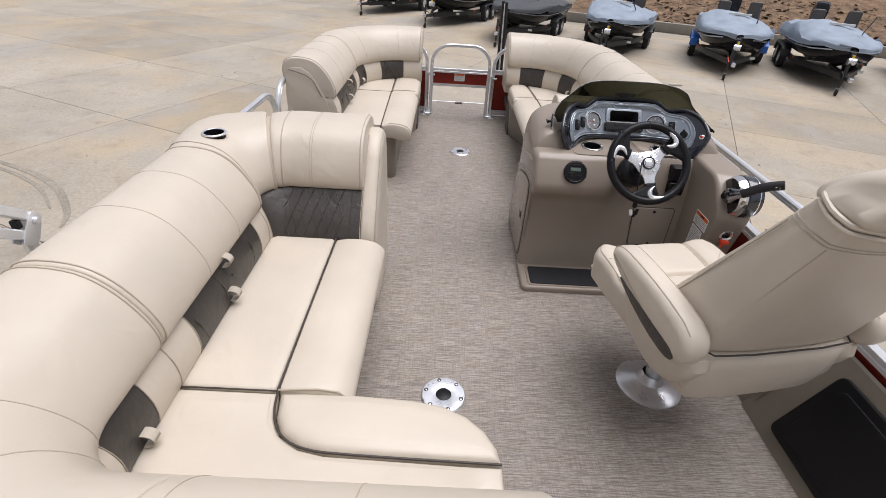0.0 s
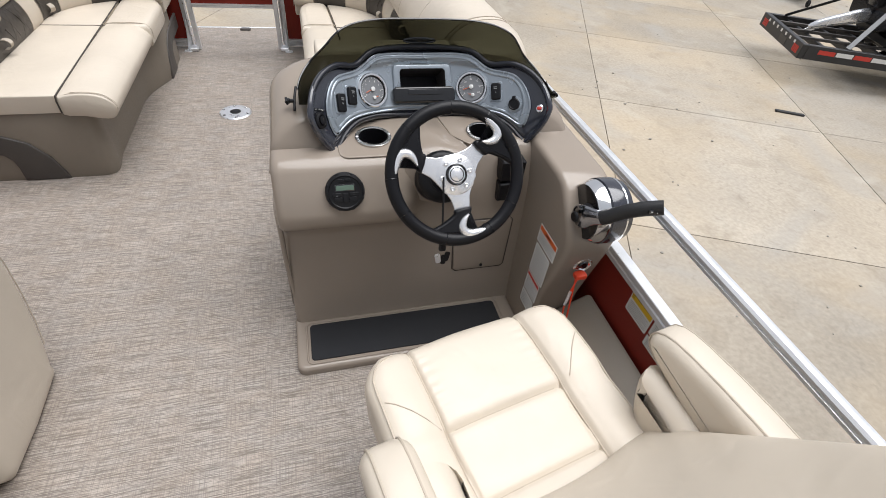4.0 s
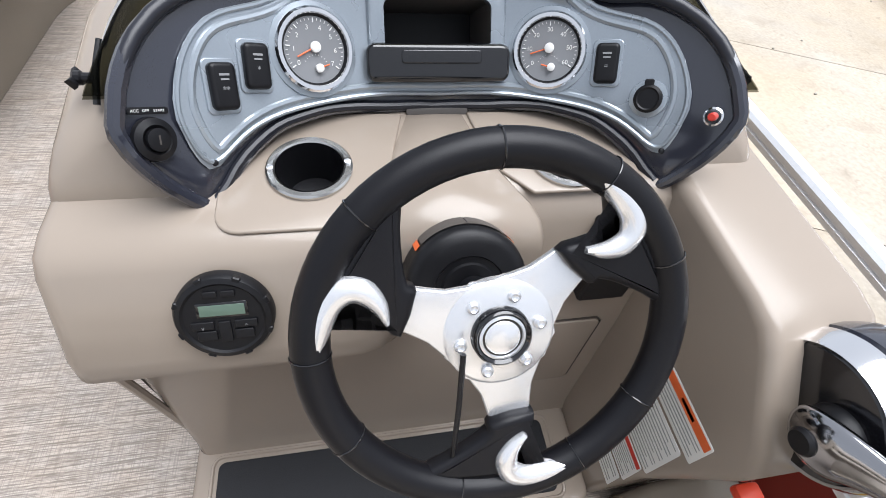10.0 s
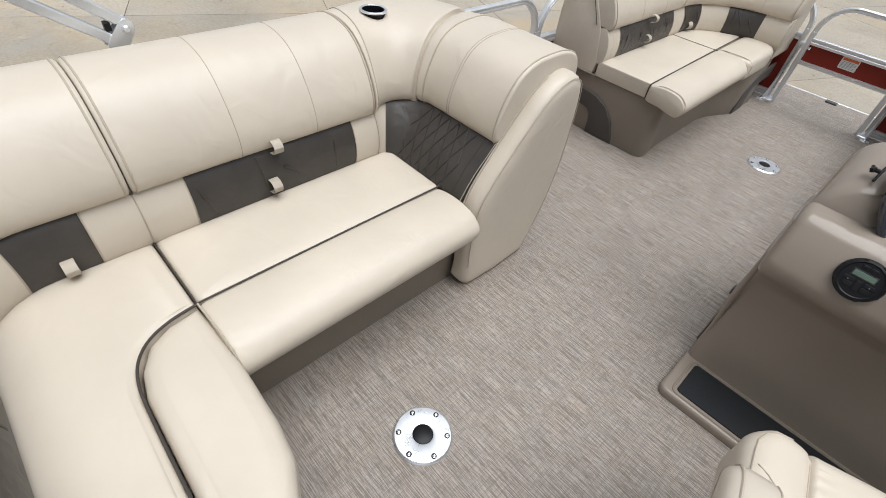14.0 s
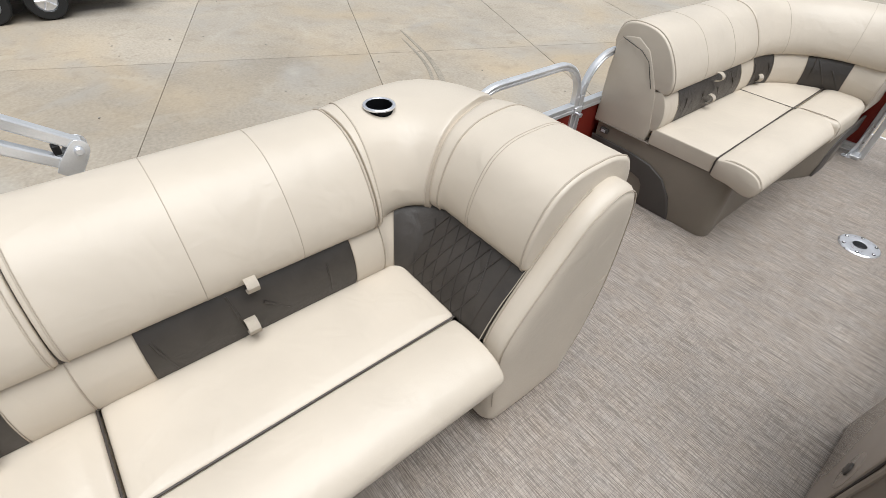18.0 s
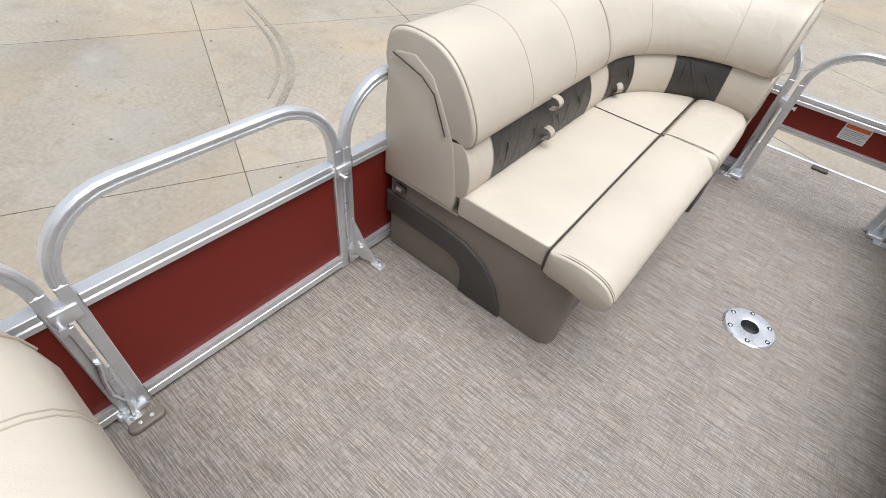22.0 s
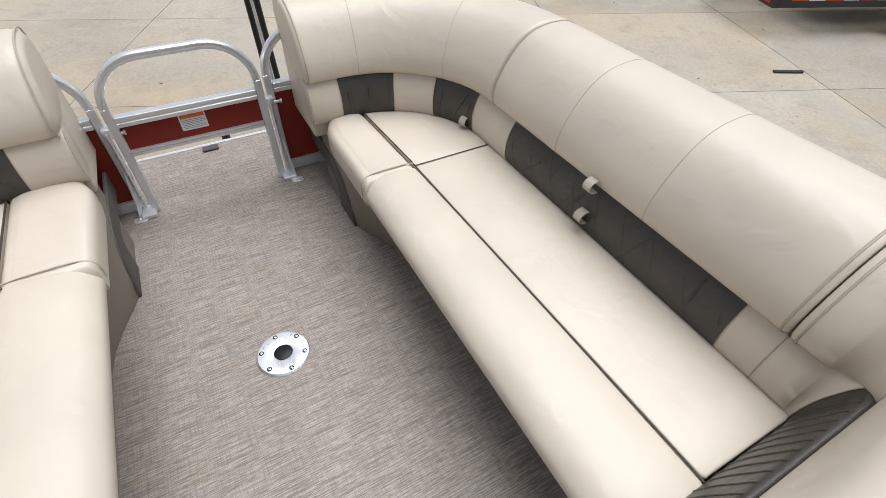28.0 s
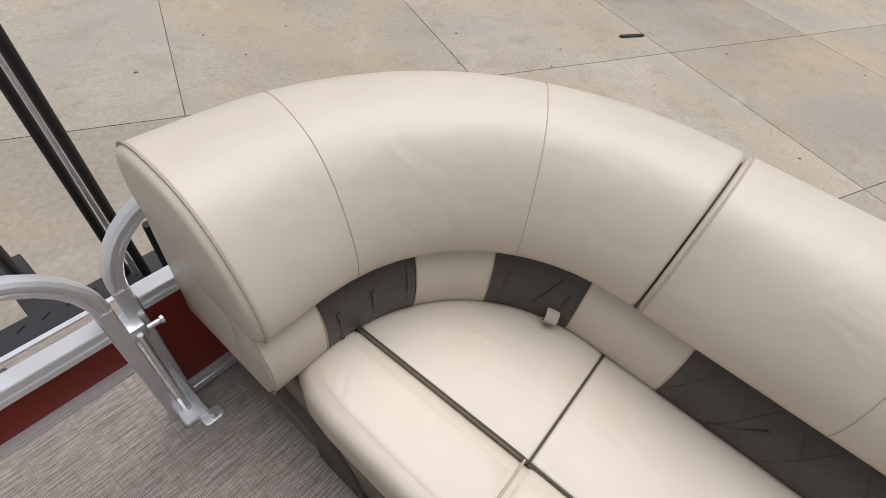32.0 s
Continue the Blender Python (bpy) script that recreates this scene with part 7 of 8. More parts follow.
for pts in (((-1.275, 2.505, 0.850), (-1.275, 2.38, 0.950), (-1.275, 1.76, 1.435)), ((-1.275, 2.478, 0.802), (-1.275, 2.27, 0.957), (-1.275, 1.64, 1.43)), ((-1.275, 1.965, 0.73), (-1.275, 1.875, 0.885), (-1.275, 1.565, 1.36))):
    part("tube", bar(pts, [(-0.011, -0.014), (-0.004, -0.014), (-0.003, -0.012), (0.003, -0.012), (0.004, -0.014), (0.011, -0.014), (0.014, -0.010), (0.014, -0.004), (0.012, -0.003), (0.012, 0.003), (0.014, 0.004), (0.014, 0.010), (0.011, 0.014), (-0.011, 0.014), (-0.014, 0.010), (-0.014, -0.010)]), ALU, bim)
for x in (-1.293, -1.261):
    part("hinge_cheek", pad([tuple(p) for p in catmull([(2.44, 0.800), (2.478, 0.778), (2.500, 0.800), (2.522, 0.835), (2.520, 0.858), (2.500, 0.868), (2.478, 0.850)], 2)], x, x + 0.004, 0.001, m=YZ), ALU, bim)
part("hinge_block", box(-1.286, -1.264, 2.452, 2.468, 0.838, 0.862, 0.002, 1), BLACK, bim)
part("pin", lathe([(0.011, 0), (0.011, 0.008), (0.007, 0.012)], 12, Matrix.Translation((-1.258, 2.500, 0.842)) @ pose(0, 0, 0, 0, 90, 0)), POLISHED, bim)
part("mount", box(-1.288, -1.262, 2.455, 2.49, 0.70, 0.795, 0.006, 1), ALU, bim)

# ---- the boat's own trailer at the bow ----
tro = thing("trailer_bow_step", "black checker-plate step and post of the boat trailer", "trailer", (0.2, 7.1, GZ))
part("step", box(-0.45, 0.75, 6.93, 7.25, -0.40, -0.34, 0.006, 1), DARKSTEEL, tro)
for i in range(14):
    for j in range(4):
        part("tread_stud", tube([(-0.40 + 0.082 * i, 6.97 + 0.075 * j, -0.339), (-0.37 + 0.082 * i, 6.985 + 0.075 * j * 1.0, -0.339)], 0.004, 5), DARKSTEEL, tro)
part("post", box(0.10, 0.22, 7.02, 7.14, GZ + 0.45, -0.40, 0.006, 1), DARKSTEEL, tro)
part("tongue", box(0.09, 0.23, 5.2, 8.4, GZ + 0.38, GZ + 0.50, 0.008, 1), DARKSTEEL, tro)
part("jack_leg", tube([(0.16, 8.2, GZ + 0.10), (0.16, 8.2, GZ + 0.85)], 0.035, 12), DARKSTEEL, tro)
part("jack_foot", lathe([(0.002, 0), (0.11, 0), (0.11, 0.02), (0.04, 0.10)], 20, pose(0.16, 8.2, GZ)), DARKSTEEL, tro)
for x in (-0.55, 0.65):
    part("bunk", box(x - 0.05, x + 0.05, 0.9, 6.2, GZ + 0.62, GZ + 0.80, 0.01, 1), DARKSTEEL, tro)
    part("side_beam", box(x - 0.04, x + 0.04, 0.9, 6.0, GZ + 0.38, GZ + 0.50, 0.006, 1), DARKSTEEL, tro)
    for y in (1.2, 3.2, 5.6):
        part("bunk_post", box(x - 0.03, x + 0.03, y - 0.03, y + 0.03, GZ + 0.50, GZ + 0.62), DARKSTEEL, tro)
for y in (2.4, 3.25):
    for x in (-1.12, 1.22):
        part("wheel", lathe([(0.05, -0.09), (0.30, -0.09), (0.335, -0.06), (0.335, 0.06), (0.30, 0.09), (0.05, 0.09)], 28, pose(x, y, GZ + 0.335, 0, 90, 0)), TYRE, tro)
    part("axle", tube([(-1.1, y, GZ + 0.335), (1.2, y, GZ + 0.335)], 0.035, 10), DARKSTEEL, tro)
guide = thing("guide_post", "two black sleeved guide poles on a galvanised bow post", "guide post", (0.49, 7.14, -0.34))
part("pole", tube([(0.536, 7.136, -0.34), (0.511, 7.102, 0.30), (0.482, 7.066, 1.02)], 0.0165, 12), FOAM, guide, "black foam-sleeved pole")
part("pole", tube([(0.482, 7.190, -0.34), (0.470, 7.181, 0.30), (0.456, 7.165, 1.02)], 0.0165, 12), FOAM, guide, "black foam-sleeved pole")
part("post", tube([(0.512, 7.165, -0.34), (0.490, 7.142, 0.30), (0.470, 7.118, 1.0)], 0.009, 8), ALU, guide, "galvanised post")
part("stub", tube([(0.600, 7.055, -0.34), (0.598, 7.050, -0.012)], 0.018, 12), FOAM, guide, "short black foam-sleeved stub")
part("foot", box(0.43, 0.62, 7.03, 7.23, -0.34, -0.325, 0.004, 1), DARKSTEEL, guide)
cable = thing("cable_coil", "tangle of thin black cable on the trailer step", "cable", (-0.1, 7.1, -0.34))
rnd = random.Random(5)
for k in range(5):
    cx, cy, r_ = -0.12 + rnd.uniform(-0.05, 0.05), 7.08 + rnd.uniform(-0.04, 0.04), rnd.uniform(0.05, 0.09)
    part("loop", tube([(cx + r_ * math.cos(2 * math.pi * i / 20), cy + r_ * 0.8 * math.sin(2 * math.pi * i / 20), -0.33 + 0.012 * k + 0.05 * abs(math.sin(i * 0.3 + k))) for i in range(20)], 0.005, 5, closed=True), BLACK, cable)


# ---- boats on trailers across the yard ----
def wheel_part(parent, x, y, r=0.33, w=0.2):
    wp = part("wheel", lathe([(r * 0.55, -w / 2), (r * 0.92, -w / 2), (r, -w * 0.3), (r, w * 0.3), (r * 0.92, w / 2), (r * 0.55, w / 2)], 28, pose(x, y, r, 0, 90, 0)), TYRE, parent)
    sx = math.copysign(1, x)
    part("rim", lathe([(0.02, 0), (r * 0.5, 0.0), (r * 0.56, -0.03), (r * 0.56, 0.03)], 20, Matrix.Translation((x + sx * w * 0.35, y, r)) @ pose(0, 0, 0, 0, 90 * sx, 0)), ALU, wp)
    for k in range(5):
        a = 2 * math.pi * k / 5
        part("rim_spoke", tube([(x + sx * w * 0.42, y, r), (x + sx * w * 0.42, y + r * 0.5 * math.cos(a), r + r * 0.5 * math.sin(a))], 0.022, 6), POLISHED, wp)
    return wp


def covered_boat(m, label, cover, fender, seed, motor=True):
    """A bass boat under a fitted cover on its trailer; local y points at the bow, the tongue jack stands at the origin."""
    rnd = random.Random(seed)
    root = thing("covered_boat", label, "boat on trailer", m=m, group="stored boats")
    st_ = [(-0.62, 0.06, 0.92, 1.02, 1.16), (-0.9, 0.42, 0.72, 0.88, 1.16), (-1.5, 0.82, 0.54, 0.74, 1.13), (-2.4, 1.06, 0.48, 0.68, 1.10), (-3.6, 1.14, 0.47, 0.66, 1.06), (-5.0, 1.14, 0.47, 0.66, 1.02), (-6.2, 1.10, 0.47, 0.66, 1.0)]
    rings = []
    for y, w, k, c, g in st_:
        rings.append([Vector(p) for p in ((0, y, k), (w * 0.45, y, k + (c - k) * 0.55), (w * 0.86, y, c), (w * 0.97, y, (c + g) / 2), (w, y, g), (w * 0.5, y, g + 0.01), (-w * 0.5, y, g + 0.01), (-w, y, g), (-w * 0.97, y, (c + g) / 2), (-w * 0.86, y, c), (-w * 0.45, y, k + (c - k) * 0.55))])
    part("hull", skin(rings), HULLBLACK, root, "gloss black hull", smooth=30)
    cv = []
    tops = [(-0.56, 0.10, 1.10, 1.20), (-0.75, 0.36, 1.08, 1.24), (-1.1, 0.62, 1.06, 1.28), (-1.6, 0.90, 1.04, 1.32), (-2.2, 1.08, 1.0, 1.36), (-2.8, 1.16, 0.98, 1.52), (-3.2, 1.18, 0.96, 1.62), (-3.6, 1.18, 0.95, 1.55), (-4.3, 1.18, 0.94, 1.40), (-5.2, 1.17, 0.92, 1.34), (-6.0, 1.14, 0.92, 1.30), (-6.28, 1.10, 0.94, 1.22)]
    for y, w, lo, hi in tops:
        ring = []
        for i in range(25):
            t = -1 + 2 * i / 24
            e = abs(t)
            lo2 = lo + 0.05
            z = lo2 + (hi - lo2) * (1 - abs(t - (0.22 if y < -2.5 else 0.0)) ** 1.5) if e < 0.8 else lo + (hi - lo) * (1 - 0.8 ** 2.4) * (1 - (e - 0.8) / 0.2)
            x = w * (math.sin(math.pi / 2 * min(1, e * 1.12))) * math.copysign(1, t)
            wob = noise.noise(Vector((x * 2.2 + seed, y * 1.8, 0))) * 0.07 + noise.noise(Vector((x * 6 + seed, y * 5, 3))) * 0.03 + (0.03 * math.sin(t * 26 + y * 7 + seed) if e > 0.55 else 0)
            ring.append(Vector((x + wob * 0.4, y + wob * 0.3, z + wob)))
        cv.append(ring)
    part("cover", skin(cv, closed=False), cover, root, "fitted fabric boat cover", smooth=45)
    for sx in (-1, 1):
        part("side_stripe", tube([(sx * (w_ * 0.985 + 0.012), y_, (c_ + g_) / 2 + 0.02) for y_, w_, k_, c_, g_ in st_[1:]], 0.018, 6), POLISHED, root, "bright hull stripe")
    part("cover_hem", tube([r_[0] for r_ in cv][::-1] + [r_[-1] for r_ in cv], 0.014, 6), cover, root)
    part("bow_strap", tube([(0.0, -0.55, 1.14), (0.02, -0.42, 0.98), (0.03, -0.35, 0.80)], 0.012, 6), BLACK, root)
    part("logo_patch", box(-0.33, 0.33, -2.92, -2.84, 1.50, 1.56), WHITE, root, "pale printed strip", m=None)
    # trailer
    part("tongue", box(-0.05, 0.05, -2.2, 0.25, 0.42, 0.52, 0.008, 1), DARKSTEEL, root)
    for sx in (-1, 1):
        part("side_rail", bar([(sx * 0.05, -0.4, 0.45), (sx * 0.70, -1.9, 0.45), (sx * 0.96, -2.9, 0.45), (sx * 0.92, -6.0, 0.45)], [(-0.03, -0.075), (0.03, -0.075), (0.03, 0.075), (-0.03, 0.075)]), DARKSTEEL, root)
        part("bunk", box(sx * 0.55 - 0.05, sx * 0.55 + 0.05, -5.8, -2.2, 0.52, 0.62), DARKSTEEL, root)
        for yw in (-3.75, -4.6):
            wheel_part(root, sx * 1.08, yw)
        fo = [(-5.05, 0.40), (-5.02, 0.62), (-4.85, 0.72), (-3.5, 0.72), (-3.33, 0.62), (-3.30, 0.40), (-3.36, 0.40), (-3.42, 0.60), (-3.55, 0.66), (-4.8, 0.66), (-4.94, 0.58), (-4.98, 0.40)]
        x0, x1 = (0.95, 1.23) if sx > 0 else (-1.23, -0.95)
        part("fender", pad(fo, x0, x1, 0.012, r0=0.012, m=YZ), fender, root)
        part("marker_light", box(sx * 0.93 - 0.03, sx * 0.93 + 0.03, -2.75, -2.66, 0.47, 0.52, 0.01, 1), ORANGE, root)
    part("cross_member", box(-0.86, 0.86, -3.0, -2.92, 0.42, 0.50), DARKSTEEL, root)
    part("cross_member", box(-0.86, 0.86, -5.9, -5.82, 0.42, 0.50), DARKSTEEL, root)
    part("name_bar", box(-0.72, -0.50, -1.56, -1.54, 0.42, 0.49), WHITE, root, "pale lettering strip", m=pose(0, 0, 0.0))
    part("winch_post", tube([(0, -0.42, 0.50), (0, -0.50, 0.78), (0, -0.42, 1.02)], 0.045, 8), DARKSTEEL, root)
    part("winch", lathe([(0.02, -0.09), (0.09, -0.09), (0.09, 0.09), (0.02, 0.09)], 14, pose(0, -0.34, 0.86, 0, 90, 0)), POLISHED, root)
    part("winch_strap", box(-0.03, 0.03, -0.36, -0.34, 0.86, 1.02), YELLOW, root)
    part("bow_roller", lathe([(0.02, -0.07), (0.05, -0.05), (0.05, 0.05), (0.02, 0.07)], 12, pose(0, -0.50, 1.03, 0, 90, 0)), BLACK, root)
    part("light_loop", tube([(0.10, -0.30, 0.55), (0.17, -0.05, 0.62), (0.12, 0.12, 0.52)], 0.014, 6), CORAL if seed % 2 else BLACK, root)
    jack = part("jack", tube([(0.10, 0.0, 0.20), (0.10, 0.0, 0.86)], 0.032, 10), DARKSTEEL, root)
    part("jack_crank", tube([(0.10, 0.0, 0.86), (0.10, 0.14, 0.88), (0.10, 0.15, 0.96)], 0.011, 6), POLISHED, jack)
    part("jack_wheel", lathe([(0.02, -0.03), (0.075, -0.03), (0.09, -0.02), (0.09, 0.02), (0.075, 0.03), (0.02, 0.03)], 18, pose(0.10, 0.03, 0.09, 0, 90, 0)), TYRE, jack)
    part("jack_fork", tube([(0.10, 0.0, 0.22), (0.10, 0.01, 0.10)], 0.022, 8), ALU, jack)
    part("coupler", box(-0.05, 0.05, 0.20, 0.42, 0.44, 0.54, 0.02, 2), POLISHED, root)
    part("light_mast", tube([(-0.55, -2.7, 1.30), (-0.35, -1.4, 1.9)], 0.016, 6), BLACK, root)
    if motor:
        part("outboard_cowl", pad([(tuple(p)) for p in catmull([(-6.35, 1.25), (-6.3, 1.75), (-6.5, 1.92), (-6.85, 1.85), (-6.95, 1.5), (-6.85, 1.25)], 2)], -0.22, 0.22, 0.10, r0=0.10, m=YZ), HULLBLACK, root)
        part("outboard_leg", box(-0.08, 0.08, -6.75, -6.40, 0.62, 1.28, 0.03, 2), HULLBLACK, root)
    for px, pyy, hh in ((-0.5, -4.2, 0.55), (0.45, -4.4, 0.50)):
        part("seat_back", pad(rounded(px - 0.2, px + 0.2, 1.30, 1.30 + hh, 0.08), pyy, pyy + 0.1, 0.04, r0=0.04, m=across_xz), POCKET, root)
    return root


BT = math.degrees(math.atan2(-UX, UY)) - 90
for u, v, cover, fen, lab, sd in ((-13.6, 21.0, COVERDARK, DARKSTEEL, "black-covered boat on a black trailer", 3), (-9.9, 20.0, COVERDARK, DARKSTEEL, "charcoal-covered boat on a black trailer", 4), (-6.2, 18.1, COVERDARK, DARKSTEEL, "dark-covered boat on a black trailer with jack wheel", 5),
                                   (-2.7, 18.2, COVERBLUE, DARKSTEEL, "grey-blue covered boat on a black trailer", 6), (1.08, 18.05, COVERBLUE, BLUEPAINT, "grey-blue covered boat on a trailer with blue fenders", 7), (3.93, 18.05, COVERBLUE, DARKSTEEL, "grey-blue covered boat on a black tandem trailer", 8), (7.55, 18.15, COVERBLUE, DARKSTEEL, "grey-blue covered boat at the end of the row", 9)):
    covered_boat(Matrix.Translation(un(u, v)) @ pose(0, 0, 0, 0, 0, BT), lab, cover, fen, sd)
covered_boat(Matrix.Translation((-13.2, -1.6, GZ)) @ pose(0, 0, 0, 0, 0, 176), "dark-covered boat on a black trailer beside the yard lane", COVERDARK, DARKSTEEL, 12)

# flatbed trailer with a dark boat on it
ftm = Matrix.Translation((8.85, 8.92, GZ)) @ pose(0, 0, 0, 0, 0, math.degrees(math.atan2(UY, UX)))
ft = thing("flatbed_trailer", "black steel trailer with red and white reflector tape", "trailer", m=ftm)
part("rear_beam", box(0.0, 0.10, 0.0, 1.95, 0.42, 0.66, 0.008, 1), DARKSTEEL, ft)
for y in (0.0, 1.87):
    part("side_beam", box(0.10, 5.6, y, y + 0.08, 0.42, 0.66, 0.008, 1), DARKSTEEL, ft)
for k in range(10):
    part("cross_bar", box(0.45 + 0.5 * k, 0.52 + 0.5 * k, 0.08, 1.87, 0.50, 0.60, 0.006, 1), DARKSTEEL, ft)
for y in (0.55, 1.0, 1.45):
    part("bed_rail", box(0.10, 5.6, y, y + 0.05, 0.60, 0.65, 0.006, 1), POCKET, ft)
for k in range(7):
    part("reflector", box(-0.004, 0.0, 0.30 + 0.21 * k, 0.36 + 0.21 * k, 0.585, 0.635), WHITE, ft)
for y in (0.10, 1.62):
    for k in range(4):
        part("tail_light", box(-0.006, 0.0, y + 0.055 * k, y + 0.04 + 0.055 * k, 0.47, 0.59, 0.002, 1), REDPRINT, ft, "red tail light")
part("plate", box(-0.005, 0.0, 0.62, 0.92, 0.44, 0.56), POCKET, ft)
for k in range(9):
    part("tape", box(0.30 + 0.30 * k, 0.58 + 0.30 * k, -0.004, 0.0, 0.53, 0.60), REDPRINT if k % 2 == 0 else WHITE, ft)
for x in (2.6, 3.5):
    for y in (-0.12, 2.07):
        part("wheel", lathe([(0.18, -0.1), (0.31, -0.1), (0.34, -0.06), (0.34, 0.06), (0.31, 0.1), (0.18, 0.1)], 24, pose(x, y, 0.34, 90, 0, 0)), TYRE, ft)
load = thing("loaded_boat", "dark boat with a raised outboard strapped on a trailer", "boat", m=ftm)
rings = []
for x, w, k, g in ((1.3, 0.80, 0.78, 1.35), (3.0, 0.85, 0.78, 1.35), (4.6, 0.75, 0.80, 1.40), (5.8, 0.35, 0.95, 1.48), (6.3, 0.05, 1.2, 1.5)):
    rings.append([Vector((x, 0.98 + s_ * w, z)) for s_, z in ((0, k), (0.8, k + 0.18), (1, g), (0.5, g + 0.12), (-0.5, g + 0.12), (-1, g), (-0.8, k + 0.18))])
part("hull", skin(rings), HULLBLACK, load, smooth=30)
part("outboard_leg", pad([tuple(p) for p in catmull([(1.35, 0.95), (1.25, 1.15), (0.9, 1.02), (0.55, 0.86), (0.42, 0.74), (0.5, 0.70), (0.75, 0.78), (1.05, 0.86)], 2)], 0.92, 1.04, 0.04, r0=0.04, m=across_xz), SILVERCOVER, load, "silver outboard leg")
part("skeg", pad([(0.48, 0.75), (0.62, 0.72), (0.50, 0.665), (0.36, 0.665)], 0.965, 0.99, 0.008, m=across_xz), SILVERCOVER, load)
part("cowl", pad([tuple(p) for p in catmull([(1.25, 1.2), (1.15, 1.6), (1.4, 1.8), (1.75, 1.7), (1.7, 1.3)], 2)], 0.76, 1.2, 0.1, r0=0.1, m=across_xz), HULLBLACK, load)
part("tie_strap", tube([(0.75, 0.05, 0.67), (1.3, 0.45, 1.3)], 0.018, 6, flat=2.5), GREYINK, load)
part("tie_strap", tube([(0.35, 1.85, 0.67), (1.3, 1.5, 1.3)], 0.018, 6, flat=2.5), BLACK, load)
part("roller_stand", box(1.6, 5.0, 0.55, 1.40, 0.65, 0.80, 0.02, 1), DARKSTEEL, load)

# planted bank beyond the boats
bank = bmesh.new()
NU, NV = 44, 14
vs = [[bank.verts.new(un(-6 + 46 * i / NU, 27.3 + 10 * j / NV, GZ + 0.34 + 1.7 * (j / NV) ** 1.2 + 0.10 * noise.noise(Vector((i * 0.7, j * 0.9, 0))))) for j in range(NV + 1)] for i in range(NU + 1)]
for i in range(NU):
    for j in range(NV):
        bank.faces.new((vs[i][j], vs[i + 1][j], vs[i + 1][j + 1], vs[i][j + 1]))
tagged(part("mulch_bank", bank, MULCH, None), "brown bark mulch bank behind a low concrete kerb", "planting bed", kind="structure")
for name_, u0, u1, v0, v1, h in (("kerb_wall", -6.2, 40.0, 27.0, 27.3, 0.42),):
    b = box(u0, u1, v0, v1, 0, h, 0.02, 2)
    b.transform(Matrix(((UX, -UY, 0, 0), (UY, UX, 0, 0), (0, 0, 1, GZ), (0, 0, 0, 1))))
    tagged(part(name_, b, KERB, None), "low grey concrete kerb wall along the yard", "kerb", kind="structure")
b = box(10.0, 44.0, 37.2, 37.5, 1.2, 5.5)
b.transform(Matrix(((UX, -UY, 0, 0), (UY, UX, 0, 0), (0, 0, 1, GZ), (0, 0, 0, 1))))
tagged(part("wall_far", b, WHITEWALL, None), "plain white building wall beyond the bank", "wall", kind="structure")
chips = bmesh.new()
rnd = random.Random(8)
for i in range(1500):
    u, vv = rnd.uniform(-5, 26), 27.4 + 6.5 * rnd.random() ** 1.3
    p = un(u, vv, GZ + 0.36 + 1.7 * ((vv - 27.3) / 10) ** 1.2)
    a, l_ = rnd.uniform(0, 6.28), rnd.uniform(0.05, 0.14)
    d1, d2 = Vector((math.cos(a), math.sin(a), rnd.uniform(-0.3, 0.5))) * l_, Vector((-math.sin(a), math.cos(a), rnd.uniform(0.2, 0.6))) * l_ * 0.5
    q = [chips.verts.new(p + s1 * d1 + s2 * d2 + Vector((0, 0, 0.03 + h_))) for s1, s2, h_ in ((-1, -1, 0), (1, -1, 0.01), (1, 1, 0), (-1, 1, 0.015))]
    chips.faces.new(q)
tagged(part("mulch_chips", chips, MULCH, None, smooth=0), "loose brown bark chips on the bank", "mulch", kind="stuff")
tufts = bmesh.new()
for i in range(70):
    u = rnd.uniform(9, 34)
    p0 = un(u, 36.2 + rnd.uniform(0, 0.7), GZ + 1.9)
    for k in range(14):
        a, l_ = rnd.uniform(0, 6.28), rnd.uniform(0.25, 0.6)
        tip = p0 + Vector((math.cos(a) * 0.25, math.sin(a) * 0.25, l_))
        w = Vector((-math.sin(a), math.cos(a), 0)) * 0.02
        tufts.faces.new([tufts.verts.new(q) for q in (p0 + w, p0 - w, tip)])
tagged(part("grass_tufts", tufts, GRASS, None, smooth=0), "dry grass tufts along the top of the bank", "grass", kind="stuff")

# ---- litter and marks on the yard ----
stripb = thing("metal_strip", "dark flat metal strip lying on the concrete", "debris", (7.85, 7.74, GZ))
b = box(-0.22, 0.22, -0.03, 0.03, 0.0, 0.03, 0.006, 1)
b.transform(Matrix.Translation((7.87, 7.74, GZ)) @ pose(0, 0, 0, 0, 0, -28))
part("strip", b, DARKSTEEL, stripb)
woodb = thing("wood_offcut", "small pale wood offcut lying on the concrete", "debris", (7.0, 15.0, GZ))
b = box(-0.18, 0.18, -0.05, 0.05, 0.0, 0.05, 0.006, 1)
b.transform(Matrix.Translation((6.3, 15.0, GZ)) @ pose(0, 0, 0, 0, 0, 10))
part("block", b, STRAP, woodb)
grit = bmesh.new()
rnd = random.Random(21)
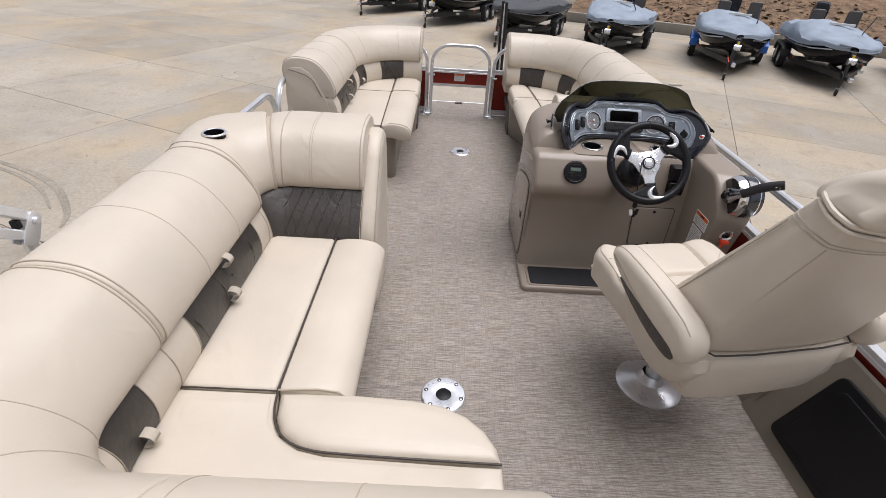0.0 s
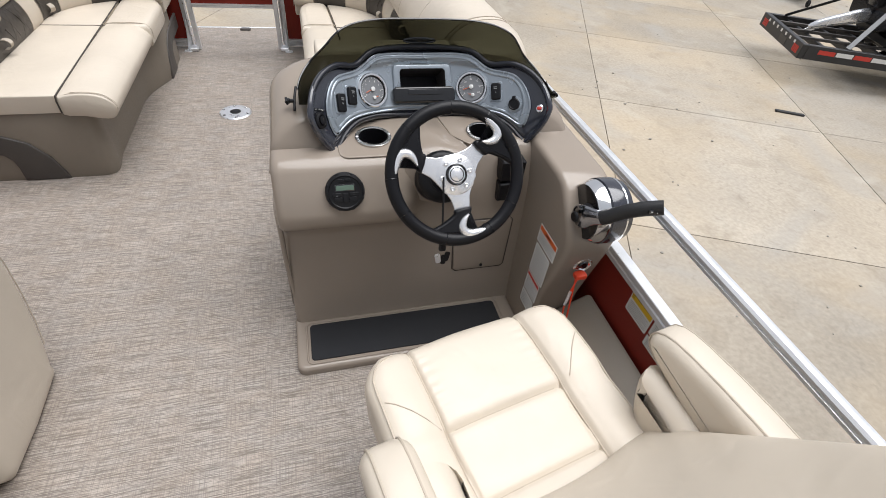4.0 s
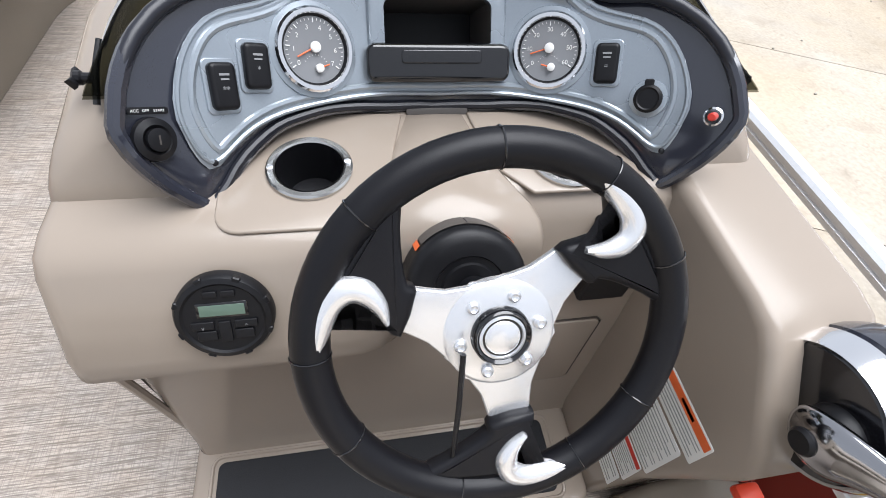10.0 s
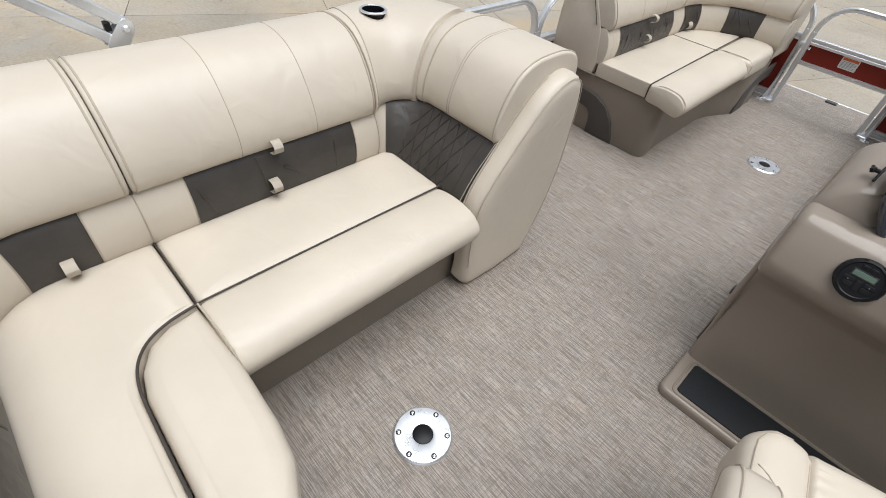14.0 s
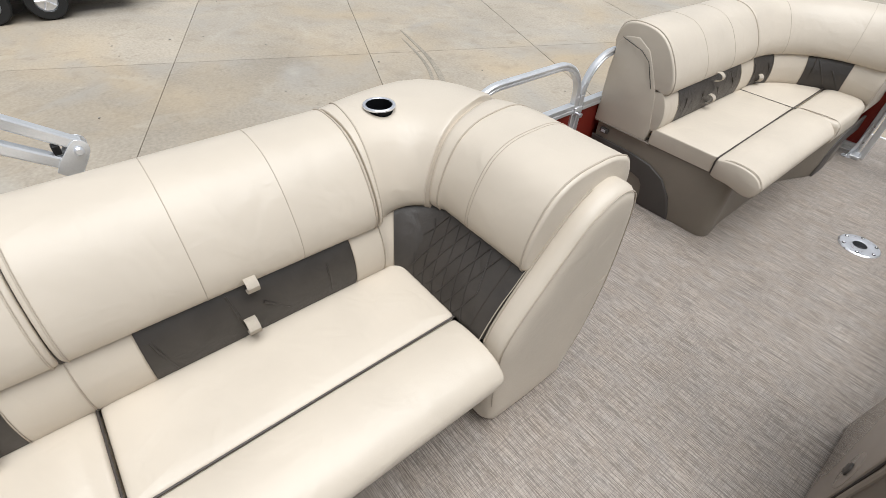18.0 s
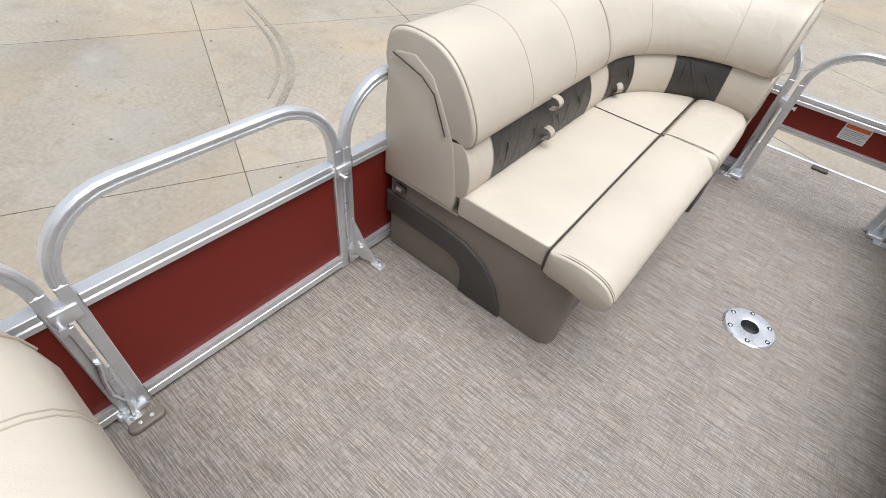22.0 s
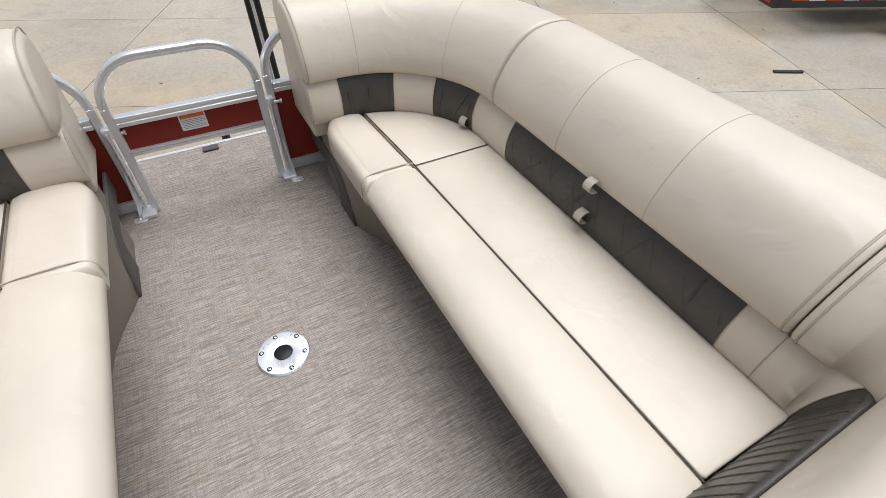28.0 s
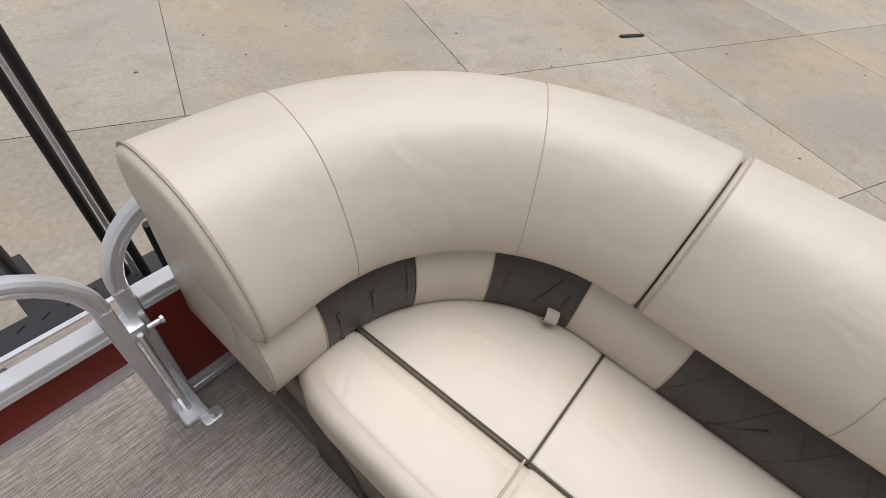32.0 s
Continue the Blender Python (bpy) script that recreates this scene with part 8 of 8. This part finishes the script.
for i in range(420):
    a = rnd.uniform(0, 6.28)
    d = 3.2 + 16 * rnd.random() ** 1.5
    x, y = 0.1 + d * math.cos(a), 4.5 + d * math.sin(a)
    s_ = rnd.uniform(0.006, 0.022)
    g = bmesh.ops.create_icosphere(grit, subdivisions=1, radius=s_)
    for q in g["verts"]:
        q.co = Vector((q.co.x * rnd.uniform(0.7, 1.6), q.co.y, q.co.z * 0.6)) + Vector((x, y, GZ + s_ * 0.4))
tagged(part("grit", grit, [KERB], None), "scattered small stones and leaf bits on the concrete", "grit", kind="stuff")
TYREMARK = mat("tyre_mark", (0.325, 0.288, 0.232), rough=0.8, var=0.15, scale=1.5, fine=0.35, fine_scale=40)


def tyre_mark(pts, w):
    line_ = catmull([(x, y, 0) for x, y in pts], 8, closed=False)
    rings_ = []
    for i, p in enumerate(line_):
        d = (line_[min(i + 1, len(line_) - 1)] - line_[max(i - 1, 0)]).normalized()
        s_ = Vector((-d.y, d.x, 0))
        ww = w * (0.25 + 0.75 * math.sin(math.pi * (i + 0.5) / len(line_))) 
        rings_.append([p + s_ * ww + Vector((0, 0, GZ + 0.002)), p - s_ * ww + Vector((0, 0, GZ + 0.002)), p - s_ * ww + Vector((0, 0, GZ + 0.005)), p + s_ * ww + Vector((0, 0, GZ + 0.005))])
    tagged(part("tyre_mark", skin(rings_), TYREMARK, None), "faint dark curved tyre mark on the concrete", "tyre mark", kind="structure")


tyre_mark([(-8.0, 8.15), (-6.5, 7.70), (-5.45, 7.17), (-4.78, 6.48), (-4.58, 6.08)], 0.05)
tyre_mark([(-7.6, 7.9), (-6.4, 7.52), (-5.55, 7.05), (-5.0, 6.5)], 0.03)

# ---- concrete slabs, the pieces of the yard ----
US = [-34.6, -31.0, -27.4, -23.8, -20.2, -16.6, -13.0, -9.41, -5.84, -2.2, 1.0, 4.35, 7.7, 11.1, 14.5, 17.9, 21.3, 24.7]
VS = [3.43 + 3.135 * k for k in range(-8, 8)] + [27.0]
for u0, u1 in zip(US, US[1:]):
    for v0, v1 in zip(VS, VS[1:]):
        if v1 - v0 < 0.3:
            continue
        b = bmesh.new()
        g_ = 0.0055
        top = [b.verts.new(un(u, v, GZ)) for u, v in ((u0 + g_, v0 + g_), (u1 - g_, v0 + g_), (u1 - g_, v1 - g_), (u0 + g_, v1 - g_))]
        low = [b.verts.new(un(u, v, GZ - 0.011)) for u, v in ((u0 + g_, v0 + g_), (u1 - g_, v0 + g_), (u1 - g_, v1 - g_), (u0 + g_, v1 - g_))]
        b.faces.new(top)
        for i in range(4):
            b.faces.new((top[i], low[i], low[(i + 1) % 4], top[(i + 1) % 4]))
        part("slab", b, SLAB, ground, smooth=0)
